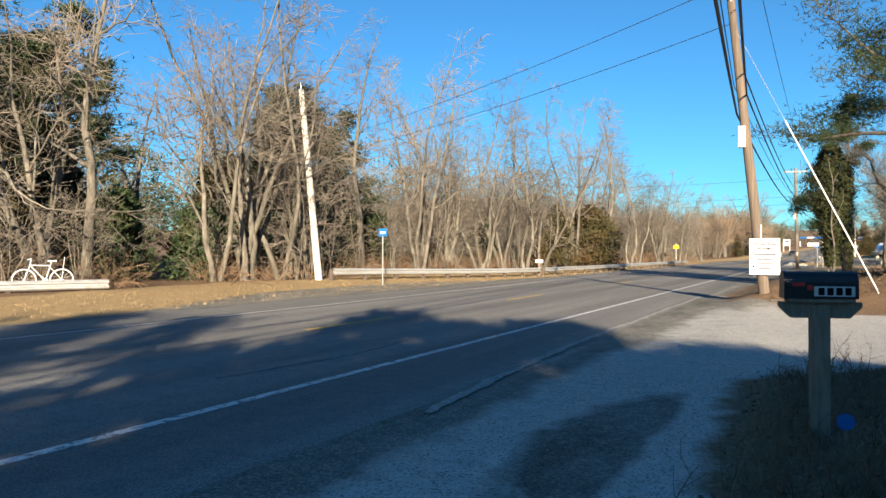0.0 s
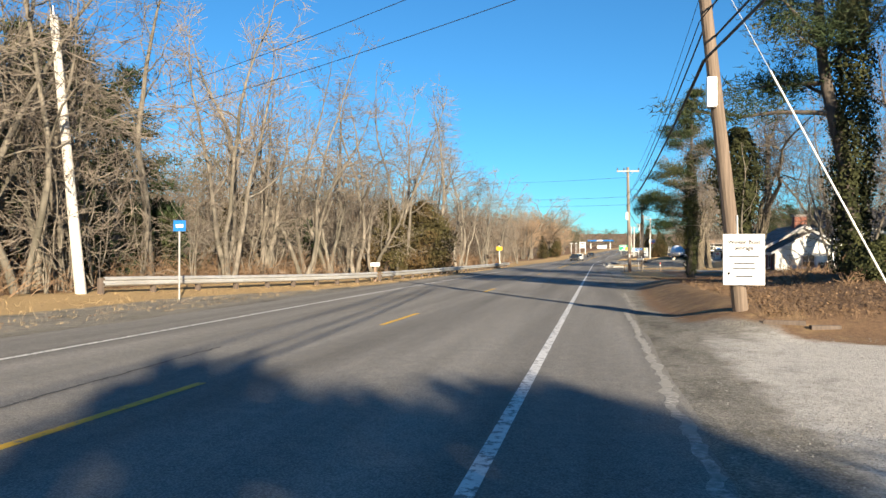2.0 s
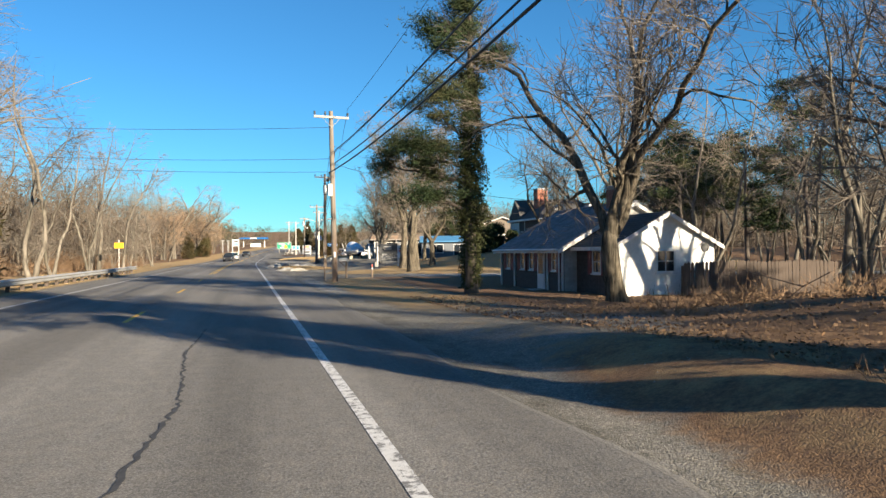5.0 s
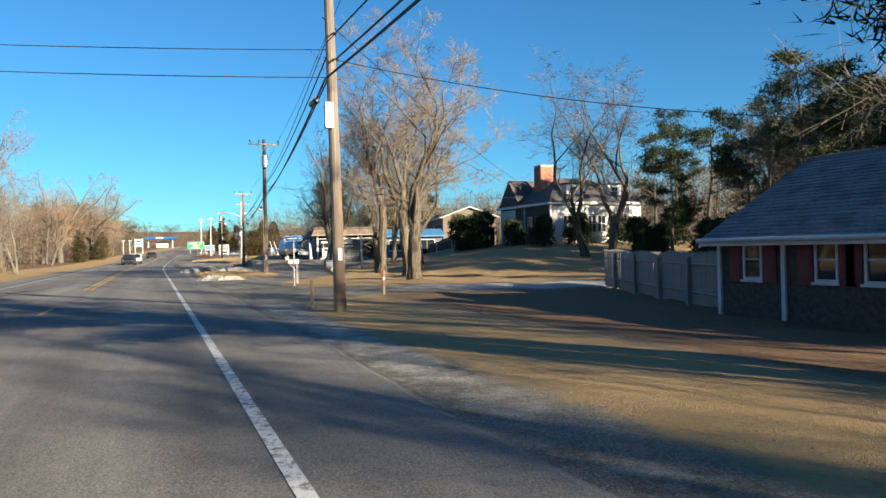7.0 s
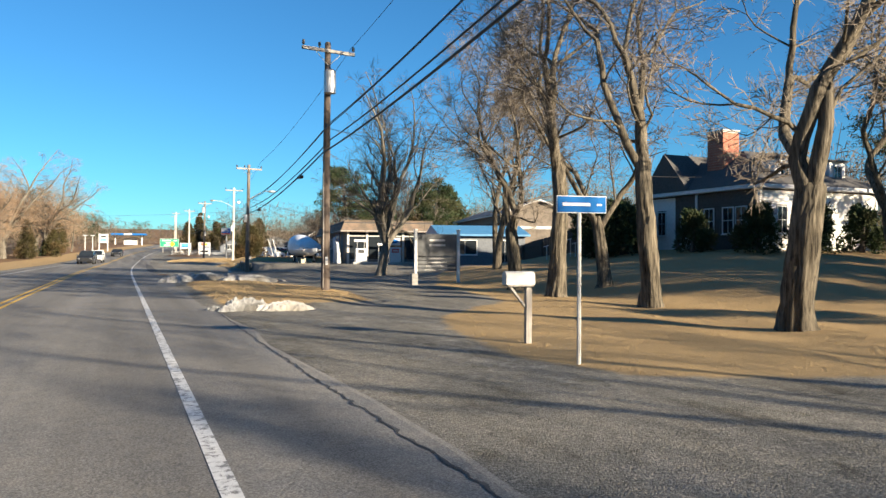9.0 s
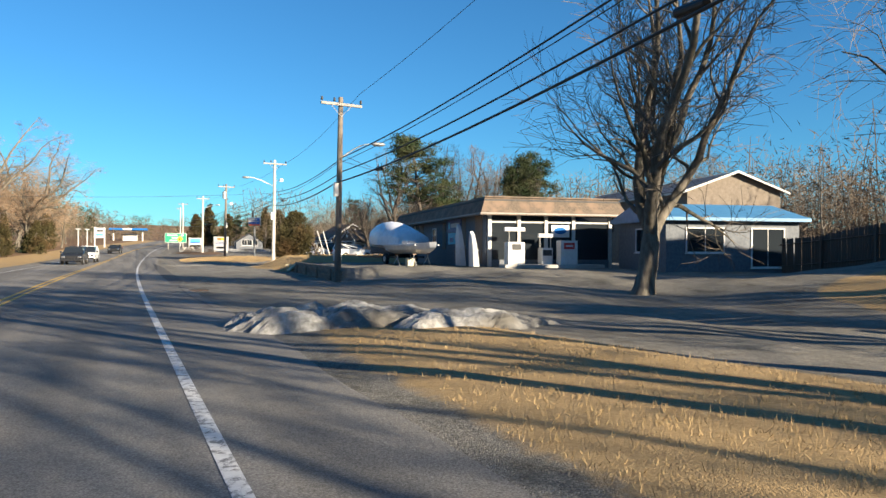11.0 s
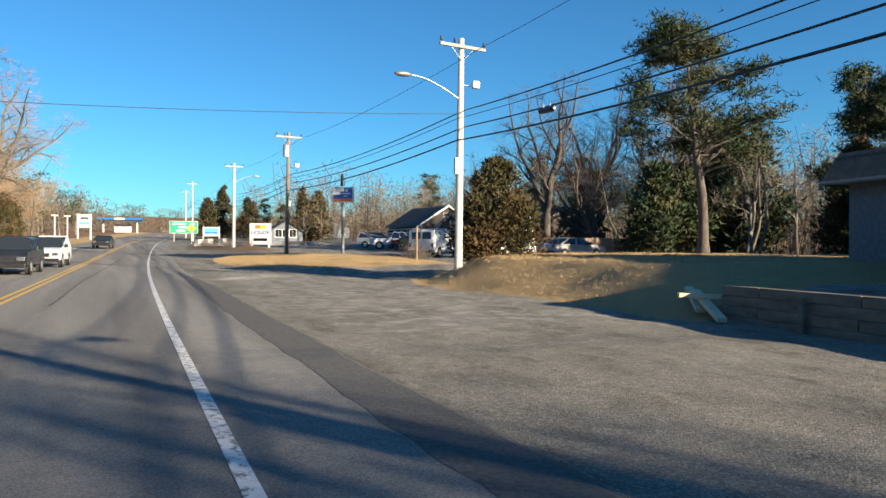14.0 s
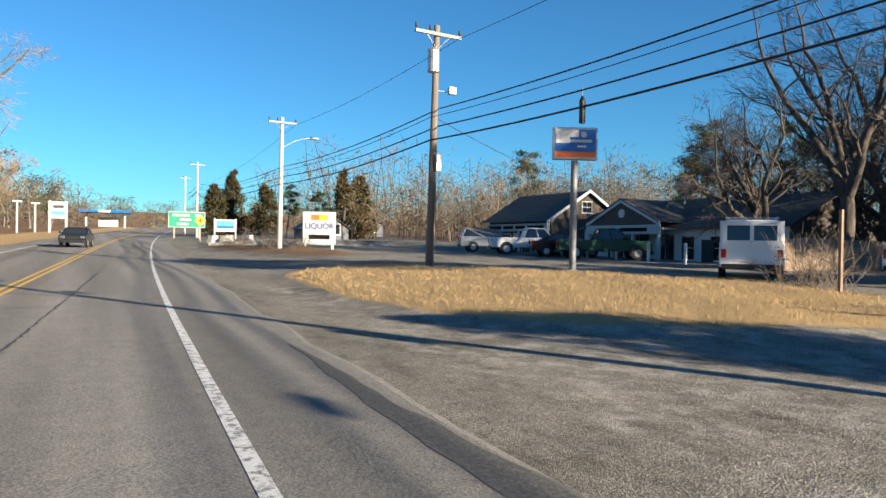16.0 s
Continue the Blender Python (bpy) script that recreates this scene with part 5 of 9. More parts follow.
# ---- brush, leaves, grass ----
def thicket(name, spots, seed, material, tall, label, stems=16, thick=0.012, arch=0.25):
    r = random.Random(seed)
    st = Sticks()
    for x, y, s in spots:
        z = hz(x, y) - 0.05
        for k in range(stems):
            p = Vector((x + r.gauss(0, 0.35 * s), y + r.gauss(0, 0.35 * s), z))
            d = Vector((r.gauss(0, arch * 1.6), r.gauss(0, arch * 1.6), 1))
            lp, lr = limb(r, p, d, tall * s * r.uniform(0.45, 1.2), thick * r.uniform(0.6, 1.4), 4, arch, -0.12, 0.35)
            st.add(lp, lr, 2)
            for j in (1, 2, 3):
                sp, sr = limb(r, lp[j], fork(r, (lp[j + 1] - lp[j]).normalized(), r.uniform(0.4, 1.0)), tall * s * 0.35 * r.random() + 0.1, thick * 0.6, 2, 0.25, 0, 0.5)
                st.add(sp, sr, 2)
    ob = link(name, st.v, st.f, material)
    return tagged(ob, label, "brush", kind="stuff")


rb = random.Random(23)
edge = []
for i in range(420):
    y = 2 + rb.random() * 130
    x = -15.4 - rb.random() * 4.5 + 0.02 * max(0, y - 30) + (-2.2 if y < 16 else 0)
    if off_trail(x, y) < 1.3:
        continue
    edge.append((x, y, rb.uniform(0.6, 1.2)))
thicket("roadside_brush", edge, 1, BRUSH, 1.7, "tangled brown winter brush along the wood's edge", 15, 0.014)
inner = [(-19 - rb.random() * 14, 4 + rb.random() * 116, rb.uniform(0.8, 1.4)) for _ in range(640)]
thicket("understorey", [s for s in inner if off_trail(s[0], s[1]) > 1.5], 2, TWIG, 3.2, "dense bare understorey stems in the wood", 10, 0.018, 0.18)
bankb = [(6.5 + rb.random() * 14, 25 + rb.random() * 26, rb.uniform(0.4, 0.9)) for _ in range(60)] + [(8.5 + rb.random() * 5, 44 + rb.random() * 9, rb.uniform(0.5, 0.9)) for _ in range(26)]
thicket("bank_brush", bankb, 3, BRUSH, 1.0, "low tangled brush and briars on the bank", 12, 0.01)
weeds = [(4.75 + rb.random() * 3.2, 2.5 + rb.random() * 8.0, rb.uniform(0.35, 0.8)) for _ in range(42)]
thicket("dead_weeds", weeds, 4, BRUSH, 0.75, "dead weed stalks on the verge beside the mailbox", 12, 0.005, 0.15)
for spot, tall, lab in (([(16.4, 188.4, 1.0), (16.9, 188.9, 1.0)], 1.6, "leafless twiggy shrub at the grass island's end"),
                        ([(9.6, 230, 1.0), (10.4, 226, 1.1), (11.6, 222, 0.9), (9.0, 233, 0.8)], 1.4, "low brown shrubs on the planted island")):
    thicket("shrub", spot, int(tall * 10), TWIG_DARK, tall, lab, 46, 0.01)


def scatter(name, n, seed, where, material, size, label, flat=True, category="leaves"):
    r = random.Random(seed)
    st = Leaves()
    k = 0
    while k < n:
        x, y = where(r)
        if x is None:
            continue
        k += 1
        z = hz(x, y)
        if flat:
            st.leaf(Vector((x, y, z + 0.02 + 0.03 * r.random())), Vector((r.gauss(0, 0.45), r.gauss(0, 0.45), 1)).normalized(), size * r.uniform(0.6, 1.4), r)
        else:
            for q in range(5):
                st.blade(Vector((x + r.gauss(0, 0.05), y + r.gauss(0, 0.05), z)), Vector((r.gauss(0, 0.45), r.gauss(0, 0.45), 1)).normalized(), size * r.uniform(0.5, 1.3), 0.0035, r)
    ob = link(name, st.v, st.f, material)
    return tagged(ob, label, category, kind="stuff")


scatter("fallen_leaves", 19000, 1, lambda r: (4.2 + r.random() ** 1.6 * 12, 22.8 + r.random() ** 1.25 * 35), DEADLEAF, 0.055, "brown fallen leaves lying over the bank")
scatter("fallen_leaves", 3600, 3, lambda r: (4.5 + r.random() * 4, 1 + r.random() * 9), DEADLEAF, 0.045, "brown fallen leaves over the dead verge grass")
scatter("fallen_leaves", 5200, 2, lambda r: (-11.2 - r.random() ** 1.4 * 6, 6 + r.random() * 80), DEADLEAF, 0.045, "brown fallen leaves along the guard rail")


def in_poly(poly, r, soft=0.5):
    x, y = r.uniform(min(p[0] for p in poly), min(max(p[0] for p in poly), 24)), r.uniform(min(p[1] for p in poly), max(p[1] for p in poly))
    inn = False
    for (ax, ay), (bx, by) in zip(poly, poly[1:] + poly[:1]):
        if (ay > y) != (by > y) and x < (bx - ax) * (y - ay) / (by - ay) + ax:
            inn = not inn
    return (x, y) if inn else (None, None)


for k, (poly, n, h) in enumerate(((ISLAND_1, 2600, 0.06), (ISLAND_2, 5200, 0.11), (BANK, 8000, 0.09), (LAWN, 4000, 0.045))):
    scatter("dry_grass", n, 10 + k, lambda r, poly=poly: in_poly(poly, r), DRYGRASS, h, "short dry tan winter grass", False, "grass")
scatter("dry_grass", 2600, 21, lambda r: (-10.4 - r.random() * 4, 8 + r.random() * 90), DRYGRASS, 0.08, "short dry tan winter grass", False, "grass")
scatter("dry_grass", 3200, 22, lambda r: (4.7 + r.random() * 3.5, 2 + r.random() * 8.2), BRUSH, 0.16, "dead brown verge grass", False, "grass")


def pebbles(name, n, seed, where, size, label):
    r = random.Random(seed)
    v, f = [], []
    for k in range(n):
        x, y = where(r)
        z = hz(x, y)
        s = size * r.uniform(0.5, 1.5)
        b = len(v)
        for dx, dy in ((1, 0), (0, 1), (-1, 0), (0, -1)):
            v.append((x + dx * s * r.uniform(0.6, 1.1), y + dy * s * r.uniform(0.6, 1.1), z - 0.005))
        v.append((x + r.gauss(0, 0.2) * s, y + r.gauss(0, 0.2) * s, z + s * r.uniform(0.5, 0.9)))
        f += [(b, b + 1, b + 4), (b + 1, b + 2, b + 4), (b + 2, b + 3, b + 4), (b + 3, b, b + 4)]
    return tagged(link(name, v, f, STONE), label, "gravel", kind="stuff")


scatter("dry_grass", 1300, 23, lambda r: (4.0 + r.random() ** 1.5 * 6, 22.6 + r.random() ** 1.5 * 22), BRUSH, 0.15, "dry tan grass tufts on the leafy bank", False, "grass")
pebbles("gravel", 2600, 1, lambda r: (2.0 + r.random() * 4.2, 1.5 + r.random() * 20), 0.013, "loose grey gravel on the drive apron")
pebbles("gravel", 5200, 2, lambda r: (lambda v: (3.4 + v * 4.5 + r.gauss(0, 0.35) + 0.4 * math.sin(v * 17), 177.5 + v * 6 * r.choice((1, 0.55)) + r.gauss(0, 0.5)))(r.random()), 0.012, "loose gravel on the broken apron")
pebbles("gravel", 1500, 3, lambda r: (2.2 + r.random() * 4, 88 + r.random() * 16), 0.012, "loose gravel along the crumbling edge")
pebbles("gravel", 1200, 4, lambda r: (1.9 + r.random() * 2.2, 40 + r.random() * 38), 0.014, "loose gravel along the crumbling edge")

# ---- poles and wires ----
def utility_pole(x, y, height, lean=(0, 0), arm=2.1, wood=None, extra=(), arm_turn=8, r0=0.16):
    z = hz(x, y)
    t = thing("utility_pole", pose(x, y, z - 0.1), "round wooden utility pole carrying cables beside the road" if arm else "round wooden utility pole with a lamp arm", "utility pole", "utility poles")
    top = Vector((lean[0], lean[1], height + 0.1))
    part("pole", rods(((0, 0, 0), top, r0, 0.11), n=14), wood or WOODPOLE, t, smooth=False)
    at = lambda h: Vector((lean[0] * h / height, lean[1] * h / height, h + 0.1))
    if arm:
        c = at(height - 0.35)
        a = radians(arm_turn)
        d = Vector((math.cos(a), math.sin(a), 0)) * arm / 2
        bm = bmesh.new()
        box(bm, -arm / 2, arm / 2, -0.05, 0.05, -0.06, 0.06, 0.01)
        bmesh.ops.transform(bm, matrix=Matrix.Translation(c + Vector((0, -0.15, 0))) @ Matrix.Rotation(a, 4, "Z"), verts=bm.verts)
        part("crossarm", bm, WOODGREY, t)
        for s in (-0.95, -0.35, 0.95):
            bm = bmesh.new()
            rod(bm, c + d * s + Vector((0, -0.15, 0.05)), c + d * s + Vector((0, -0.15, 0.13)), 0.02, n=6)
            rod(bm, c + d * s + Vector((0, -0.15, 0.13)), c + d * s + Vector((0, -0.15, 0.28)), 0.06, 0.045, n=8)
            part("insulator", bm, SIGNGREY, t)
        for s in (-0.5, 0.5):
            part("brace", rods((c + d * s + Vector((0, -0.12, -0.04)), at(height - 0.9) + Vector((0, -0.12, 0)), 0.014), n=5), GALV, t)
    for what, h, side in extra:
        c = at(h)
        if what == "transformer":
            bm = rods((c + Vector((side, -0.34, -0.42)), c + Vector((side, -0.34, 0.38)), 0.22), (c + Vector((side, -0.34, 0.38)), c + Vector((side, -0.34, 0.46)), 0.23, 0.14), n=14)
            part("transformer", bm, GALV, t, "pale grey transformer can")
            part("bushing", rods((c + Vector((side, -0.34, 0.46)), c + Vector((side, -0.34, 0.66)), 0.03), n=6), SIGNGREY, t)
            part("hanger", boxes((side - 0.05 + c.x, side + 0.05 + c.x, -0.2 + c.y, c.y, c.z - 0.2, c.z + 0.2)), GALV, t)
        elif what == "lamp":
            n = 8
            pts = [c + Vector((side * k / n, -0.15 * k / n, 0.75 * math.sin(k / n * math.pi / 2))) for k in range(n + 1)]
            st = Sticks()
            st.add(pts, [0.03] * (n + 1), 7)
            o = link("lamp_arm", st.v, st.f, GALV, t, smooth=True)
            e = pts[-1]
            bm = bmesh.new()
            g = bmesh.ops.create_uvsphere(bm, u_segments=12, v_segments=8, radius=0.5)
            bmesh.ops.transform(bm, matrix=Matrix.Translation(e + Vector((math.copysign(0.28, side), 0, 0))) @ Matrix.Diagonal((0.7, 0.3, 0.2, 1)), verts=bm.verts)
            part("lamp_head", bm, GALV, t, "cobra-head street lamp", True)
        elif what == "box":
            part("service_box", boxes((c.x + side - 0.1, c.x + side + 0.1, c.y - 0.28, c.y - 0.1, c.z - 0.32, c.z + 0.32), bev=0.015), GALV, t, "grey steel service box")
        elif what == "tag":
            part("marker_plate", boxes((c.x - 0.05, c.x + 0.05, c.y - 0.175, c.y - 0.15, c.z - 0.15, c.z + 0.15)), WHITE, t, "white plate")
        elif what == "flood":
            part("floodlight", boxes((c.x + side - 0.14, c.x + side + 0.14, c.y - 0.3, c.y - 0.1, c.z - 0.14, c.z + 0.14), bev=0.03), GALV, t)
            part("bracket", rods((c, c + Vector((side, -0.15, -0.05)), 0.02), n=6), GALV, t)
        elif what == "conduit":
            part("conduit", rods((c + Vector((side, -0.12, -h + 0.1)), c + Vector((side, -0.12, 0)), 0.022), n=7), GALV if h < 3 else WOODGREY, t, "thin cable conduit")
    return t


utility_pole(3.76, 23.44, 9.6, (-1.0, 0.1), 2.1, WOODMID, (("box", 4.6, -0.12), ("conduit", 2.0, 0.12)))
utility_pole(3.49, 72.96, 9.15, (-0.15, 0.0), 1.9, WOODPOLE, (("box", 4.9, -0.16), ("tag", 1.45, 0)))
utility_pole(6.38, 107.03, 9.3, (0.06, 0), 2.1, WOODDARK, (("transformer", 7.75, 0.0), ("tag", 1.1, 0), ("conduit", 4.4, -0.14)), r0=0.17)
utility_pole(8.36, 138.9, 8.4, (0.12, 0), 2.0, WOODPOLE, (("lamp", 5.6, 1.5), ("box", 4.2, -0.2)))
utility_pole(11.8, 172.5, 9.0, (0.1, 0), 2.1, WOODPALE, (("lamp", 6.6, -2.2), ("flood", 7.2, 0.55), ("box", 4.0, -0.2)))
utility_pole(11.15, 200.6, 9.0, (0.15, 0), 2.0, WOODPOLE, (("transformer", 7.6, -0.25), ("flood", 6.6, 0.6), ("box", 3.9, 0.12)))
utility_pole(10.8, 224.0, 8.6, (0.05, 0), 1.9, WOODPALE, (("lamp", 6.6, 1.9),))
utility_pole(12.1, 280, 10.2, (0, 0), 2.0, WOODPALE, ())
utility_pole(13.8, 312, 10.2, (0, 0), 2.0, WOODPALE, ())
utility_pole(6.6, -26, 9.4, (0, 0), 2.1, WOODPOLE, ())
left_pole = thing("bleached_pole", pose(-14.9, 27.0, 0.2), "bare bleached wooden pole leaning at the wood's edge", "utility pole")
part("pole", rods(((0, 0, 0), (-0.72, -0.37, 8.7), 0.17, 0.12), n=12), WOODPALE, left_pole)
part("cap", rods(((-0.72, -0.37, 8.7), (-0.74, -0.38, 9.0), 0.03, 0.02), n=6), GALV, left_pole)
part("band", rods(((-0.43, -0.22, 5.2), (-0.44, -0.225, 5.3), 0.155), n=12), GALV, left_pole)
for px, py in ((-30, 44), (-28, 80), (-22, 171)):
    t = thing("far_pole", pose(px, py, hz(px, py) - 0.1), "plain wooden pole hidden among trees", "utility pole")
    part("pole", rods(((0, 0, 0), (0, 0, 9.4), 0.15, 0.11), n=10), WOODPOLE, t)


def cable(name, a, b, sag, radius, label="thin black cable slung between poles"):
    cu = bpy.data.curves.new(name, "CURVE")
    cu.dimensions = "3D"
    cu.bevel_depth, cu.bevel_resolution = radius, 1
    sp = cu.splines.new("POLY")
    n = 20
    sp.points.add(n)
    a, b = Vector(a), Vector(b)
    for k in range(n + 1):
        t = k / n
        p = a.lerp(b, t)
        sp.points[k].co = (p.x, p.y, p.z - 4 * sag * t * (1 - t), 1)
    cu.materials.append(CABLE)
    ob = new(name, cu)
    return tagged(ob, label, "cable", "cables along the road")


TOPS = [(6.6, -26, 9.5, 0), (3.76, 23.44, 9.85, -1.0), (3.49, 72.96, 10.05, -0.15), (6.38, 107.03, 9.45, 0.06), (8.36, 138.9, 8.75, 0.12), (11.8, 172.5, 9.75, 0.1), (11.15, 200.6, 9.6, 0.15), (10.8, 224.0, 9.5, 0.05), (12.1, 280, 12.2, 0), (13.8, 312, 12.8, 0)]
HEIGHTS = [(-0.05, 0.9, 0.010), (-3.0, 0.16, 0.022), (-3.35, -0.16, 0.012), (-3.65, 0.16, 0.024), (-4.2, -0.17, 0.030)]
for (ax, ay, az, al), (bx, by, bz, bl) in zip(TOPS, TOPS[1:]):
    far = math.hypot(bx - ax, by - ay)
    for dz, off, rad in HEIGHTS:
        fa, fb = (az + dz) / az, (bz + dz) / bz
        da, db = (min(h + dz, 9.3) if dz > -1 else h + dz for h in (az, bz))
        cable("cable", (ax + al * fa + off, ay, da), (bx + bl * fb + off, by, db), far * 0.0115, rad)
for a, b in (((2.8, 23.5, 9.6), (-30, 44, 9.3)), ((2.9, 23.5, 8.4), (-30, 44, 8.4)), ((3.4, 73, 8.3), (-28, 80, 9.4)), ((3.4, 73, 6.6), (-28, 80, 8.0)), ((3.4, 73, 5.9), (-28, 80, 7.6)), ((11.8, 172.5, 6.6), (-22, 171, 5.7)),
             ((8.4, 138.9, 5.9), (20, 143.6, 4.6)), ((8.4, 138.9, 5.6), (24, 143.4, 4.6)), ((11.2, 200.6, 6.3), (33, 217, 5.2)), ((3.2, 73, 6.4), (14.5, 63, 3.6)), ((3.2, 73, 7.4), (30.2, 111, 6.2)), ((6.4, 107, 6.2), (30.1, 113, 6.0))):
    cable("service_cable", a, b, 0.5, 0.011, "thin service cable crossing from pole to building")
# splice cases on the lower cable
for (x, y, z, tip) in ((3.4, 75.2, 5.68, 8), (7.2, 115.0, 5.15, 6), (8.2, 132.5, 4.55, 6), (11.1, 165.0, 5.45, 6)):
    c = thing("splice_case", pose(x, y, z), "black cylindrical splice case hung on a cable", "splice case", "splice cases")
    part("case", rods(((0, -0.32, 0), (0, 0.32, 0.02), 0.09), ((0, -0.42, 0), (0, -0.32, 0), 0.04, 0.09), ((0, 0.32, 0.02), (0, 0.42, 0.02), 0.09, 0.04), n=12), BLACK, c)
    part("hanger", boxes((-0.01, 0.01, -0.2, -0.16, 0, 0.2), (-0.01, 0.01, 0.16, 0.2, 0, 0.2)), BLACK, c)
hang = thing("hanging_case", pose(13.6, 194.6, 5.75), "black upright case hanging from a cable", "splice case")
part("case", rods(((0, 0, -0.35), (0, 0, 0.35), 0.1), ((0, 0, 0.35), (0, 0, 0.5), 0.1, 0.03), n=12), BLACK, hang)
part("strap", rods(((0, 0, 0.5), (0, 0, 0.75), 0.012), n=6), GALV, hang)
guy = thing("guy_wire", pose(6.65, 22.9, hz(6.65, 22.9) - 0.05), "slanting guy wire with a long white guard", "guy wire")
gtop = Vector((2.9 - 6.65, 0.6, 8.0))
part("wire", rods(((0, 0, 0), gtop, 0.008), n=6), GALV, guy)
part("guard", rods((gtop * 0.02, gtop * 0.62, 0.02), n=8), WHITE, guy, "long white plastic guard")
part("anchor", rods(((0, 0, -0.1), gtop * 0.025, 0.02), n=6), GALV, guy)

# ---- notice on the first pole ----
notice = thing("notice_board", pose(3.78, 23.22, 0), "white notice board with dark lettering nailed to a pole", "sign")
part("board", boxes((-0.41, 0.41, -0.012, 0.012, 0.88, 1.94), bev=0.004), WHITE, notice)
for text, z in (("Winter Boat", 1.77), ("Storage", 1.65)):
    words(text, 0.125, INK, notice, pose(0, -0.017, z, 90, 0, 0))
for k, (z, w) in enumerate(((1.47, 0.6), (1.33, 0.42), (1.22, 0.46), (1.06, 0.34))):
    part("text_bar", boxes((-w / 2, w / 2, -0.017, -0.013, z - 0.016, z + 0.016)), SIGNGREY, notice)
part("nail", rods(((-0.3, -0.02, 1.12), (-0.3, -0.012, 1.12), 0.03), n=8), INK, notice, "small dark mark")
part("mounting_batten", boxes((-0.1, 0.1, 0.012, 0.1, 0.95, 1.85)), WOODGREY, notice)
for k, (x, y, tn, ln) in enumerate(((4.35, 22.3, -12, 0.75), (5.0, 22.0, 8, 0.55))):
    t = thing("old_timber", pose(x, y, hz(x, y) + 0.05, 0, 0, tn), "short weathered timber lying by the pole", "timber", "loose timbers")
    part("beam", boxes((-ln / 2, ln / 2, -0.06, 0.06, -0.07, 0.02), bev=0.015), WOODDARK, t)


# ---- guard rails ----
def guard_rail(pts, label, post_every=1.9, high=0.4):
    t = thing("guard_rail", pose(0, 0, 0), label, "guard rail", "guard rails")
    prof = [(0.0, 0.155), (0.05, 0.13), (0.085, 0.10), (0.085, 0.055), (0.01, 0.03), (0.01, -0.03), (0.085, -0.055), (0.085, -0.10), (0.05, -0.13), (0.0, -0.155)]
    line = []
    for (ax, ay), (bx, by) in zip(pts, pts[1:]):
        n = max(2, int(math.hypot(bx - ax, by - ay) / 1.0))
        line += [(ax + (bx - ax) * k / n, ay + (by - ay) * k / n) for k in range(n)]
    line.append(pts[-1])
    v, f = [], []
    for k, (x, y) in enumerate(line):
        z = hz(x, y) + high
        a, b = line[max(k - 1, 0)], line[min(k + 1, len(line) - 1)]
        d = Vector((b[0] - a[0], b[1] - a[1], 0)).normalized()
        out = Vector((d.y, -d.x, 0))
        for o, h in prof:
            q = Vector((x, y, z + h)) + out * o
            v.append(q)
        if k:
            s, m = (k - 1) * len(prof), len(prof)
            f += [(s + c, s + c + 1, s + m + c + 1, s + m + c) for c in range(m - 1)]
    rail = link("beam", v, f, RAILM, t)
    mod = rail.modifiers.new("thick", "SOLIDIFY")
    mod.thickness = 0.006
    post_mesh = bpy.data.meshes.new("post")
    bm = boxes((-0.08, 0.08, -0.07, 0.07, -0.3, high + 0.12), bev=0.012)
    bm.to_mesh(post_mesh)
    bm.free()
    post_mesh.materials.append(WOODDARK)
    gone = 0.3
    for k in range(len(line) - 1):
        seg = math.hypot(line[k + 1][0] - line[k][0], line[k + 1][1] - line[k][1])
        gone += seg
        if gone >= post_every or k == 0:
            gone = 0
            x, y = line[k]
            d = Vector((line[k + 1][0] - x, line[k + 1][1] - y, 0)).normalized()
            o = new("post", post_mesh)
            o.parent = t
            o.matrix_local = Matrix.Translation((x - d.y * 0.1, y + d.x * 0.1, hz(x, y))) @ Matrix.Rotation(math.atan2(d.y, d.x) - math.pi / 2, 4, "Z")
    return t


guard_rail([(-14.35, 27.3), (-13.0, 35), (-11.9, 42), (-11.35, 46.6)], "galvanised guard rail on short wooden posts")
guard_rail([(-11.25, 47.2), (-10.9, 56), (-10.7, 70), (-10.6, 88), (-10.7, 104)], "long galvanised guard rail along the wood")
guard_rail([(-19.5, 3), (-17.6, 8.5), (-16.0, 13.4), (-15.1, 16.1)], "weathered guard rail end beside the trail mouth", high=0.2)
t = thing("rail_marker", pose(-11.55, 47.0, hz(-11.5, 47)), "small white box on a post at a guard rail gap", "marker post")
part("post", boxes((-0.07, 0.07, -0.07, 0.07, -0.2, 0.85), bev=0.01), WOODBROWN, t)
part("box", boxes((-0.26, 0.26, -0.12, 0.12, 0.85, 1.08), bev=0.03), WHITE, t, "small white box")


def torus(bm, centre, R, r, tilt, n=36, m=8):
    M = Matrix.Translation(centre) @ tilt
    rings = []
    for i in range(n):
        a = 2 * math.pi * i / n
        rings.append([bm.verts.new(M @ Vector(((R + r * math.cos(2 * math.pi * j / m)) * math.cos(a), (R + r * math.cos(2 * math.pi * j / m)) * math.sin(a), r * math.sin(2 * math.pi * j / m)))) for j in range(m)])
    for i in range(n):
        for j in range(m):
            bm.faces.new((rings[i][j], rings[(i + 1) % n][j], rings[(i + 1) % n][(j + 1) % m], rings[i][(j + 1) % m]))
    return bm


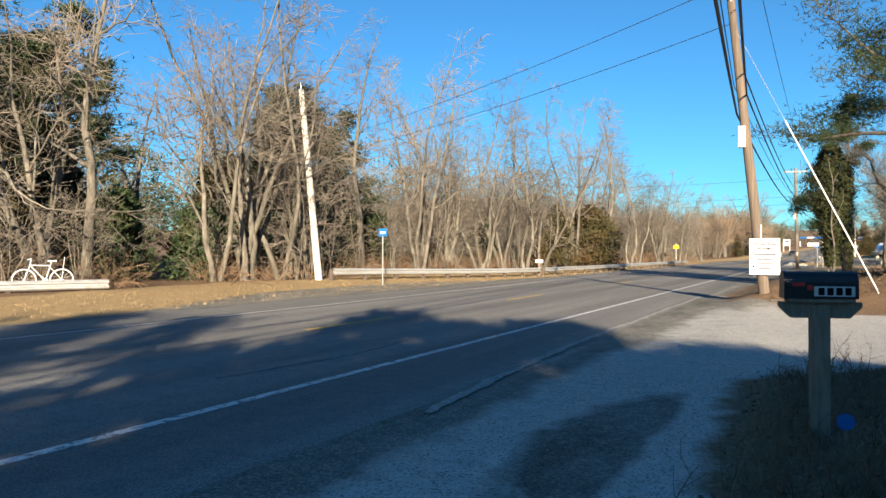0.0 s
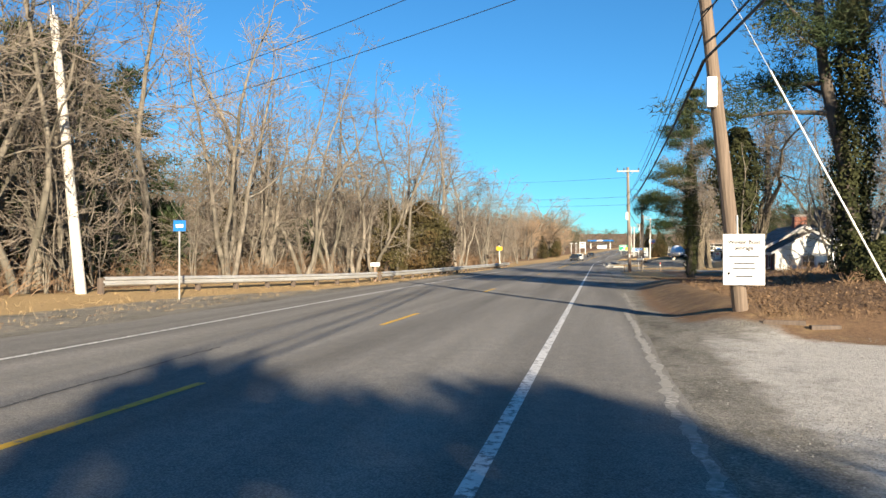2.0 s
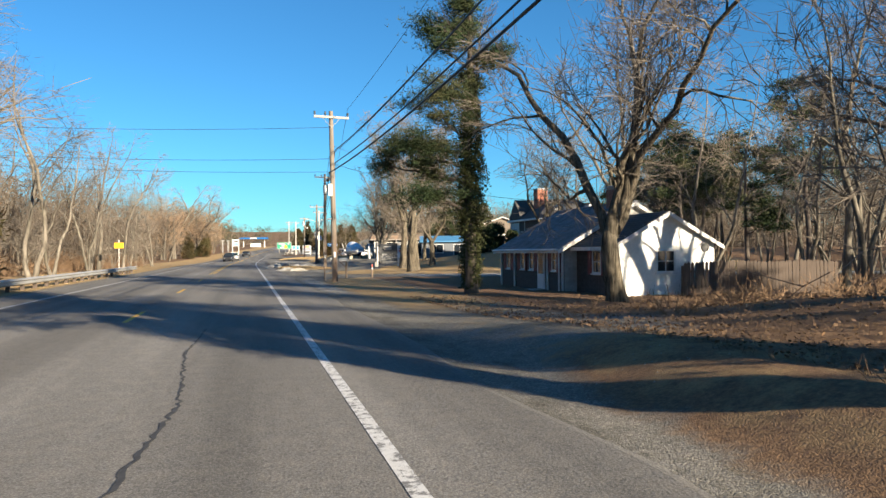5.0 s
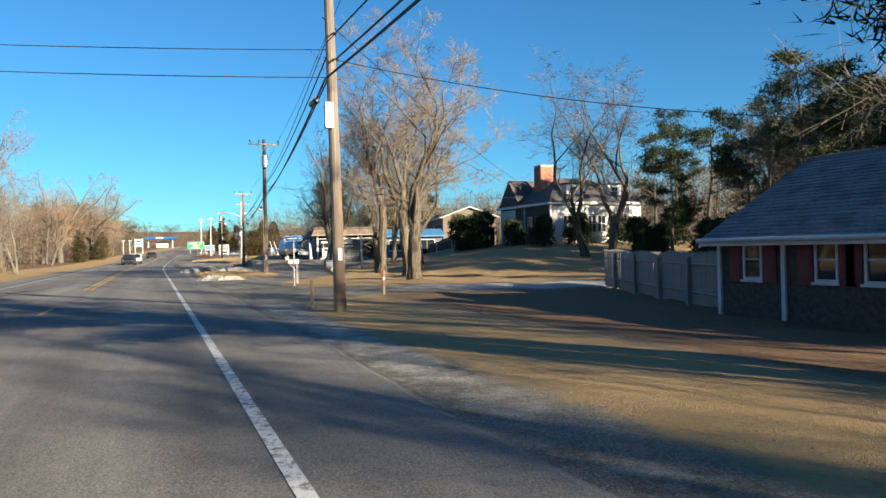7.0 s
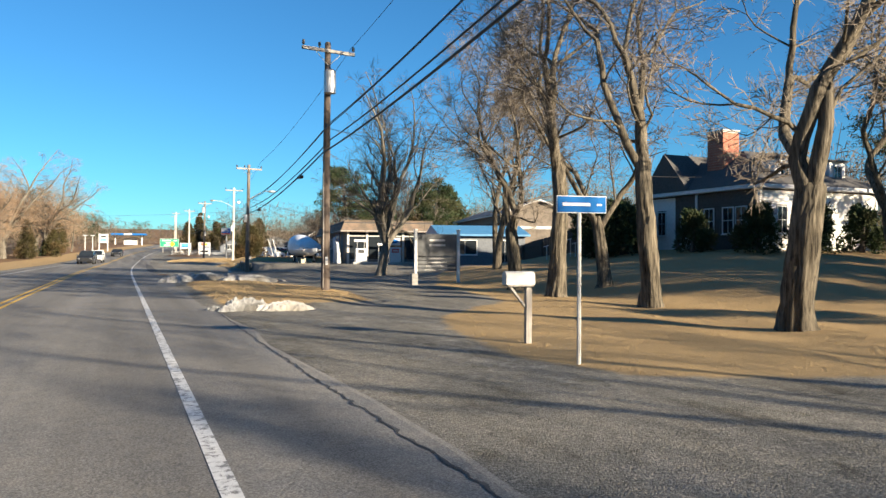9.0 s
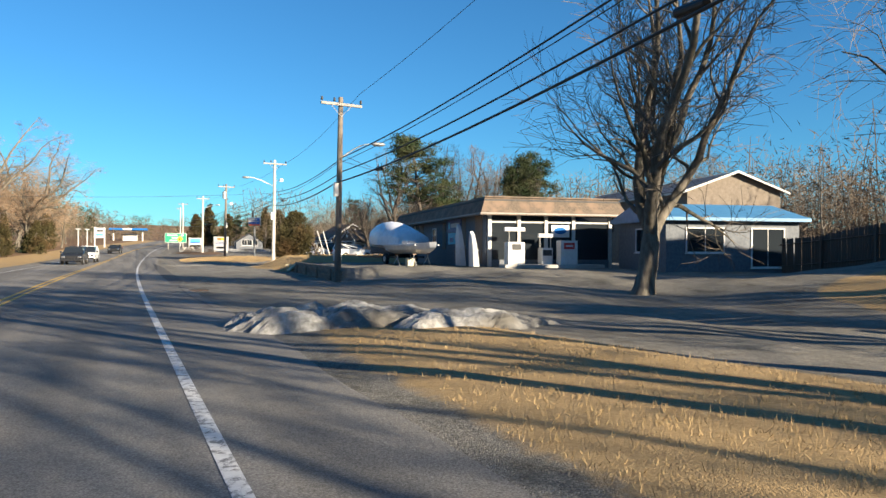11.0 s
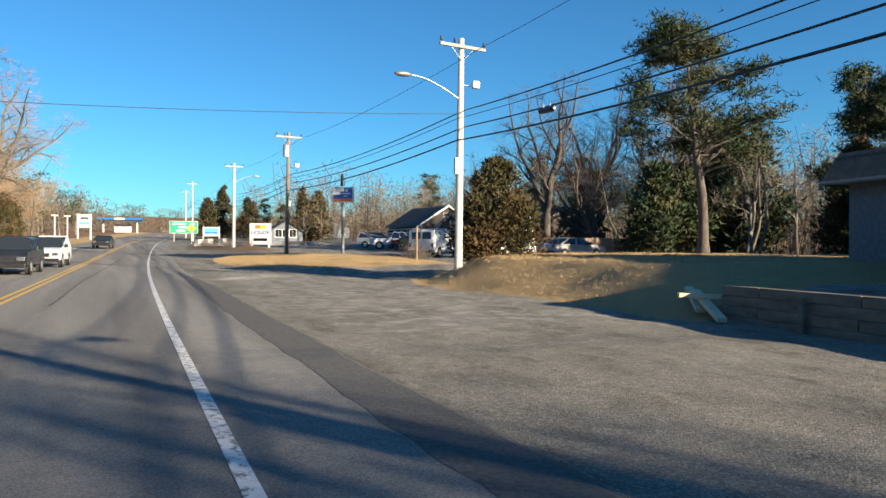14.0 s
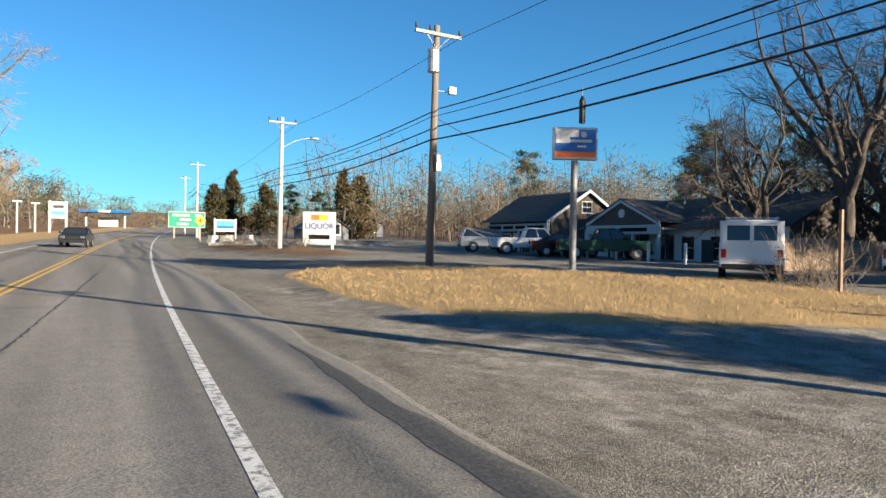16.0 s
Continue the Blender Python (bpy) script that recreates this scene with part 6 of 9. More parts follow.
# ---- white bicycle ----
bike = thing("white_bicycle", pose(-16.45, 14.8, hz(-16.45, 14.8) + 0.02, 0, 0, 58), "bicycle painted all white, propped behind the guard rail", "bicycle")
UP = Matrix.Rotation(radians(90), 4, "X")
for cx in (-0.52, 0.52):
    w = part("wheel", torus(bmesh.new(), (cx, 0, 0.34), 0.325, 0.022, UP), WHITE, bike)
    bm = bmesh.new()
    for k in range(14):
        a = 2 * math.pi * k / 14
        rod(bm, (cx, 0, 0.34), (cx + 0.31 * math.cos(a), 0, 0.34 + 0.31 * math.sin(a)), 0.003, n=3)
    rod(bm, (cx, -0.05, 0.34), (cx, 0.05, 0.34), 0.025, n=8)
    part("spokes", bm, WHITE, w)["kind"] = "stuff"
part("frame", rods(((0.06, 0, 0.30), (-0.36, 0, 0.80), 0.02), ((-0.36, 0, 0.80), (0.20, 0, 0.78), 0.018), ((0.20, 0, 0.78), (0.06, 0, 0.30), 0.018), ((0.06, 0, 0.30), (0.52, 0, 0.34), 0.013), ((0.52, 0, 0.34), (0.2, 0, 0.72), 0.012)), WHITE, bike)
part("fork", rods(((-0.36, 0, 0.80), (-0.52, 0, 0.34), 0.016), ((-0.36, 0, 0.80), (-0.33, 0, 0.98), 0.016)), WHITE, bike)
part("handlebar", rods(((-0.33, -0.24, 1.0), (-0.33, 0.24, 1.0), 0.014), ((-0.33, -0.24, 1.0), (-0.42, -0.26, 0.97), 0.014), ((-0.33, 0.24, 1.0), (-0.42, 0.26, 0.97), 0.014)), WHITE, bike)
part("saddle", boxes((0.12, 0.38, -0.06, 0.06, 0.90, 0.95), bev=0.02), WHITE, bike)
part("seat_post", rods(((0.2, 0, 0.78), (0.23, 0, 0.9), 0.014)), WHITE, bike)
part("crank", rods(((0.06, -0.06, 0.30), (0.06, 0.06, 0.30), 0.09), ((0.06, 0.08, 0.30), (0.14, 0.08, 0.16), 0.012), ((0.06, -0.08, 0.30), (-0.02, -0.08, 0.44), 0.012), n=12), WHITE, bike)
part("mudguard_stay", rods(((0.52, 0.03, 0.34), (0.60, 0.03, 1.05), 0.01)), WHITE, bike)


# ---- signs and mailboxes ----
def post_sign(name, x, y, top, plate_rows, label, category, post_mat, wide=0.03, turn=0, round_post=True):
    z = hz(x, y)
    t = thing(name, pose(x, y, z - 0.15, 0, 0, turn), label, category)
    part("post", rods(((0, 0.03, 0), (0, 0.03, top + 0.1), wide), n=8) if round_post else boxes((-wide, wide, 0, 2 * wide, 0, top + 0.1), bev=0.006), post_mat, t)
    for nm, x0, x1, z0, z1, m, y0 in plate_rows:
        part(nm, boxes((x0, x1, -0.006 - y0, 0.004 - y0, z0 + 0.15, z1 + 0.15)), m, t)
    return t


post_sign("street_sign", 5.04, 88.3, 2.3, (("blade", -0.34, 0.38, 2.04, 2.27, WHITE, 0.0), ("blade_face", -0.33, 0.37, 2.05, 2.26, SIGNBLUE, 0.008), ("text_bar", -0.26, 0.14, 2.135, 2.175, WHITE, 0.013), ("text_bar", 0.24, 0.31, 2.14, 2.165, WHITE, 0.013)), "blue street name sign on a thin white post", "street sign", OFFWHITE, turn=-10)
post_sign("trail_sign", -12.4, 28.4, 2.5, (("plate", -0.18, 0.2, 2.2, 2.55, SIGNBLUE, 0.0), ("text_bar", -0.1, 0.12, 2.32, 2.42, WHITE, 0.008)), "small blue sign on a steel post by the guard rail", "street sign", GALV, turn=25)
yel = thing("warning_sign", pose(-11.4, 99.5, hz(-11.4, 99.5) - 0.1), "yellow warning sign on a steel post", "street sign")
part("post", rods(((0, 0.03, 0), (0, 0.03, 2.9), 0.03)), GALV, yel)
part("plate", boxes((-0.36, 0.36, -0.012, 0, 2.2, 2.66), bev=0.003), SIGNYELLOW, yel)


def mailbox(name, x, y, turn, box_mat, post_mat, label, high=1.05, brace=True, post_w=0.05, lx=0.5, ahead=0.0):
    z = hz(x, y)
    t = thing(name, pose(x, y, z - 0.15, 0, 0, turn), label, "mailbox")
    high += 0.15
    part("post", boxes((-post_w, post_w, -post_w, post_w, 0, high - 0.02), bev=0.008), post_mat, t)
    b = bmesh.new()
    pts = [(0.09 * math.cos(a), 0.13 + 0.09 * math.sin(a)) for a in (math.pi * k / 10 for k in range(11))] + [(-0.09, 0), (0.09, 0)]
    prism(b, [(p[0], p[1] + high + 0.03) for p in pts], -lx / 2 - ahead, lx / 2 - ahead, "x")
    bmesh.ops.bevel(b, geom=[e for e in b.edges if e.calc_face_angle(0) > 1.2], offset=0.006, segments=1, affect="EDGES")
    part("box", b, box_mat, t)
    d = bmesh.new()
    prism(d, [(p[0] * 1.04, p[1] * 1.03 + high + 0.028) for p in pts], -lx / 2 - ahead - 0.015, -lx / 2 - ahead + 0.01, "x")
    part("door", d, box_mat, t)
    part("platform", boxes((-lx / 2 - ahead + 0.02, lx / 2 - ahead - 0.02, -0.085, 0.085, high, high + 0.028), bev=0.004), post_mat, t)
    if brace:
        part("brace", rods(((-0.02, 0, high - 0.38), (-lx / 2 - ahead + 0.08, 0, high), 0.028), n=6), post_mat, t)
    part("flag", boxes((0.02, 0.035, 0.092, 0.1, high + 0.1, high + 0.2), (0.02, 0.09, 0.092, 0.1, high + 0.18, high + 0.22)), RED, t, "small red flag")
    return t, high


first_box, hb = mailbox("mailbox", 5.18, 6.68, 14, BLACK, WOODBROWN, "black mailbox with a pale number plate on a brown post", 1.08, False, post_w=0.068, lx=0.54)
part("number_plate", boxes((-0.06, 0.24, -0.098, -0.091, hb + 0.05, hb + 0.13)), OFFWHITE, first_box, "pale plate")
for k in range(4):
    part("number_bar", boxes((-0.03 + 0.066 * k, 0.015 + 0.066 * k, -0.101, -0.098, hb + 0.06, hb + 0.12)), INK, first_box)
part("red_mark", boxes((-0.22, -0.13, -0.096, -0.091, hb + 0.13, hb + 0.16), (-0.11, -0.07, -0.096, -0.091, hb + 0.1, hb + 0.14)), RED, first_box, "small red marks")
b = bmesh.new()
prism(b, [(-0.31, hb + 0.0), (0.31, hb + 0.0), (0.31, hb - 0.04), (0.22, hb - 0.13), (-0.22, hb - 0.13), (-0.31, hb - 0.04)], -0.035, 0.035, "y")
part("cross_board", b, WOODBROWN, first_box)
m2, _ = mailbox("mailbox", 4.86, 78.85, 8, DULLBOX, WOODMID, "grey metal mailbox on a braced wooden post", 1.0, True, lx=0.54, ahead=0.2)
m3, _ = mailbox("mailbox", 5.6, 90.65, -6, OFFWHITE, WOODGREY, "pale mailbox on a weathered braced post", 0.95, True, ahead=0.16)
t = thing("marker_post", pose(6.55, 79.35, hz(6.55, 79.35) - 0.1), "grey wooden marker post with a small red reflector", "marker post")
part("post", boxes((-0.05, 0.05, -0.04, 0.04, 0, 0.95), bev=0.01), WOODMID, t)
part("reflector", boxes((-0.035, 0.035, -0.06, -0.05, 0.78, 0.9)), RED, t)
part("plate", boxes((-0.035, 0.035, -0.06, -0.05, 0.6, 0.7)), WHITE, t)
t = thing("reflector_stake", pose(5.35, 6.05, hz(5.3, 6) - 0.1), "blue round reflector on a thin wooden stake", "reflector")
part("stake", boxes((-0.014, 0.014, -0.01, 0.01, 0, 0.32)), WOODBROWN, t)
part("disc", rods(((0, -0.014, 0.34), (0, -0.004, 0.34), 0.06), n=20), SIGNBLUE, t, "blue reflector disc")
t = thing("low_stake", pose(3.1, 74.6, hz(3.1, 74.6) - 0.1), "short wooden stake in the grass", "stake")
part("stake", boxes((-0.04, 0.04, -0.03, 0.03, 0, 0.85), bev=0.008), WOODBROWN, t)

# sign board of the estate office
SLATE = mat("grey_sign_board", (0.055, 0.058, 0.06), (0.085, 0.088, 0.09), 5, 0.6, bump=0.05)
ks = thing("sign_board", pose(14.1, 114.45, hz(14.1, 114.45) - 0.15, 0, 0, -5), "slate-grey sign board hung between two white posts", "sign")
for sx in (-1.14, 1.14):
    part("post", boxes((sx - 0.07, sx + 0.07, -0.07, 0.07, 0, 2.8), bev=0.01), WHITE, ks)
    part("finial", boxes((sx - 0.09, sx + 0.09, -0.09, 0.09, 2.8, 2.86), bev=0.015), WHITE, ks)
part("panel", boxes((-1.05, 1.05, -0.03, 0.03, 1.5, 2.62), bev=0.008), SLATE, ks)
for k in range(4):
    part("slat", boxes((-1.05, 1.05, -0.025, 0.025, 0.72 + 0.19 * k, 0.88 + 0.19 * k), bev=0.006), SLATE, ks)
    part("text_bar", boxes((-0.7 + 0.1 * k, 0.6 - 0.05 * k, -0.031, -0.026, 0.79 + 0.19 * k, 0.81 + 0.19 * k)), OFFWHITE, ks)
for z, w in ((2.3, 0.62), (2.05, 0.66)):
    part("text_bar", boxes((-w / 2 - 0.1, w / 2 + 0.1, -0.036, -0.031, z - 0.05, z + 0.05)), OFFWHITE, ks)
part("bracket", boxes((1.07, 1.3, -0.015, 0.015, 2.4, 2.46)), WHITE, ks)
t = thing("stone_bin", pose(12.7, 114.1, hz(12.7, 114) - 0.05), "small grey box beside the sign post", "box")
part("box", boxes((-0.16, 0.16, -0.16, 0.16, 0, 0.62), bev=0.03), STONE, t)


# ---- ploughed snow ----
def snow_heap(x, y, sx, sy, h, seed, turn, label, lumps=9, cover=None):
    """A slumped bank of old snow with frozen lumps along one end, all one sheet over the ground."""
    r = random.Random(seed)
    blobs = [(r.uniform(-1, 0.35), r.uniform(-0.6, 0.5), r.uniform(0.12, 0.3), r.uniform(0.25, 0.5)) for _ in range(lumps)]
    n = 56
    ct, st = math.cos(radians(turn)), math.sin(radians(turn))
    v, f = [], []
    for j in range(n + 1):
        for i in range(n + 1):
            u, w = -1.25 + 2.5 * i / n, -1.25 + 2.5 * j / n
            d = math.hypot(u, w) * (1 + 0.3 * noise.noise((u * 1.7 + seed, w * 1.7, 0)) + 0.12 * noise.noise((u * 6, w * 6, seed)))
            z = h * 0.72 * max(0.0, 1 - d * d) ** 0.7
            for bu, bw, br, bh in blobs:
                e = ((u - bu) ** 2 + ((w - bw) * sy / sx) ** 2) / (br * br)
                if e < 1:
                    z = max(z, h * bh * (1 - e) ** 0.4 + z * 0.45)
            z += (0.16 * h * noise.noise((u * 4, w * 4, seed * 3.1)) + 0.1 * h * noise.noise((u * 11, w * 11, 2))) * min(1, z / (0.2 * h))
            z *= min(1.0, (1.25 - max(abs(u), abs(w))) / 0.35) ** 0.6
            px, py = u * sx, w * sy
            v.append((px, py, z - 0.03 + hz(x + px * ct - py * st, y + px * st + py * ct) - hz(x, y)))
    for j in range(n):
        for i in range(n):
            a = j * (n + 1) + i
            f.append((a, a + 1, a + n + 2, a + n + 1))
    ob = link("snowbank", v, f, cover or SNOWM)
    ob.matrix_world = pose(x, y, hz(x, y) + 0.005, 0, 0, turn)
    return tagged(ob, label, "snow", "snow heaps")


snow_heap(3.35, 99.45, 0.78, 0.45, 0.34, 1, -6, "smooth slumped heap of ploughed snow at the grass island's tip", 2, SNOWCLEAN)
snow_heap(2.4, 99.75, 0.75, 0.4, 0.42, 2, 12, "dirty heap of frozen snow lumps beside the road", 14)
snow_heap(1.6, 99.8, 0.24, 0.18, 0.2, 8, 50, "small grey lump of ploughed snow beside the road", 3)
snow_heap(3.6, 119.8, 2.3, 0.6, 0.62, 3, -10, "low dirty snow heap across the island's end")
snow_heap(5.7, 119.0, 1.6, 0.5, 0.45, 4, 6, "low dirty snow heap across the island's end")
snow_heap(2.2, 121.2, 1.0, 0.55, 0.45, 5, 10, "low dirty snow heap across the island's end")
snow_heap(13.5, 240, 4.5, 0.8, 0.6, 6, -25, "long white snow bank at the lot's edge")
snow_heap(19, 236, 4.5, 0.9, 0.7, 7, -20, "long white snow bank at the lot's edge")

# ---- buildings ----
def siding(parent, axis, plane, a, b, z0, z1, material, out, holes=(), course=0.14, top=None, name="clapboard"):
    """Lapped boards on a wall in the plane x = plane or y = plane, facing out (+1 or -1), left open at the holes (a, b, z0, z1)."""
    z = z0
    while z < z1 - 0.01:
        h = min(course, z1 - z)
        la, lb = (a, b) if top is None else top(z + h * 0.5)
        spans = [(la, lb)]
        for ha, hb_, hz0, hz1 in holes:
            if hz0 < z + h * 0.6 and hz1 > z + h * 0.4:
                nxt = []
                for s, e in spans:
                    if hb_ <= s or ha >= e:
                        nxt.append((s, e))
                    else:
                        nxt += [(s, ha)] if ha > s else []
                        nxt += [(hb_, e)] if hb_ < e else []
                spans = nxt
        for s, e in spans:
            if e - s < 0.03:
                continue
            p0, p1, p2 = plane, plane + out * 0.028, plane + out * 0.008
            if axis == "x":
                v = [(p0, s, z), (p1, s, z), (p2, s, z + h), (p0, s, z + h), (p0, e, z), (p1, e, z), (p2, e, z + h), (p0, e, z + h)]
            else:
                v = [(s, p0, z), (s, p1, z), (s, p2, z + h), (s, p0, z + h), (e, p0, z), (e, p1, z), (e, p2, z + h), (e, p0, z + h)]
            link(name, v, [(0, 1, 2, 3), (7, 6, 5, 4), (1, 5, 6, 2), (0, 4, 5, 1), (3, 2, 6, 7)], material, parent)
        z += h


def slope(parent, eave, ridge, a, b, axis, material, course=0.2, name="shingle_course", thick=0.03):
    """Overlapping courses from the eave (u, z) up to the ridge (u, z), drawn out along the other axis from a to b."""
    e, r = Vector((eave[0], eave[1])), Vector((ridge[0], ridge[1]))
    n = max(2, int((r - e).length / course))
    nrm = Vector((-(r - e).y, (r - e).x)).normalized()
    if nrm.y < 0:
        nrm = -nrm
    for k in range(n):
        p, q = e.lerp(r, k / n), e.lerp(r, min(1.0, (k + 1.25) / n))
        pts = [p + nrm * thick * 1.2, q + nrm * thick * 0.3, q, p]
        bm = bmesh.new()
        prism(bm, [(c.x, c.y) for c in pts], a, b, axis)
        part(name, bm, material, parent)


def window(parent, axis, plane, out, a, b, z0, z1, frame_mat, cols=2, rows=2, deep=0.05, pane=None):
    """A framed window with muntins and a dark pane, set on a wall."""
    w = 0.06

    def bx(s0, s1, d0, d1, h0, h1):
        lo, hi = sorted((plane + out * d0, plane + out * d1))
        return (lo, hi, s0, s1, h0, h1) if axis == "x" else (s0, s1, lo, hi, h0, h1)
    f = part("window", boxes(bx(a, b, 0.0, deep, z0, z0 + w), bx(a, b, 0.0, deep, z1 - w, z1), bx(a, a + w, 0.0, deep, z0 + w, z1 - w), bx(b - w, b, 0.0, deep, z0 + w, z1 - w)), frame_mat, parent)
    part("pane", boxes(bx(a + w, b - w, -0.01, 0.012, z0 + w, z1 - w)), pane or DARKGLASS, f)
    for k in range(1, cols):
        s = a + (b - a) * k / cols
        part("muntin", boxes(bx(s - 0.012, s + 0.012, 0.012, 0.03, z0 + w, z1 - w)), frame_mat, f)
    for k in range(1, rows):
        h = z0 + (z1 - z0) * k / rows
        part("muntin", boxes(bx(a + w, b - w, 0.0125, 0.032, h - 0.014, h + 0.014)), frame_mat, f)
    part("sill", boxes(bx(a - 0.04, b + 0.04, 0, deep + 0.05, z0 - 0.05, z0)), frame_mat, f)
    return f


def brick_stack(parent, x0, x1, y0, y1, z0, z1, far=False):
    part("core", boxes((x0 + 0.03, x1 - 0.03, y0 + 0.03, y1 - 0.03, z0, z1)), MORTAR, parent)
    bl, bh = (0.21, 0.075) if not far else (0.42, 0.15)
    shared = {}

    def brick(l, d):
        key = (round(l, 3), round(d, 3))
        if key not in shared:
            me = bpy.data.meshes.new("brick")
            bm = boxes((-l / 2, l / 2, -d / 2, d / 2, -bh / 2 + 0.008, bh / 2 - 0.008))
            bm.to_mesh(me)
            bm.free()
            me.materials.append(BRICKM)
            shared[key] = me
        return shared[key]
    k = 0
    z = z0
    while z + bh <= z1 + 0.001:
        for side in range(4):
            length = (x1 - x0) if side in (0, 2) else (y1 - y0) - 0.2
            n = max(2, round(length / bl))
            step_l = length / n
            for i in range(n):
                c = -length / 2 + step_l * (i + 0.5)
                o = new("brick", brick(step_l - 0.012, 0.1))
                o.parent = parent
                mx, my = (x0 + x1) / 2, (y0 + y1) / 2
                if side == 0:
                    o.location = (mx + c, y0 + 0.05, z + bh / 2)
                elif side == 2:
                    o.location = (mx + c, y1 - 0.05, z + bh / 2)
                else:
                    o.location = ((x0 + 0.05) if side == 1 else (x1 - 0.05), my + c, z + bh / 2)
                    o.rotation_euler = (0, 0, math.pi / 2)
        z += bh
        k += 1
    part("cap", boxes((x0 - 0.05, x1 + 0.05, y0 - 0.05, y1 + 0.05, z1, z1 + 0.08), bev=0.01), CONCRETE, parent)


# ---- cottage ----
cot = thing("cottage", pose(11.35, 60.8, -0.2), "small grey shingled cottage with maroon shutters and a low roof", "house")
D, Ln, EV, RX, RZ = 6.2, 7.5, 1.95, 3.1, 3.75
bm = bmesh.new()
prism(bm, [(0.0, 0), (D, 0), (D, EV), (RX, RZ - 0.1), (0.0, EV)], 0.0, Ln, "y")
part("wall", bm, SHINGLEW, cot)
front_holes = [(0.7, 1.2, 0.9, 1.8), (1.95, 2.8, 0.08, 1.88), (3.2, 3.75, 0.9, 1.8), (4.3, 4.85, 0.9, 1.8), (6.2, 6.75, 0.9, 1.8)]
siding(cot, "x", -0.001, 0.08, Ln - 0.08, 0.0, EV - 0.08, SHINGLED, -1, front_holes, 0.13)
rake = lambda z: (0.0 + max(0, (z - EV)) / (RZ - EV) * RX, D - max(0, (z - EV)) / (RZ - EV) * (D - RX))
# paler shingle on the near gable: the sunlight is put into its colour
siding(cot, "y", -0.001, 0, D, 0, RZ - 0.2, SUNLITSHINGLE, -1, (), 0.13, rake)
siding(cot, "y", Ln + 0.001, 0, D, 0, RZ - 0.2, SHINGLEW, 1, (), 0.13, rake)
slope(cot, (-0.35, EV - 0.16), (RX, RZ), -0.25, Ln + 0.25, "y", ROOFGREY, 0.17)
slope(cot, (D + 0.3, EV - 0.14), (RX, RZ), -0.25, Ln + 0.25, "y", ROOFGREY, 0.17)
part("ridge_cap", boxes((RX - 0.1, RX + 0.1, -0.26, Ln + 0.26, RZ - 0.02, RZ + 0.05), bev=0.02), ROOFGREY, cot)
for yy in (-0.28, Ln + 0.24):
    for (ax, az), (bx, bz) in (((-0.38, EV - 0.2), (RX, RZ - 0.02)), ((D + 0.33, EV - 0.18), (RX, RZ - 0.02))):
        bm = bmesh.new()
        prism(bm, [(ax, az - 0.14), (ax, az + 0.02), (bx, bz), (bx, bz - 0.16)], yy, yy + 0.04, "y")
        part("rake_board", bm, WHITE, cot, "white rake board")
part("fascia", boxes((-0.4, -0.36, -0.25, Ln + 0.25, EV - 0.3, EV - 0.16)), WHITE, cot)
part("gutter", rods(((-0.44, -0.25, EV - 0.17), (-0.44, Ln + 0.25, EV - 0.17), 0.05), n=8), WHITE, cot)
part("downpipe", rods(((-0.3, -0.12, 0.0), (-0.3, -0.12, EV - 0.22), 0.035), n=8), WHITE, cot)
for yy in (0.05, 1.6, 5.6, Ln - 0.05):
    part("porch_post", boxes((-0.09, -0.03, yy - 0.05, yy + 0.05, 0, EV - 0.1)), WHITE, cot)
for a, b in ((0.7, 1.2), (3.2, 3.75), (4.3, 4.85), (6.2, 6.75)):
    window(cot, "x", -0.001, -1, a, b, 0.9, 1.8, WHITE, 1, 2)
    for s0, s1 in ((a - 0.4, a - 0.03), (b + 0.03, b + 0.4)):
        sh = part("shutter", boxes((-0.06, -0.03, s0, s1, 0.85, 1.84), bev=0.006), SHUTTER, cot)
        for k in range(9):
            part("louvre", boxes((-0.072, -0.062, s0 + 0.04, s1 - 0.04, 0.92 + 0.1 * k, 0.985 + 0.1 * k)), SHUTTER, sh)
dr = part("door", boxes((-0.05, -0.01, 1.97, 2.78, 0.08, 1.86), bev=0.006), WHITE, cot, "white door with a tall glass light")
part("door_glass", boxes((-0.06, -0.051, 2.1, 2.65, 0.75, 1.75)), DARKGLASS, dr)
part("handle", rods(((-0.09, 2.68, 0.95), (-0.09, 2.68, 1.05), 0.012)), CHROME, dr)
part("doorstep", boxes((-0.6, -0.06, 1.9, 2.85, -0.02, 0.09), bev=0.01), CONCRETE, cot)
# lower wing with a white sunlit gable
WX0, WXP, WX1, WY, WE, WP = 0.55, 2.55, 4.55, -3.4, 2.0, 3.12
bm = bmesh.new()
prism(bm, [(WX0, 0), (WX1, 0), (WX1, WE), (WXP, WP - 0.06), (WX0, WE)], WY, 0.0, "y")
part("wing_wall", bm, CLAPWHITE, cot)
siding(cot, "y", WY - 0.001, WX0, WX1, 0, WP - 0.12, CLAPWHITE, -1, [(2.1, 2.9, 0.9, 1.75)], 0.14, lambda z: (WX0 + max(0, z - WE) / (WP - WE) * (WXP - WX0), WX1 - max(0, z - WE) / (WP - WE) * (WX1 - WXP)))
# road wall in dark shingle, its shade put into the colour
siding(cot, "x", WX0 - 0.001, WY + 0.09, -0.03, 0, WE - 0.05, SHINGLED, -1, [(-2.2, -1.45, 0.85, 1.75)], 0.14)
slope(cot, (WX0 - 0.25, WE - 0.12), (WXP, WP + 0.04), WY - 0.2, -0.02, "y", ROOFDARK, 0.17)
slope(cot, (WX1 + 0.25, WE - 0.12), (WXP, WP + 0.04), WY - 0.2, -0.02, "y", ROOFDARK, 0.17)
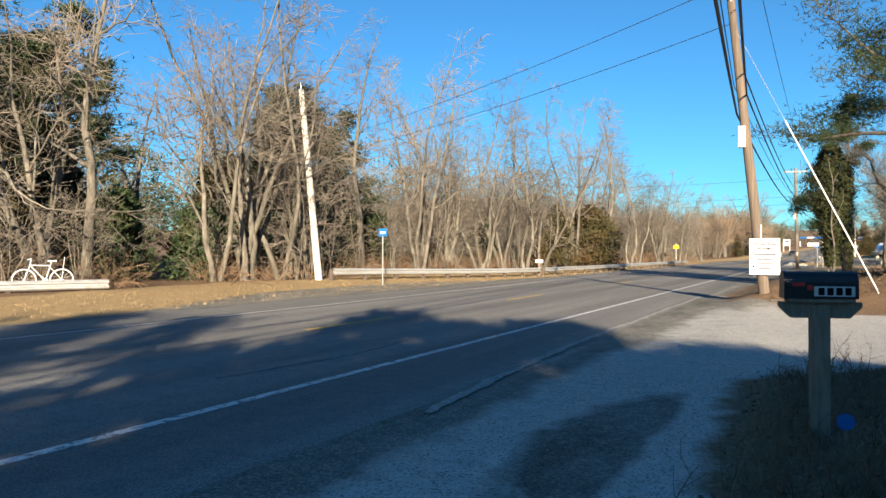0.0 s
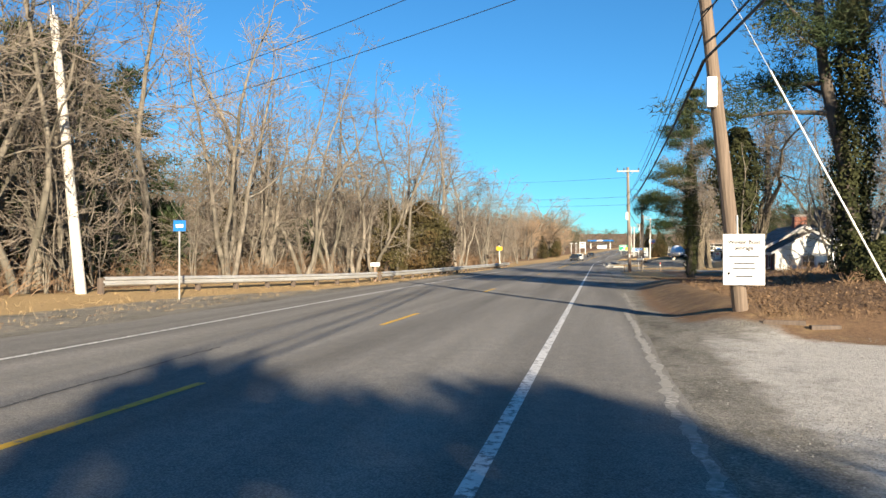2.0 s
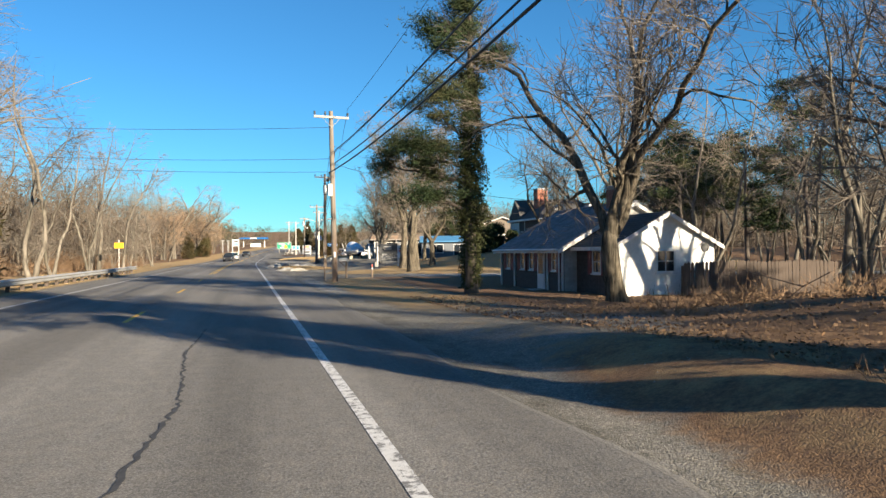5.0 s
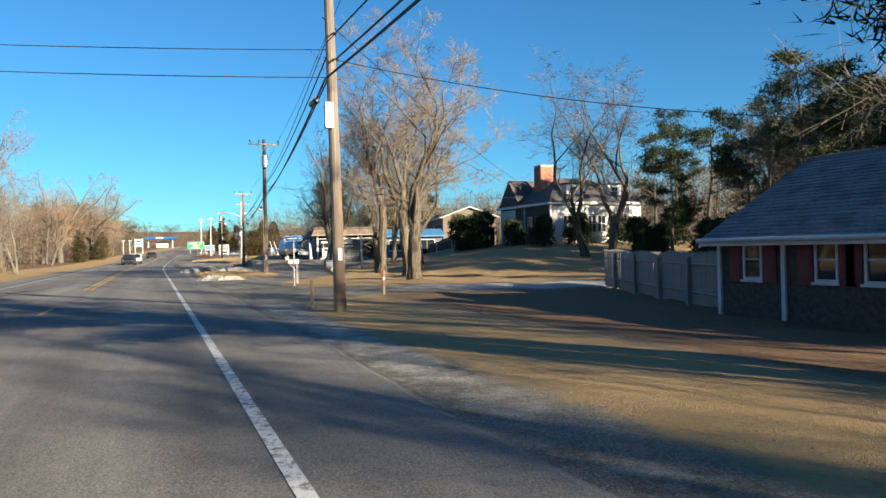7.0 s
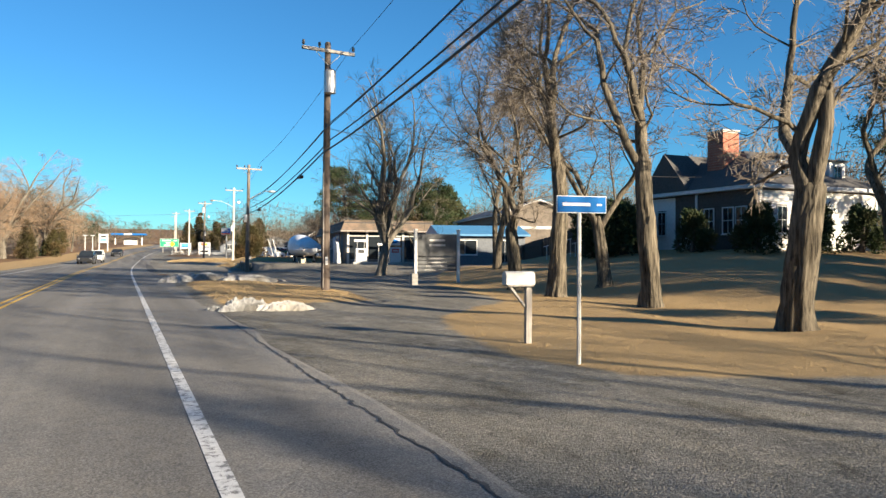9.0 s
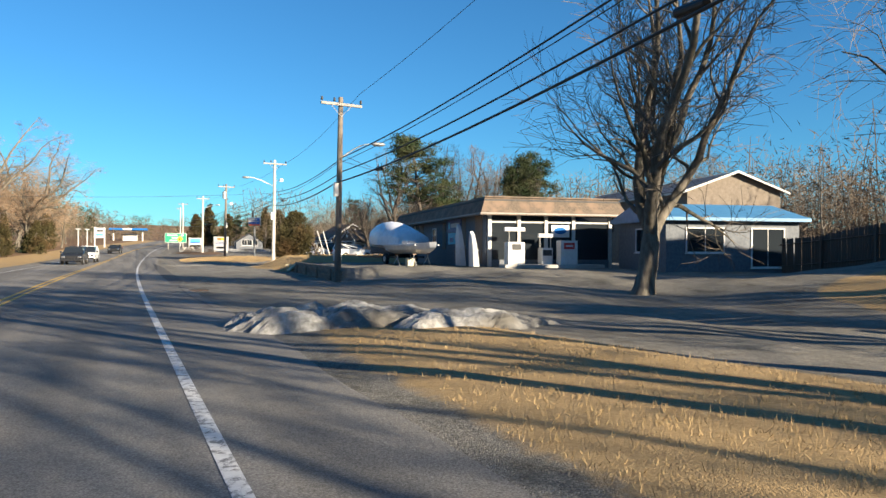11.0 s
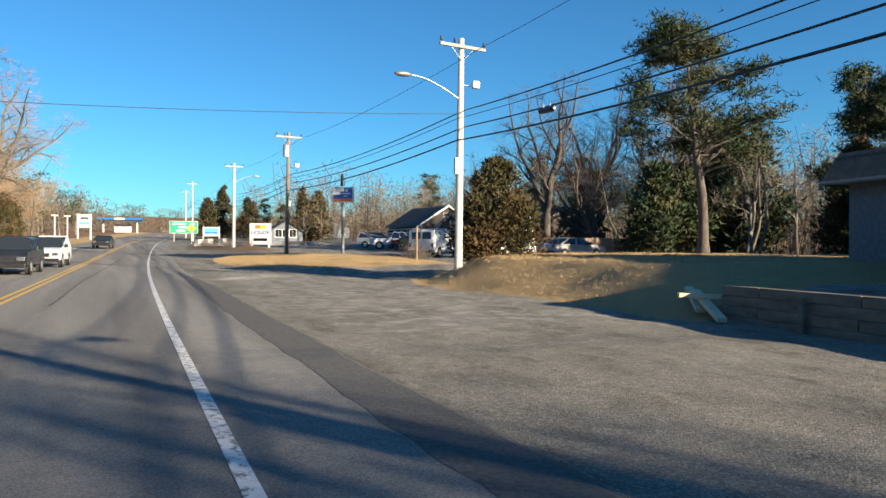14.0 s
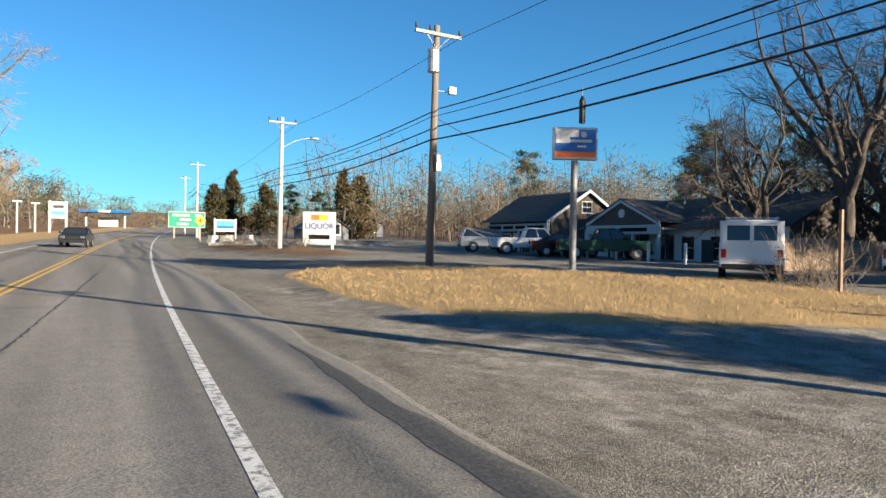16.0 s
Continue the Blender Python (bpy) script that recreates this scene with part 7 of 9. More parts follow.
for ax in (WX0 - 0.28, WX1 + 0.28):
    bm = bmesh.new()
    prism(bm, [(ax, WE - 0.25), (ax, WE - 0.11), (WXP, WP + 0.03), (WXP, WP - 0.13)], WY - 0.25, WY - 0.2, "y")
    part("rake_board", bm, WHITE, cot, "white rake board")
part("wing_corner", boxes((WX0 - 0.035, WX0 + 0.07, WY - 0.035, WY + 0.08, 0, WE - 0.1)), WHITE, cot, "white corner board")
part("wing_fascia", boxes((WX0 - 0.29, WX0 - 0.25, WY - 0.2, -0.03, WE - 0.26, WE - 0.12)), WHITE, cot)
window(cot, "y", WY - 0.001, -1, 2.1, 2.9, 0.9, 1.75, WHITE, 2, 2)
window(cot, "x", WX0 - 0.001, -1, -2.2, -1.45, 0.85, 1.75, WHITE, 1, 2)
for s0, s1 in ((-2.55, -2.23), (-1.42, -1.1)):
    sh = part("shutter", boxes((WX0 - 0.065, WX0 - 0.03, s0, s1, 0.8, 1.79), bev=0.006), SHUTTER, cot)
    for k in range(9):
        part("louvre", boxes((WX0 - 0.077, WX0 - 0.067, s0 + 0.04, s1 - 0.04, 0.87 + 0.1 * k, 0.935 + 0.1 * k)), SHUTTER, sh)
part("wall_ornament", rods(((4.15, WY - 0.06, 1.82), (4.15, WY - 0.02, 1.82), 0.16), n=14), BLACK, cot, "dark oval ornament")
ch = part("chimney", boxes((2.72, 3.48, 0.82, 1.58, 3.3, 3.5)), MORTAR, cot, "red brick chimney")
brick_stack(ch, 2.7, 3.5, 0.8, 1.6, 3.3, 4.42)


def picket_fence(pts, high, material, label, name="stockade_fence", gap=0.125, w=0.115):
    t = thing(name, pose(pts[0][0], pts[0][1], hz(*pts[0])), label, "fence", "fences")
    o = Vector((pts[0][0], pts[0][1], hz(*pts[0])))
    me = bpy.data.meshes.new("picket")
    bm = bmesh.new()
    prism(bm, [(-w / 2, 0.04), (w / 2, 0.04), (w / 2, high - 0.08), (0, high), (-w / 2, high - 0.08)], -0.01, 0.01, "y")
    bm.to_mesh(me)
    bm.free()
    me.materials.append(material)
    r = random.Random(len(pts) + int(high * 10))
    for (ax, ay), (bx, by) in zip(pts, pts[1:]):
        ln = math.hypot(bx - ax, by - ay)
        a = math.atan2(by - ay, bx - ax)
        for k in range(int(ln / gap)):
            x, y = ax + (bx - ax) * (k + 0.5) * gap / ln, ay + (by - ay) * (k + 0.5) * gap / ln
            p = new("picket", me)
            p.parent = t
            p.matrix_local = Matrix.Translation(Vector((x, y, hz(x, y) + r.uniform(-0.02, 0.02))) - o) @ Matrix.Rotation(a, 4, "Z") @ Matrix.Rotation(r.gauss(0, 0.012), 4, "Y")
        for h in (0.35, high - 0.35):
            za, zb = hz(ax, ay), hz(bx, by)
            n = Vector((-math.sin(a), math.cos(a), 0)) * 0.035
            part("rail", rods((Vector((ax, ay, za + h)) - o + n, Vector((bx, by, zb + h)) - o + n, 0.03), n=4), material, t)
        for k in range(int(ln / 2.4) + 1):
            u = min(k * 2.4 / ln, 1)
            x, y = ax + (bx - ax) * u, ay + (by - ay) * u
            n = Vector((-math.sin(a), math.cos(a), 0)) * 0.1
            q = Vector((x, y, hz(x, y))) - o + n
            part("post", boxes((q.x - 0.05, q.x + 0.05, q.y - 0.05, q.y + 0.05, q.z - 0.1, q.z + high - 0.15)), material, t)
    return t


picket_fence([(11.9, 68.6), (15.6, 79.4)], 1.45, WOODGREY, "grey weathered stockade fence beside the cottage")
# dark wood carries the shade that this fence lies in
picket_fence([(14.3, 56.9), (19.6, 55.3)], 1.25, WOODDARK, "weathered picket fence behind the cottage, darkened as if shaded")
picket_fence([(29.0, 117.5), (27.5, 131.5)], 1.7, WOODDARK, "dark tall fence across the back of the lot")
picket_fence([(25.8, 197.6), (30.4, 197.4), (38.8, 194.6)], 1.45, WOODBROWN, "dark board fence beside the store lot", gap=0.2, w=0.195)

# ---- white house on the mound ----
big = thing("white_house", pose(30, 108.7, 1.75), "old house with dark shingles, white wing and tall brick chimney", "house")
bm = boxes((0.03, 9, 0.03, 9.3, -0.3, 3.3))
part("wall", bm, SHINGLED, big)
siding(big, "x", 0.02, 0, 6.4, -0.1, 3.2, SHINGLED, -1, [(5.0, 6.0, 0, 2.2), (0.8, 2.6, 0.9, 2.4), (3.2, 4.0, 0.9, 2.4)], 0.2)
siding(big, "x", 0.02, 6.4, 9.3, -0.1, 3.2, CLAPWHITE, -1, [(7.2, 8.0, 0.9, 2.4)], 0.16)
siding(big, "y", 0.02, 0, 9.0, -0.1, 3.2, CLAPWHITE, -1, [(1.2, 2.0, 0.9, 2.4), (3.6, 5.4, 0.9, 2.4), (6.8, 7.6, 0.9, 2.4)], 0.16)
for yy in (0.06, 4.6, 9.24):
    part("corner_board", boxes((-0.04, 0.03, yy - 0.09, yy + 0.09, -0.1, 3.3)), WHITE, big)
for xx in (0.06, 8.94):
    part("corner_board", boxes((xx - 0.09, xx + 0.09, -0.045, 0.02, -0.1, 3.29)), WHITE, big)
part("cornice", boxes((-0.35, 9.35, -0.35, 9.65, 3.28, 3.5), bev=0.03), WHITE, big)
for a, b in ((0.8, 1.65), (1.75, 2.6), (7.2, 8.0), (3.2, 4.0)):
    window(big, "x", 0.0, -1, a, b, 0.9, 2.4, WHITE, 2, 2)
for a, b in ((1.2, 2.0), (3.6, 4.45), (4.55, 5.4), (6.8, 7.6)):
    window(big, "y", 0.0, -1, a, b, 0.9, 2.4, WHITE, 2, 2)
dr = part("door", boxes((-0.05, 0.0, 5.05, 5.95, 0.02, 2.15)), WHITE, big, "white panelled door")
part("door_light", boxes((-0.06, -0.051, 5.2, 5.8, 1.2, 2.0)), DARKGLASS, dr)
bm = bmesh.new()
ev = [bm.verts.new(c) for c in ((-0.35, -0.35, 3.5), (9.35, -0.35, 3.5), (9.35, 9.65, 3.5), (-0.35, 9.65, 3.5))]
ri = [bm.verts.new(c) for c in ((3.0, 4.0, 5.9), (6.0, 4.0, 5.9), (6.0, 5.4, 5.9), (3.0, 5.4, 5.9))]
for k in range(4):
    bm.faces.new((ev[k], ev[(k + 1) % 4], ri[(k + 1) % 4], ri[k]))
bm.faces.new(ri)
bm.faces.new(ev[::-1])
part("roof", bm, ROOFDARK, big)
bm = bmesh.new()
prism(bm, [(4.9, 3.4), (9.3, 3.4), (7.1, 5.9)], -0.3, 4.0, "x")
part("gable_roof", bm, ROOFDARK, big)
for dx in (2.2, 6.4):
    dm = part("dormer", boxes((dx, dx + 1.3, 1.0, 3.0, 3.9, 5.1)), CLAPWHITE, big)
    window(dm, "y", 1.0, -1, dx + 0.3, dx + 1.0, 4.1, 4.9, WHITE, 2, 2)
    part("dormer_roof", boxes((dx - 0.12, dx + 1.42, 0.85, 3.1, 5.1, 5.22), bev=0.02), ROOFDARK, dm)
ch = part("chimney", boxes((1.4, 2.6, 4.0, 5.2, 3.4, 3.7)), MORTAR, big, "tall red brick chimney")
brick_stack(ch, 1.38, 2.62, 3.98, 5.22, 3.6, 7.0, True)
for x, y, s, k in ((28.6, 107.4, 0.75, 2), (31.5, 106.8, 0.8, 2), (35, 106.6, 0.75, 2), (27.6, 111, 0.7, 2), (26.4, 115.5, 0.9, 2), (25.6, 117.5, 1.0, 2), (28.2, 118.5, 1.0, 2), (40.5, 106, 1.0, 2)):
    plant("hedge_shrub", CEDARS[k], x, y, "dark evergreen shrub against the house", "hedge shrubs", scale=s, category="shrub")

# stair rails on the bank before the house
for x, y in ((24.3, 120.5), (25.6, 119.2)):
    t = thing("hand_rail", pose(x, y, hz(x, y) - 0.1, 0, 0, -38), "thin white pipe hand rail on the bank", "hand rail", "hand rails")
    for s in (0, 1.5):
        part("post", rods(((s, 0, 0), (s, 0, 0.95 + 0.3 * s), 0.03), n=7), WHITE, t)
    part("rail", rods(((-0.2, 0, 0.9), (1.6, 0, 1.45), 0.025), n=7), WHITE, t)

# ---- grey sheds behind the estate office ----
shed = thing("grey_shed", pose(35.0, 146, 0.6, 0, 0, -12), "long tan shed with thin white fascia behind the trees", "shed")
bm = bmesh.new()
prism(bm, [(0, -0.6), (7.2, -0.6), (7.2, 5.2), (3.6, 6.4), (0, 5.2)], 0, 22, "y")
part("wall", bm, mat("tan_siding", (0.13, 0.105, 0.08), (0.20, 0.165, 0.13), 4, 0.85, bump=0.1), shed)
slope(shed, (-0.4, 5.1), (3.6, 6.5), -0.4, 22.4, "y", ROOFGREY, 0.6)
slope(shed, (7.6, 5.1), (3.6, 6.5), -0.4, 22.4, "y", ROOFGREY, 0.6)
for (ax, az) in ((-0.45, 5.02), (7.65, 5.02)):
    bm = bmesh.new()
    prism(bm, [(ax, az - 0.06), (ax, az + 0.08), (3.6, 6.56), (3.6, 6.4)], -0.48, -0.42, "y")
    part("rake_board", bm, OFFWHITE, shed)
part("eave_board", boxes((-0.5, -0.44, -0.4, 22.4, 4.92, 5.06)), OFFWHITE, shed)
part("wall_band", boxes((1.6, 5.6, -0.05, 0.0, 3.5, 3.8)), OFFWHITE, shed)
for k in range(6):
    window(shed, "x", 0, -1, 1.2 + 3.5 * k, 3.4 + 3.5 * k, 2.6, 4.2, SHINGLED, 3, 1)
low = thing("blue_roofed_store", pose(22.5, 133.5, 0.75, 0, 0, -12), "low building with a bright blue roof edge", "store")
part("wall", boxes((0, 7, 0, 5, -0.3, 2.3)), BLUEGREYW, low)
bm = bmesh.new()
prism(bm, [(-0.5, 2.2), (-0.5, 2.35), (2.5, 3.15), (5.5, 2.35), (5.5, 2.2)], -0.3, 7.3, "x")
part("roof", bm, mat("blue_metal_roof", (0.05, 0.18, 0.34), (0.08, 0.24, 0.42), 3, 0.5, bump=0.05), low, "bright blue metal roof")
window(low, "y", 0, -1, 1, 3, 0.7, 1.9, WHITE, 2, 1)
window(low, "y", 0, -1, 4.4, 6.2, 0.0, 1.9, WHITE, 2, 1)
window(low, "x", 0, -1, 1, 3, 0.7, 1.9, WHITE, 2, 1)

# ---- boat shop with a mansard roof ----
SHOP = pose(16.95, 140.75, 0.7, 0, 0, -8.5)
shop = thing("boat_shop", SHOP, "low grey shop with a brown shingled mansard roof and glass front", "shop")
W, L, Hh = 7.2, 21.5, 2.72
part("wall", boxes((0, W, 2.2, L, -0.4, Hh)), BLUEGREYW, shop)
part("side_wall", boxes((0, 0.25, 0.25, 2.2, -0.4, Hh)), BLUEGREYW, shop)
part("soffit", boxes((-0.6, W + 0.6, -0.6, L + 0.6, Hh, Hh + 0.08)), WOODGREY, shop)
part("flat_roof", boxes((-0.3, W + 0.3, -0.3, L + 0.3, Hh + 0.7, Hh + 0.8)), ROOFDARK, shop)
n = 6
for k in range(n):
    o0, o1 = 0.6 - 0.4 * k / n, 0.6 - 0.4 * (k + 1.15) / n
    za, zb = Hh - 0.05 + 0.95 * k / n, Hh - 0.05 + 0.95 * (k + 1.15) / n
    rects = [[(-o, -o), (W + o, -o), (W + o, L + o), (-o, L + o)] for o in (o0 + 0.02, o1)]
    v = [(x, y, za) for x, y in rects[0]] + [(x, y, zb) for x, y in rects[1]]
    link("shingle_course", v, [(i, (i + 1) % 4, 4 + (i + 1) % 4, 4 + i) for i in range(4)], ROOFBROWN, shop)
part("roof_cap", boxes((-0.3, W + 0.3, -0.33, -0.25, Hh + 0.88, Hh + 0.95)), ROOFBROWN, shop)
for xx in (0.12, 1.75, 3.3, 4.9, W - 0.12):
    part("front_post", boxes((xx - 0.09, xx + 0.09, 0.0, 0.2, -0.4, Hh)), OFFWHITE, shop)
for a, b in ((0.21, 1.66), (1.84, 3.21), (3.39, 4.81), (4.99, W - 0.21)):
    part("pane", boxes((a, b, 0.09, 0.11, 0.35, Hh - 0.05)), DARKGLASS, shop)
    part("sill_wall", boxes((a, b, 0.02, 0.18, -0.4, 0.35)), BLUEGREYW, shop)
    part("transom", boxes((a, b, 0.06, 0.14, 2.3, 2.38)), OFFWHITE, shop)
ws = part("window_sign", boxes((3.6, 4.65, 0.02, 0.05, 1.55, 2.2), bev=0.01), WHITE, shop, "white window sign with a blue oval")
bm = bmesh.new()
rod(bm, (4.12, 0.0, 1.9), (4.12, 0.018, 1.9), 0.36, n=28)
bmesh.ops.transform(bm, matrix=Matrix.Translation((4.12, 0, 1.9)) @ Matrix.Diagonal((1, 1, 0.5, 1)) @ Matrix.Translation((-4.12, 0, -1.9)), verts=bm.verts)
part("oval", bm, SIGNBLUE, ws)
for y0, y1, z0, z1, nm, mt in ((0.9, 2.1, 0.1, 2.7, "boarded_panel", WOODBROWN), (3.9, 4.6, 0.2, 2.7, "boarded_panel", WOODBROWN), (8.3, 9.0, 0.9, 2.6, "boarded_panel", WOODBROWN), (14.2, 15.2, 0.6, 2.6, "boarded_panel", WOODBROWN)):
    part(nm, boxes((-0.03, 0.0, y0, y1, z0, z1)), mt, shop, "brown boarded panel")
sg = part("wall_sign", boxes((-0.06, -0.01, 4.8, 7.7, 1.95, 2.72), bev=0.008), NAVY, shop, "blue shop sign with pale lettering bars")
part("text_bar", boxes((-0.068, -0.061, 5.1, 6.9, 2.22, 2.46)), OFFWHITE, sg)
part("emblem", rods(((-0.068, 7.3, 2.34), (-0.061, 7.3, 2.34), 0.22), n=16), TEAL, sg)
sg2 = part("lower_sign", boxes((-0.05, -0.01, 4.9, 7.6, 1.2, 1.9)), TEAL, shop, "pale blue picture sign")
part("text_bar", boxes((-0.058, -0.051, 5.1, 6.0, 1.5, 1.75)), OFFWHITE, sg2)
part("text_bar", boxes((-0.058, -0.051, 6.4, 7.2, 1.35, 1.6)), NAVY, sg2)
window(shop, "x", 0, -1, 17.2, 18.2, 1.4, 2.2, WHITE, 2, 1)
window(shop, "x", 0, -1, 10.6, 11.6, 1.3, 2.3, WHITE, 2, 1)
part("wall_lamp", boxes((-0.25, 0, 15.8, 16.1, 2.2, 2.6), bev=0.04), OFFWHITE, shop)


def in_shop(x, y, z, tn=0):
    return SHOP @ pose(x, y, z, 0, 0, tn)


isl = thing("pump_island", in_shop(1.2, -1.35, -0.05), "low concrete pump island before the shop front", "kerb")
part("kerb", boxes((-0.9, 4.6, -0.5, 0.5, -0.15, 0.17), bev=0.05), CONCRETE, isl)
for x, w, h, red in ((1.0, 0.9, 1.15, False), (3.9, 0.95, 1.25, True), (2.9, 0.6, 1.0, False)):
    p = thing("fuel_pump", in_shop(x, -1.3 if x != 2.9 else -0.8, 0.11 if x != 2.9 else -0.03), "old white fuel pump on the island" if x != 2.9 else "white chest freezer by the window", "fuel pump", "fuel pumps")
    part("cabinet", boxes((-w / 2, w / 2, -0.3, 0.3, 0, h), bev=0.04), WHITE, p)
    if red:
        part("label_panel", boxes((-0.3, 0.3, -0.31, -0.3, h - 0.45, h - 0.12)), RED, p, "red panel")
        part("text_bar", boxes((-0.2, 0.2, -0.315, -0.311, h - 0.33, h - 0.24)), WHITE, p)
    else:
        part("display", boxes((-0.25, 0.25, -0.31, -0.3, h - 0.4, h - 0.1)), SIGNGREY, p)
        part("top_sign", boxes((-w / 2 - 0.1, w / 2 + 0.1, -0.08, 0.08, h + 0.55, h + 0.75), bev=0.03), WHITE, p)
        part("upright", rods(((-0.3, 0, h), (-0.3, 0, h + 0.56), 0.025), ((0.3, 0, h), (0.3, 0, h + 0.56), 0.025), n=6), GALV, p)
    part("hose", rods(((w / 2, 0, h - 0.2), (w / 2 + 0.12, 0, 0.35), 0.018), ((w / 2 + 0.12, 0, 0.35), (w / 2 + 0.02, 0, 0.75), 0.018), n=6), BLACK, p)


# ---- boats ----
def hull(bm, length, beam, depth, stern=0.85, n=14, flare=0.25, sheer=0.18, z0=0.0):
    """A lofted hull: bow at -x, sheer line rising forward."""
    rows = []
    for k in range(n + 1):
        t = k / n
        x = -length / 2 + length * t
        f = min(1.0, (t / 0.55)) ** 0.62 * (1 - (1 - stern) * max(0, t - 0.55) / 0.45)
        b = beam / 2 * max(f, 0.015)
        keel = z0 + depth * 0.75 * max(0, 1 - t / 0.22) ** 2
        top = z0 + depth + sheer * (1 - t) ** 2
        chine = keel + (top - keel) * 0.38
        prof = [(-b, top), (-b * (1 - flare * 0.5), chine + 0.1), (-b * (1 - flare), chine), (0, keel), (b * (1 - flare), chine), (b * (1 - flare * 0.5), chine + 0.1), (b, top)]
        rows.append([bm.verts.new((x, y, z)) for y, z in prof])
    for a, b in zip(rows, rows[1:]):
        for i in range(6):
            bm.faces.new((a[i], a[i + 1], b[i + 1], b[i]))
    bm.faces.new(rows[-1])
    return rows


def boat_thing(name, m, length, beam, depth, label, wrapped):
    t = thing(name, m, label, "boat", "boats at the shop")
    bm = bmesh.new()
    hull(bm, length, beam, depth)
    h = part("hull", bm, HULLWHITE, t, smooth=False)
    h.modifiers.new("thick", "SOLIDIFY").thickness = 0.04
    if wrapped:
        bm = bmesh.new()
        rings = []
        for k in range(15):
            u = k / 14
            x = -length / 2 - 0.02 + (length + 0.05) * u
            f = min(1.0, (u / 0.55)) ** 0.62 * (1 - 0.15 * max(0, u - 0.55) / 0.45)
            b = beam / 2 * max(f, 0.02) + 0.04
            top = depth + 0.18 * (1 - u) ** 2
            ht = 1.05 * math.sin(math.pi * min(max(u * 0.93 + 0.04, 0), 1)) ** 0.75
            prof = [(-b, top - 0.42)] + [(-b * math.cos(math.pi * j / 8), top + ht * math.sin(math.pi * j / 8)) for j in range(9)] + [(b, top - 0.42)]
            rings.append([bm.verts.new((x, y + 0.02 * noise.noise((x * 2, y * 2, z)), z + 0.03 * noise.noise((x * 1.7, y, 4)))) for y, z in prof])
        for a, c in zip(rings, rings[1:]):
            for i in range(len(a) - 1):
                bm.faces.new((a[i], a[i + 1], c[i + 1], c[i]))
        bm.faces.new(rings[-1])
        part("shrink_wrap", bm, SHRINK, t, "white shrink-wrap cover", True)
        # one dark block for the hull's bottom and the shadow under it
        part("bottom", boxes((-length * 0.3, length * 0.46, -beam * 0.3, beam * 0.3, -0.12, 0.3), bev=0.1), HULLBOTTOM, t, "dark hull bottom, also standing for the shadow below")
        part("trailer_frame", boxes((-length * 0.55, length * 0.45, -0.85, -0.75, -0.36, -0.24), (-length * 0.55, length * 0.45, 0.75, 0.85, -0.36, -0.24), (-length * 0.5, -length * 0.48, -0.8, 0.8, -0.36, -0.24), (length * 0.2, length * 0.22, -0.8, 0.8, -0.36, -0.1)), BLACK, t)
        for yy in (-0.98, 0.98):
            w = part("wheel", rods(((length * 0.2, yy - 0.1, -0.42), (length * 0.2, yy + 0.1, -0.42), 0.31), n=20), RUBBER, t)
            part("rim", rods(((length * 0.2, yy - 0.11, -0.42), (length * 0.2, yy + 0.11, -0.42), 0.17), n=14), GALV, w)
    else:
        part("gunwale", boxes((-length * 0.3, length * 0.49, -beam / 2 * 0.99, -beam / 2 * 0.9, depth - 0.02, depth + 0.05), (-length * 0.3, length * 0.49, beam / 2 * 0.9, beam / 2 * 0.99, depth - 0.02, depth + 0.05)), HULLWHITE, t)
        part("thwart", boxes((-0.4, -0.1, -beam * 0.44, beam * 0.44, depth - 0.12, depth - 0.06), (1.2, 1.5, -beam * 0.44, beam * 0.44, depth - 0.12, depth - 0.06)), HULLWHITE, t)
        part("console", boxes((0.2, 0.8, -0.3, 0.3, depth - 0.1, depth + 0.28), bev=0.05), HULLWHITE, t)
        part("loose_cover", boxes((0.95, 1.9, -0.45, 0.45, depth - 0.02, depth + 0.12), bev=0.05), SHRINK, t)
    return t


def boat_stand(x, y):
    t = thing("boat_stand", pose(x, y, hz(x, y)), "steel tripod boat stand", "boat stand", "boat stands")
    for a in (30, 150, 270):
        part("leg", rods(((0.26 * math.cos(radians(a)), 0.26 * math.sin(radians(a)), 0), (0, 0, 0.48), 0.018), n=6), GALV, t)
    part("screw", rods(((0, 0, 0.4), (0, 0, 0.66), 0.02), n=6), GALV, t)
    part("pad", boxes((-0.1, 0.1, -0.1, 0.1, 0.62, 0.67)), WOODBROWN, t)


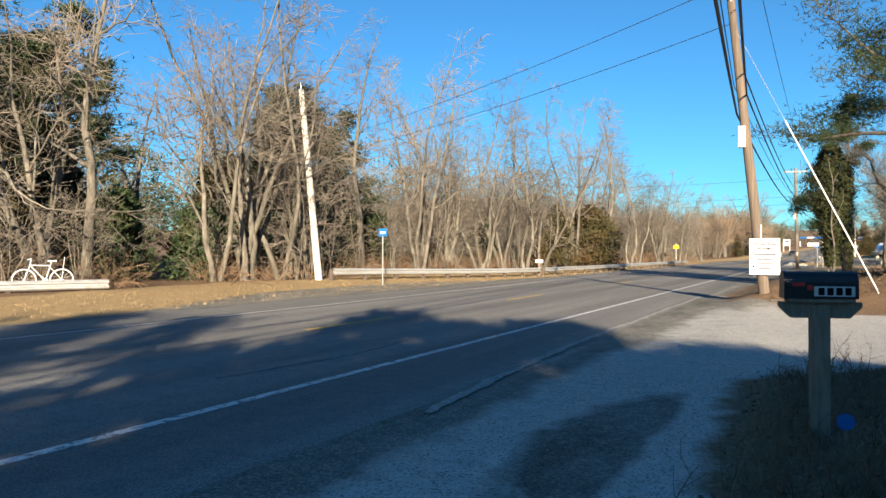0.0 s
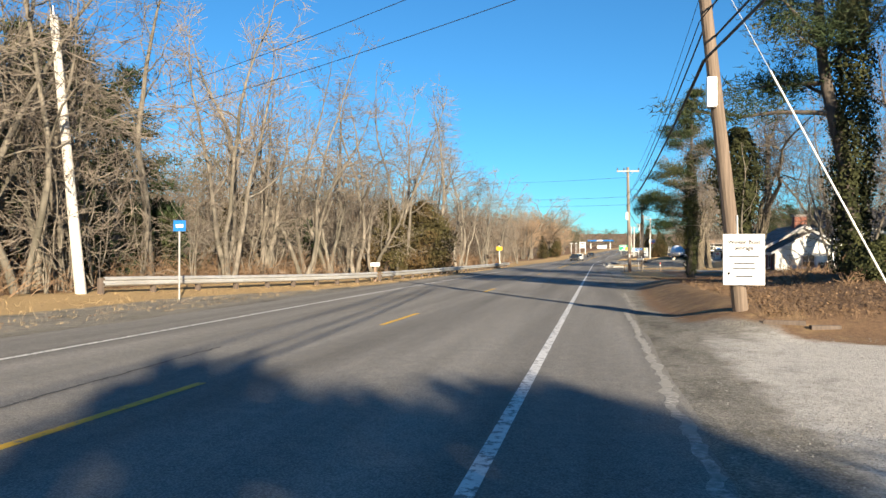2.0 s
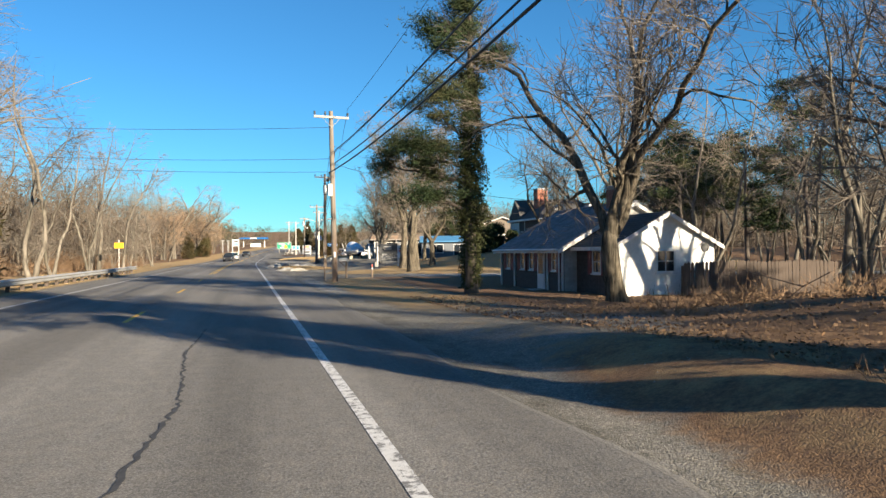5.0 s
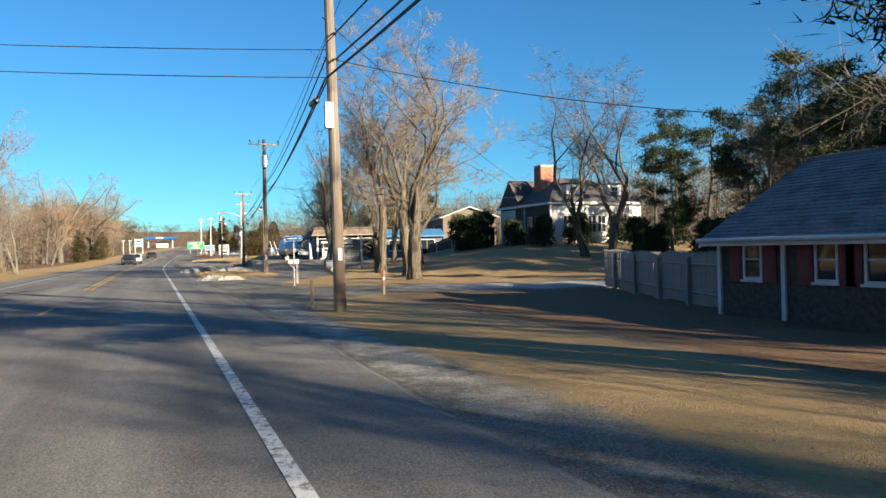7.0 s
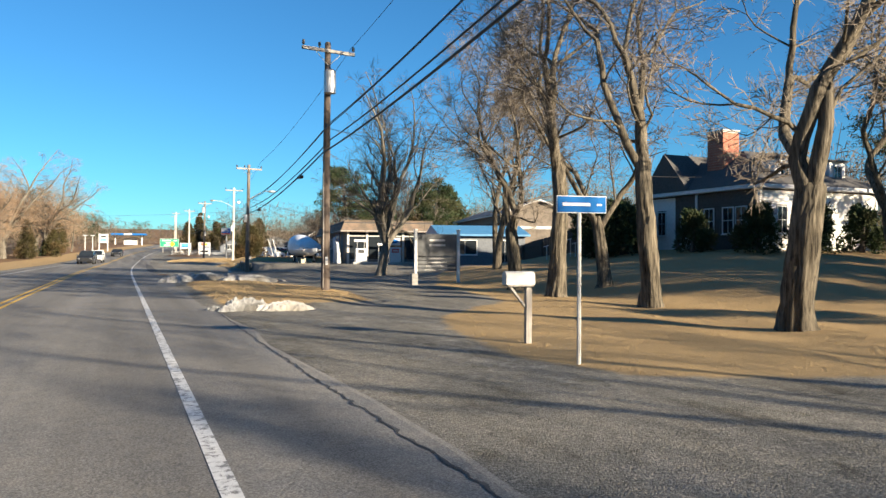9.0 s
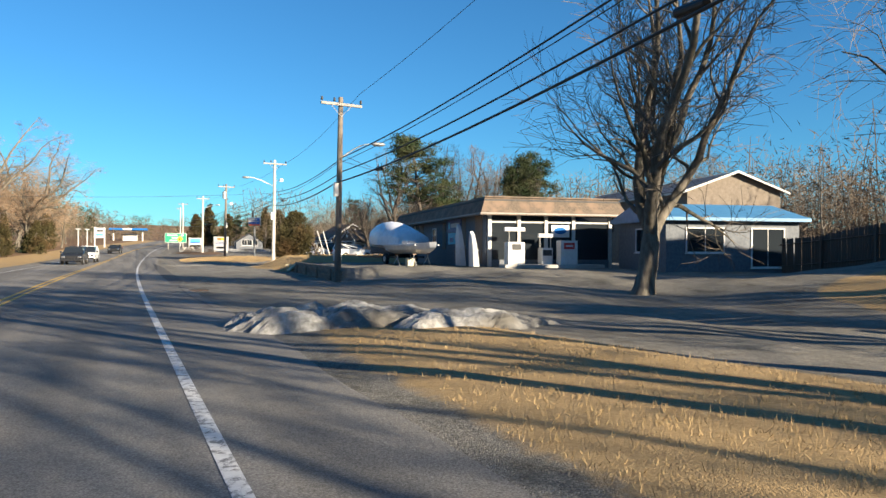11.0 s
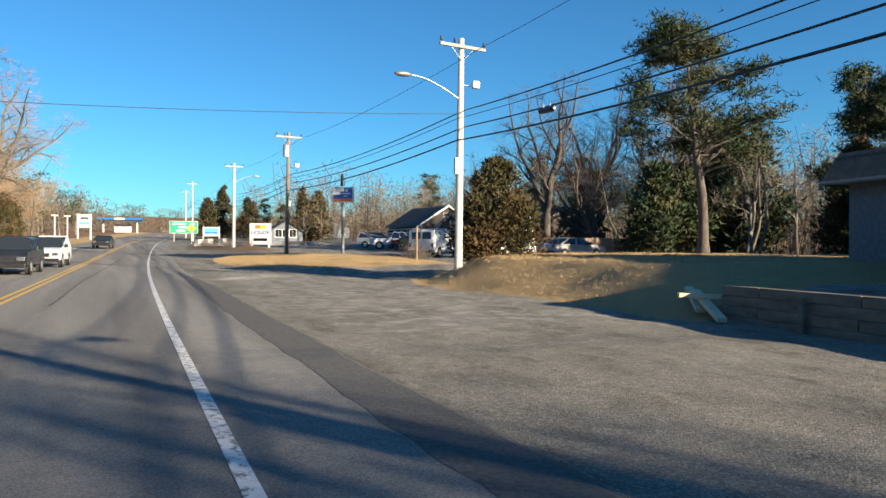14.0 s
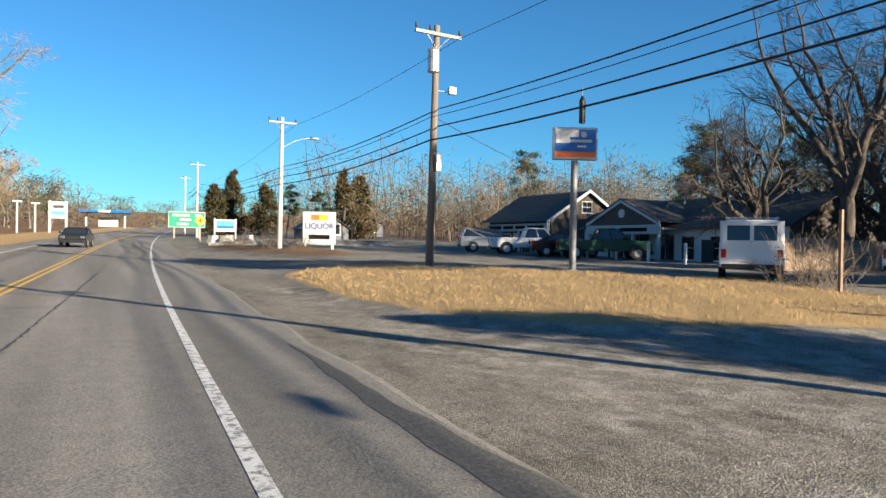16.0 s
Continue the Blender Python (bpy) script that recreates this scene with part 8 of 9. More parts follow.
boat_thing("wrapped_boat", pose(15.2, 150.8, 1.42, 0, 0, -84.5), 6.4, 2.2, 0.85, "motor boat under white shrink wrap on a trailer", True)
boat_thing("open_skiff", pose(14.35, 144.7, 1.34, 0, 0, 101), 4.4, 1.6, 0.46, "open white skiff propped on steel stands", False)
for x, y in ((14.0, 143.8), (14.9, 144.0), (13.8, 145.9), (14.7, 146.1)):
    boat_stand(x, y)
t = thing("wooden_box", pose(14.1, 144.6, hz(14.1, 144.6)), "plain wooden box under the skiff", "box")
part("box", boxes((-0.22, 0.22, -0.2, 0.2, 0, 0.45), bev=0.01), PLANKNEW, t)
for x, y, hgt, wid in ((-0.42, 3.1, 2.3, 1.15), (-0.5, 0.35, 1.85, 1.05)):
    t = thing("leaning_dinghy", in_shop(x, y, -0.02, 90), "small white dinghy standing upright against the wall", "boat", "dinghies against the wall")
    bm = bmesh.new()
    n = 12
    rows = []
    for k in range(n + 1):
        u = k / n
        b = wid / 2 * (1 - u ** 2.6) ** 0.6 if u < 1 else 0.01
        rows.append([bm.verts.new((sx * b * ww, dd * (1 - 0.5 * u) + 0.2 * u, hgt * u)) for sx, ww, dd in ((-1, 1, 0.0), (-1, 0.8, 0.3), (0, 0, 0.38), (1, 0.8, 0.3), (1, 1, 0.0))])
    for a, b in zip(rows, rows[1:]):
        for i in range(4):
            bm.faces.new((a[i], a[i + 1], b[i + 1], b[i]))
    bm.faces.new(rows[0])
    h = part("hull", bm, HULLWHITE, t)
    h.modifiers.new("thick", "SOLIDIFY").thickness = 0.03
    part("seat", boxes((-wid * 0.44, wid * 0.44, 0.02, 0.24, hgt * 0.45, hgt * 0.45 + 0.05), (-wid * 0.42, wid * 0.42, 0.02, 0.2, hgt * 0.18, hgt * 0.18 + 0.05)), HULLWHITE, t)

# ---- timber retaining wall ----
rw_ = thing("retaining_wall", pose(8.75, 140.0, 0.0), "low retaining wall of weathered square timbers", "retaining wall", kind="structure")
for c in range(4):
    for k in range(8):
        y0 = 0.0 + 2.2 * k + (1.1 if c % 2 else 0)
        y1 = min(y0 + 2.19, 17.5)
        if y1 - y0 < 0.4:
            continue
        d = 0.1
        bm = boxes((-0.1, 0.1, 0, y1 - y0, 0, 0.185), bev=0.012)
        o = part("timber", bm, TIMBER, rw_)
        o.matrix_local = pose(d * y0 - 0.02 * c * 0 + 0.03 * c, y0, 0.0 + 0.19 * c - 0.05, 0, 0, -5.7)
for k in range(4):
    y = 1.5 + 4.6 * k
    part("stake", boxes((0.1 * y - 0.2, 0.1 * y - 0.11, y, y + 0.1, -0.1, 0.6), bev=0.01), TIMBER, rw_)
for (x, y, z, tn, ln, pt) in ((10.3, 157.7, 0.3, 62, 1.9, 13), (10.7, 158.5, 0.36, 55, 1.7, 12), (10.4, 158.0, 0.46, 150, 0.9, 2)):
    t = thing("loose_plank", pose(x, y, z, 0, -pt, tn), "pale new plank laid over the bank's edge", "plank", "loose planks")
    part("plank", boxes((-ln / 2, ln / 2, -0.09, 0.09, -0.04, 0.05), bev=0.006), PLANKNEW, t)
t = thing("small_sign", pose(8.7, 140.2, hz(8.5, 140) - 0.05, 0, 0, -8), "small pale sign on a thin stake at the wall", "sign")
part("stake", boxes((-0.02, 0.02, 0, 0.04, 0, 1.1)), WOODBROWN, t)
part("plate", boxes((-0.2, 0.2, -0.03, 0, 1.05, 1.35), bev=0.01), OFFWHITE, t)

# storm drain
dr = thing("storm_drain", pose(1.97, 134.6, 0.0, 0, 0, -4), "rusty cast-iron storm drain grate set in the asphalt", "drain")
part("frame", boxes((-0.34, -0.3, -0.36, 0.36, 0.0, 0.026), (0.3, 0.34, -0.36, 0.36, 0.0, 0.026), (-0.3, 0.3, -0.36, -0.32, 0.0, 0.026), (-0.3, 0.3, 0.32, 0.36, 0.0, 0.026)), IRON, dr)
# flat black plate: the darkness of the hole is put into its colour
part("dark_plate", boxes((-0.3, 0.3, -0.32, 0.32, 0.004, 0.0145)), BLACK, dr)
for k in range(5):
    part("bar", boxes((-0.3 + 0.12 * k + 0.03, -0.3 + 0.12 * k + 0.07, -0.32, 0.32, 0.012, 0.0255)), IRON, dr)
for k in range(4):
    part("bar", boxes((-0.3, 0.3, -0.24 + 0.16 * k - 0.02, -0.24 + 0.16 * k + 0.02, 0.013, 0.0245)), IRON, dr)

# ---- vehicles ----
def vehicle(name, m, paint_mat, label, length, width, profile, cabin, wheels, wheel_r=0.33, front=True, extras=()):
    """Nose at +x. profile: lower body (x, z); cabin: (x, z) of the glass house."""
    t = thing(name, m, label, "car", "vehicles")
    bm = bmesh.new()
    prism(bm, profile, -width / 2, width / 2, "y")
    bmesh.ops.bevel(bm, geom=list(bm.edges), offset=0.05, segments=3, affect="EDGES", profile=0.6)
    body = part("body", bm, paint_mat, t, smooth=False)
    bm = bmesh.new()
    pa = [bm.verts.new((x, -width / 2 * (0.94 if z < 1.25 else 0.78), z)) for x, z in cabin]
    pb = [bm.verts.new((x, width / 2 * (0.94 if z < 1.25 else 0.78), z)) for x, z in cabin]
    bm.faces.new(pa)
    bm.faces.new(pb[::-1])
    for i in range(len(cabin)):
        j = (i + 1) % len(cabin)
        bm.faces.new((pa[i], pb[i], pb[j], pa[j]))
    bmesh.ops.bevel(bm, geom=list(bm.edges), offset=0.04, segments=2, affect="EDGES")
    part("cabin", bm, DARKGLASS, t, "dark glazed cabin")
    top = max(z for _, z in cabin)
    xs = [x for x, z in cabin if z > top - 0.05]
    part("roof", boxes((min(xs) - 0.03, max(xs) + 0.03, -width / 2 * 0.79, width / 2 * 0.79, top - 0.05, top + 0.03), bev=0.025), paint_mat, t)
    lo = [x for x, z in cabin if z < top - 0.2]
    for s in (-1, 1):
        for px in (min(lo), (min(lo) + max(lo)) / 2, max(lo)):
            tx = min(xs) if px == min(lo) else max(xs) if px == max(lo) else (min(xs) + max(xs)) / 2
            bm = bmesh.new()
            rod(bm, (px, s * width / 2 * 0.945, min(z for _, z in cabin)), (tx, s * width / 2 * 0.785, top - 0.02), 0.045, n=5)
            part("pillar", bm, paint_mat, t)
    for x in wheels:
        for s in (-1, 1):
            y = s * (width / 2 - 0.1)
            w = part("wheel", rods(((x, y - 0.11, wheel_r), (x, y + 0.11, wheel_r), wheel_r), n=22), RUBBER, t)
            part("rim", rods(((x, y - 0.118, wheel_r), (x, y + 0.118, wheel_r), wheel_r * 0.6), n=16), GALV, w)
            part("wheel_arch", rods(((x, s * (width / 2 - 0.02), wheel_r + 0.02), (x, s * (width / 2 + 0.006), wheel_r + 0.02), wheel_r * 1.18), n=22), BLACK, t)
    xf, xr = max(x for x, _ in profile), min(x for x, _ in profile)
    for s in (-1, 1):
        part("headlight", boxes((xf - 0.06, xf + 0.012, s * width * 0.36 - 0.16, s * width * 0.36 + 0.16, 0.62, 0.8), bev=0.02), CHROME, t)
        part("tail_light", boxes((xr - 0.012, xr + 0.06, s * width * 0.43 - 0.08, s * width * 0.43 + 0.08, 0.75, 1.05), bev=0.015), TAILRED, t)
        part("mirror", boxes((max(lo) - 0.35, max(lo) - 0.2, s * (width / 2 + 0.1) - 0.09, s * (width / 2 + 0.1) + 0.09, min(z for _, z in cabin) + 0.02, min(z for _, z in cabin) + 0.2), bev=0.03), BLACK, t)
    part("bumper", boxes((xf - 0.05, xf + 0.05, -width * 0.46, width * 0.46, 0.32, 0.5), bev=0.03), BLACK, t)
    part("bumper", boxes((xr - 0.06, xr + 0.05, -width * 0.46, width * 0.46, 0.36, 0.54), bev=0.03), BLACK, t)
    part("grille", boxes((xf - 0.03, xf + 0.008, -width * 0.22, width * 0.22, 0.56, 0.78)), BLACK, t)
    part("number_plate", boxes((xr - 0.02, xr - 0.012 + 0.006, -0.16, 0.16, 0.62, 0.76)), OFFWHITE, t)
    for nm, rows, mt in extras:
        part(nm, boxes(*rows, bev=0.01), mt, t)
    return t


def ground_pose(x, y, heading):
    """heading: degrees clockwise from the road's direction."""
    return pose(x, y, hz(x, y) + 0.015, 0, 0, 90 - heading)


SEDAN = [(-2.3, 0.35), (2.3, 0.35), (2.32, 0.7), (2.1, 0.86), (1.0, 0.95), (-1.6, 0.98), (-2.25, 0.95), (-2.32, 0.6)]
SEDANC = [(1.0, 0.94), (0.35, 1.36), (-0.9, 1.4), (-1.75, 0.97)]
SUVB = [(-2.3, 0.4), (2.3, 0.4), (2.32, 0.85), (2.1, 1.0), (1.05, 1.08), (-2.25, 1.1), (-2.32, 0.7)]
SUVC = [(1.1, 1.06), (0.45, 1.66), (-1.9, 1.72), (-2.22, 1.08)]
TRUCKB = [(-2.75, 0.48), (2.7, 0.48), (2.72, 0.95), (2.55, 1.08), (1.3, 1.14), (-2.7, 1.12), (-2.76, 0.75)]
TRUCKC = [(1.35, 1.12), (0.75, 1.74), (-0.35, 1.76), (-0.6, 1.12)]
VANB = [(-2.75, 0.42), (2.7, 0.42), (2.72, 0.95), (2.45, 1.15), (1.75, 1.25), (1.2, 1.3), (-2.72, 1.3), (-2.78, 0.7)]
VANC = [(1.75, 1.24), (1.1, 1.98), (-2.6, 2.05), (-2.68, 1.26)]
van = vehicle("work_van", ground_pose(20.3, 194.1, 46), CARWHITE, "white panel van with a ladder rack seen from behind", 5.5, 2.0, VANB, VANC, (-1.75, 1.75), 0.36)
part("side_panel", boxes((-2.7, 0.1, -0.98, -0.8, 1.24, 2.04), (-2.7, 0.1, 0.8, 0.98, 1.24, 2.04), bev=0.03), CARWHITE, van)
part("rear_door", boxes((-2.76, -2.70, -0.9, -0.01, 0.6, 1.36), (-2.76, -2.70, 0.01, 0.9, 0.6, 1.36), (-2.74, -2.66, -0.88, -0.76, 1.36, 1.98), (-2.74, -2.66, 0.76, 0.88, 1.36, 1.98), (-2.74, -2.66, -0.06, 0.06, 1.36, 1.98), (-2.72, -2.62, -0.85, 0.85, 1.88, 2.04)), CARWHITE, van)
part("roof_rack", boxes((-2.3, -2.25, -0.8, 0.8, 2.14, 2.18), (-0.6, -0.55, -0.8, 0.8, 2.14, 2.18), (0.6, 0.65, -0.8, 0.8, 2.14, 2.18), (-2.4, 0.8, -0.82, -0.78, 2.15, 2.2), (-2.4, 0.8, 0.78, 0.82, 2.15, 2.2), (-2.28, -2.25, -0.76, -0.72, 2.02, 2.15), (-2.28, -2.25, 0.72, 0.76, 2.02, 2.15), (0.6, 0.63, -0.76, -0.72, 1.95, 2.15), (0.6, 0.63, 0.72, 0.76, 1.95, 2.15)), GALV, van)
van.scale = (0.95, 0.95, 0.9)
vehicle("pickup_truck", ground_pose(27.2, 211.2, 118), CARGREEN, "dark green pickup truck parked before the store", 5.4, 1.95, TRUCKB, TRUCKC, (-1.75, 1.85), 0.38)
vehicle("pickup_truck", ground_pose(26.3, 217.9, 112), CARWHITE, "white pickup truck parked before the store", 5.4, 1.95, TRUCKB, TRUCKC, (-1.75, 1.85), 0.38)
vehicle("estate_car", ground_pose(26.0, 222.9, 110), CARSILVER, "silver estate car parked before the store", 4.6, 1.8, SUVB, SUVC, (-1.4, 1.45), 0.33)
vehicle("suv", ground_pose(-4.7, 185.5, 184), CARBLACK, "black sport utility car on the far lane", 4.6, 1.9, SUVB, SUVC, (-1.4, 1.45), 0.35)
vehicle("suv", ground_pose(-3.9, 194.0, 184), CARWHITE, "white sport utility car on the far lane", 4.6, 1.9, SUVB, SUVC, (-1.4, 1.45), 0.35)
vehicle("sedan", ground_pose(-1.4, 236, 186), CARBLACK, "dark sedan coming along the far lane", 4.6, 1.8, SEDAN, SEDANC, (-1.4, 1.45), 0.32)
for x, y, h, mt, lab in ((24.4, 190.0, 80, CARWHITE, "white sport utility car parked before the board fence"), (28.9, 189.9, 84, CARSILVER, "silver sedan parked before the board fence"),
                          (27.0, 214.7, 115, CARRED, "dark red car parked before the store"), (-13.6, 236, 180, CARBLACK, "dark car parked across the road")):
    vehicle("parked_car", ground_pose(x, y, h), mt, lab, 4.5, 1.8, SEDAN if mt != CARWHITE else SUVB, SEDANC if mt != CARWHITE else SUVC, (-1.4, 1.45), 0.32)

# ---- store at the corner ----
STORE = pose(32.4, 211.5, 0.45, 0, 0, 4)
store = thing("corner_store", STORE, "corner store with a pedimented porch and long grey roof", "store")
# local x: depth away from the road, local y: along it
bm = bmesh.new()
prism(bm, [(0, -0.3), (9, -0.3), (9, 2.5), (4.5, 4.4), (0, 2.5)], -8.5, 8.0, "y")
part("wall", bm, CLAPWHITE, store)
slope(store, (-0.5, 2.35), (4.5, 4.5), -8.8, 8.2, "y", ROOFDARK, 0.3)
slope(store, (9.5, 2.35), (4.5, 4.5), -8.8, 8.2, "y", ROOFDARK, 0.3)
PA, PB, PM = -0.9, 5.8, 2.45                        # the porch from end to end, and its middle
bm = bmesh.new()
prism(bm, [(PA + 0.3, 2.6), (PB - 0.3, 2.6), (PM, 4.0)], -1.6, 4.0, "x")
part("porch_gable", bm, SHINGLED, store, "dark shingled pediment")
for a in (PA, PB):
    bm = bmesh.new()
    prism(bm, [(a, 2.5), (a, 2.68), (PM, 4.2), (PM, 4.0)], -1.75, -1.6, "x")
    part("rake_board", bm, WHITE, store)
    bm = bmesh.new()
    prism(bm, [(a, 2.69), (a, 2.76), (PM, 4.28), (PM, 4.21)], -1.8, 4.2, "x")
    part("porch_roof", bm, ROOFDARK, store)
part("emblem", rods(((-1.66, PM, 3.3), (-1.6, PM, 3.3), 0.28), n=18), WHITE, store, "round white emblem")
fa = part("fascia_sign", boxes((-1.72, -1.5, PA, PB, 1.95, 2.55), bev=0.02), OFFWHITE, store, "pale fascia with dark lettering bars")
for a, b in ((PA + 1.0, PA + 3.4), (PA + 3.8, PA + 5.6)):
    part("text_bar", boxes((-1.735, -1.721, a, b, 2.13, 2.36)), INK, fa)
part("porch_ceiling", boxes((-1.5, 0, PA + 0.1, PB - 0.1, 2.25, 2.35)), WHITE, store)
for yy in (PA + 0.2, PA + 2.4, PB - 2.4, PB - 0.2):
    part("porch_post", boxes((-1.6, -1.42, yy - 0.09, yy + 0.09, -0.3, 1.95)), WHITE, store)
for a, b in ((PA + 0.3, PA + 1.9), (PB - 1.9, PB - 0.3)):
    window(store, "x", 0, -1, a, b, 0.3, 2.0, WHITE, 2, 1)
d = part("door", boxes((-0.04, 0, 1.5, 3.4, 0, 2.1)), DARKGLASS, store, "double glass door")
part("door_frame", boxes((-0.07, -0.04, 1.45, 1.55, 0, 2.15), (-0.07, -0.04, 2.42, 2.48, 0, 2.15), (-0.07, -0.04, 3.35, 3.45, 0, 2.15)), WHITE, d)
for a in (-7.4, -4.4, -2.2):
    window(store, "x", 0, -1, a, a + 1.1, 0.4, 1.9, WHITE, 1, 2)
# dark shingles over the white end wall stand in for tree shade
siding(store, "y", -8.501, 0, 9, -0.3, 4.3, SHINGLED, -1, (), 0.2, lambda z: (max(0, z - 2.5) / 1.9 * 4.5, 9 - max(0, z - 2.5) / 1.9 * 4.5))
for yy in (-5.4, -3.2):
    st = thing("dark_panel_door", STORE @ pose(-0.08, yy, -0.25), "dark panel door in the white wall", "door", "panel doors")
    part("leaf", boxes((-0.03, 0.05, -0.45, 0.45, 0, 1.9), bev=0.01), SIGNGREY, st)
part("roof_dish", rods(((3.6, 2.0, 5.25), (3.66, 2.06, 5.27), 0.62), n=22), BLUEGREYW, store, "grey-blue round satellite dish")
part("dish_post", rods(((3.7, 2.1, 4.0), (3.7, 2.1, 5.2), 0.05), n=8), GALV, store)
wine = thing("wine_store", pose(30.6, 222.0, 0.45, 0, 0, 4), "neighbouring store with a dark shingled gable roof", "store")
bm = bmesh.new()
prism(bm, [(0, -0.3), (6.8, -0.3), (6.8, 3.2), (3.4, 5.3), (0, 3.2)], 0, 8.5, "y")
part("wall", bm, SHINGLED, wine)
siding(wine, "y", -0.001, 0, 6.8, 0, 5.2, SHINGLED, -1, [(2.9, 3.9, 3.7, 4.6)], 0.18, lambda z: (max(0, z - 3.2) / 2.1 * 3.4, 6.8 - max(0, z - 3.2) / 2.1 * 3.4))
slope(wine, (-0.6, 2.95), (3.4, 5.42), -0.3, 8.8, "y", ROOFDARK, 0.3)
slope(wine, (7.4, 2.95), (3.4, 5.42), -0.3, 8.8, "y", ROOFDARK, 0.3)
for a in (-0.65, 7.45):
    bm = bmesh.new()
    prism(bm, [(a, 2.8), (a, 3.0), (3.4, 5.5), (3.4, 5.27)], -0.42, -0.3, "y")
    part("rake_board", bm, WHITE, wine)
fa = part("fascia_sign", boxes((-0.3, -0.02, 0.1, 8.4, 2.25, 2.85), bev=0.02), OFFWHITE, wine, "pale fascia with dark lettering bars")
for a, b in ((0.5, 2.6), (2.9, 4.2), (4.5, 5.9), (6.2, 8.0)):
    part("text_bar", boxes((-0.32, -0.301, a, b, 2.43, 2.67)), INK, fa)
for a in (0.5, 2.4, 5.2, 6.9):
    window(wine, "x", 0, -1, a, a + 1.3, 0.4, 2.1, WHITE, 1, 1)
dw = part("door", boxes((-0.04, 0, 4.0, 4.9, 0, 2.1), bev=0.006), WHITE, wine, "white glazed door")
part("door_glass", boxes((-0.05, -0.041, 4.15, 4.75, 0.5, 1.95)), DARKGLASS, dw)
for yy in (0.15, 3.9, 8.35):
    part("porch_post", boxes((-0.28, -0.14, yy - 0.07, yy + 0.07, -0.3, 2.25)), WHITE, wine)
window(wine, "y", 0, -1, 2.9, 3.9, 3.7, 4.6, WHITE, 2, 2)
for k in range(5):
    p = STORE @ Vector((-4.4 - 0.3 * k, 5.0 - 2.9 * k, 0))
    b = thing("bollard", pose(p.x, p.y, hz(p.x, p.y) - 0.1), "white steel bollard before the store", "bollard", "bollards")
    part("tube", rods(((0, 0, 0), (0, 0, 1.15), 0.09), n=14), WHITE, b)
    part("cap", rods(((0, 0, 1.15), (0, 0, 1.2), 0.09, 0.05), n=14), WHITE, b)

# pylon sign of the store
py = thing("pylon_sign", pose(13.9, 195.4, hz(13.9, 195.4) - 0.1, 0, 0, -24), "pylon sign with a blue and orange panel on a steel pole", "sign")
part("pole", rods(((0, 0, 0), (0, 0, 3.75), 0.11), n=14), DULLBOX, py)
part("base", boxes((-0.2, 0.2, -0.2, 0.2, 0, 0.22), bev=0.02), CONCRETE, py)
cab = part("cabinet", boxes((-0.72, 0.72, -0.16, 0.16, 3.78, 4.82), bev=0.05), GALV, py, "steel sign cabinet")
part("face", boxes((-0.65, 0.65, -0.172, -0.162, 4.03, 4.75)), NAVY_BRIGHT, cab)
part("band", boxes((-0.65, 0.65, -0.174, -0.162, 3.85, 4.02)), ORANGE, cab)
part("cloud", boxes((-0.64, 0.1, -0.178, -0.173, 4.5, 4.74), (-0.64, -0.2, -0.1775, -0.1725, 4.3, 4.5)), WHITE, cab)
part("text_bar", boxes((-0.42, 0.52, -0.184, -0.179, 4.33, 4.42), (0.05, 0.34, -0.184, -0.179, 4.17, 4.23)), WHITE, cab)
part("emblem", rods(((0.26, -0.184, 4.58), (0.26, -0.179, 4.58), 0.1), n=8), WHITE, cab)

# liquor sign, highway signs, signs across the road
SIGNPALE = mat("dull_white_sign", (0.36, 0.37, 0.38), (0.46, 0.47, 0.48), 4, 0.6, bump=0.04)
lq = thing("liquor_sign", pose(13.6, 224.5, hz(13.6, 224.5) - 0.2, 0, 0, -18), "white roadside sign board with large lettering", "sign")
part("board", boxes((-1.1, 1.1, -0.12, 0.12, 0.5, 2.7), bev=0.02), SIGNPALE, lq)
words("LIQUOR", 0.52, NAVY, lq, pose(0, -0.13, 1.72, 90, 0, 0))
part("text_bar", boxes((-0.7, 0.7, -0.13, -0.121, 0.85, 1.15)), INK, lq)
part("fruit_mark", boxes((-0.55, 0.0, -0.13, -0.121, 2.15, 2.5)), ORANGE, lq)
part("fruit_mark", boxes((0.02, 0.55, -0.13, -0.121, 2.15, 2.5)), SIGNYELLOW, lq)
for s in (-0.9, 0.9):
    part("leg", boxes((s - 0.08, s + 0.08, -0.08, 0.08, 0, 0.5)), OFFWHITE, lq)
gs = thing("highway_sign", pose(10.2, 274, hz(10.2, 274) - 0.2, 0, 0, -4), "large green highway direction sign on two posts", "road sign")
part("panel", boxes((-2.2, 2.2, -0.04, 0.04, 1.6, 3.6), bev=0.02), WHITE, gs)
part("face", boxes((-2.14, 2.14, -0.052, -0.042, 1.66, 3.54)), SIGNGREEN, gs)
for z, a, b in ((3.15, -1.7, 0.3), (2.6, -0.8, 0.5), (2.05, -1.2, 0.2), (3.15, 1.0, 1.7)):
    part("text_bar", boxes((a, b, -0.06, -0.053, z - 0.12, z + 0.12)), WHITE, gs)
for s in (-1.5, 1.5):
    part("post", boxes((s - 0.08, s + 0.08, 0.04, 0.2, 0, 3.3)), WOODGREY, gs)
ys = thing("diamond_sign", pose(9.9, 258, hz(9.9, 258) - 0.2), "yellow diamond warning sign with a black cross", "road sign")
part("post", rods(((0, 0.03, 0), (0, 0.03, 2.6), 0.035)), GALV, ys)
bm = boxes((-0.42, 0.42, -0.012, 0, -0.42, 0.42))
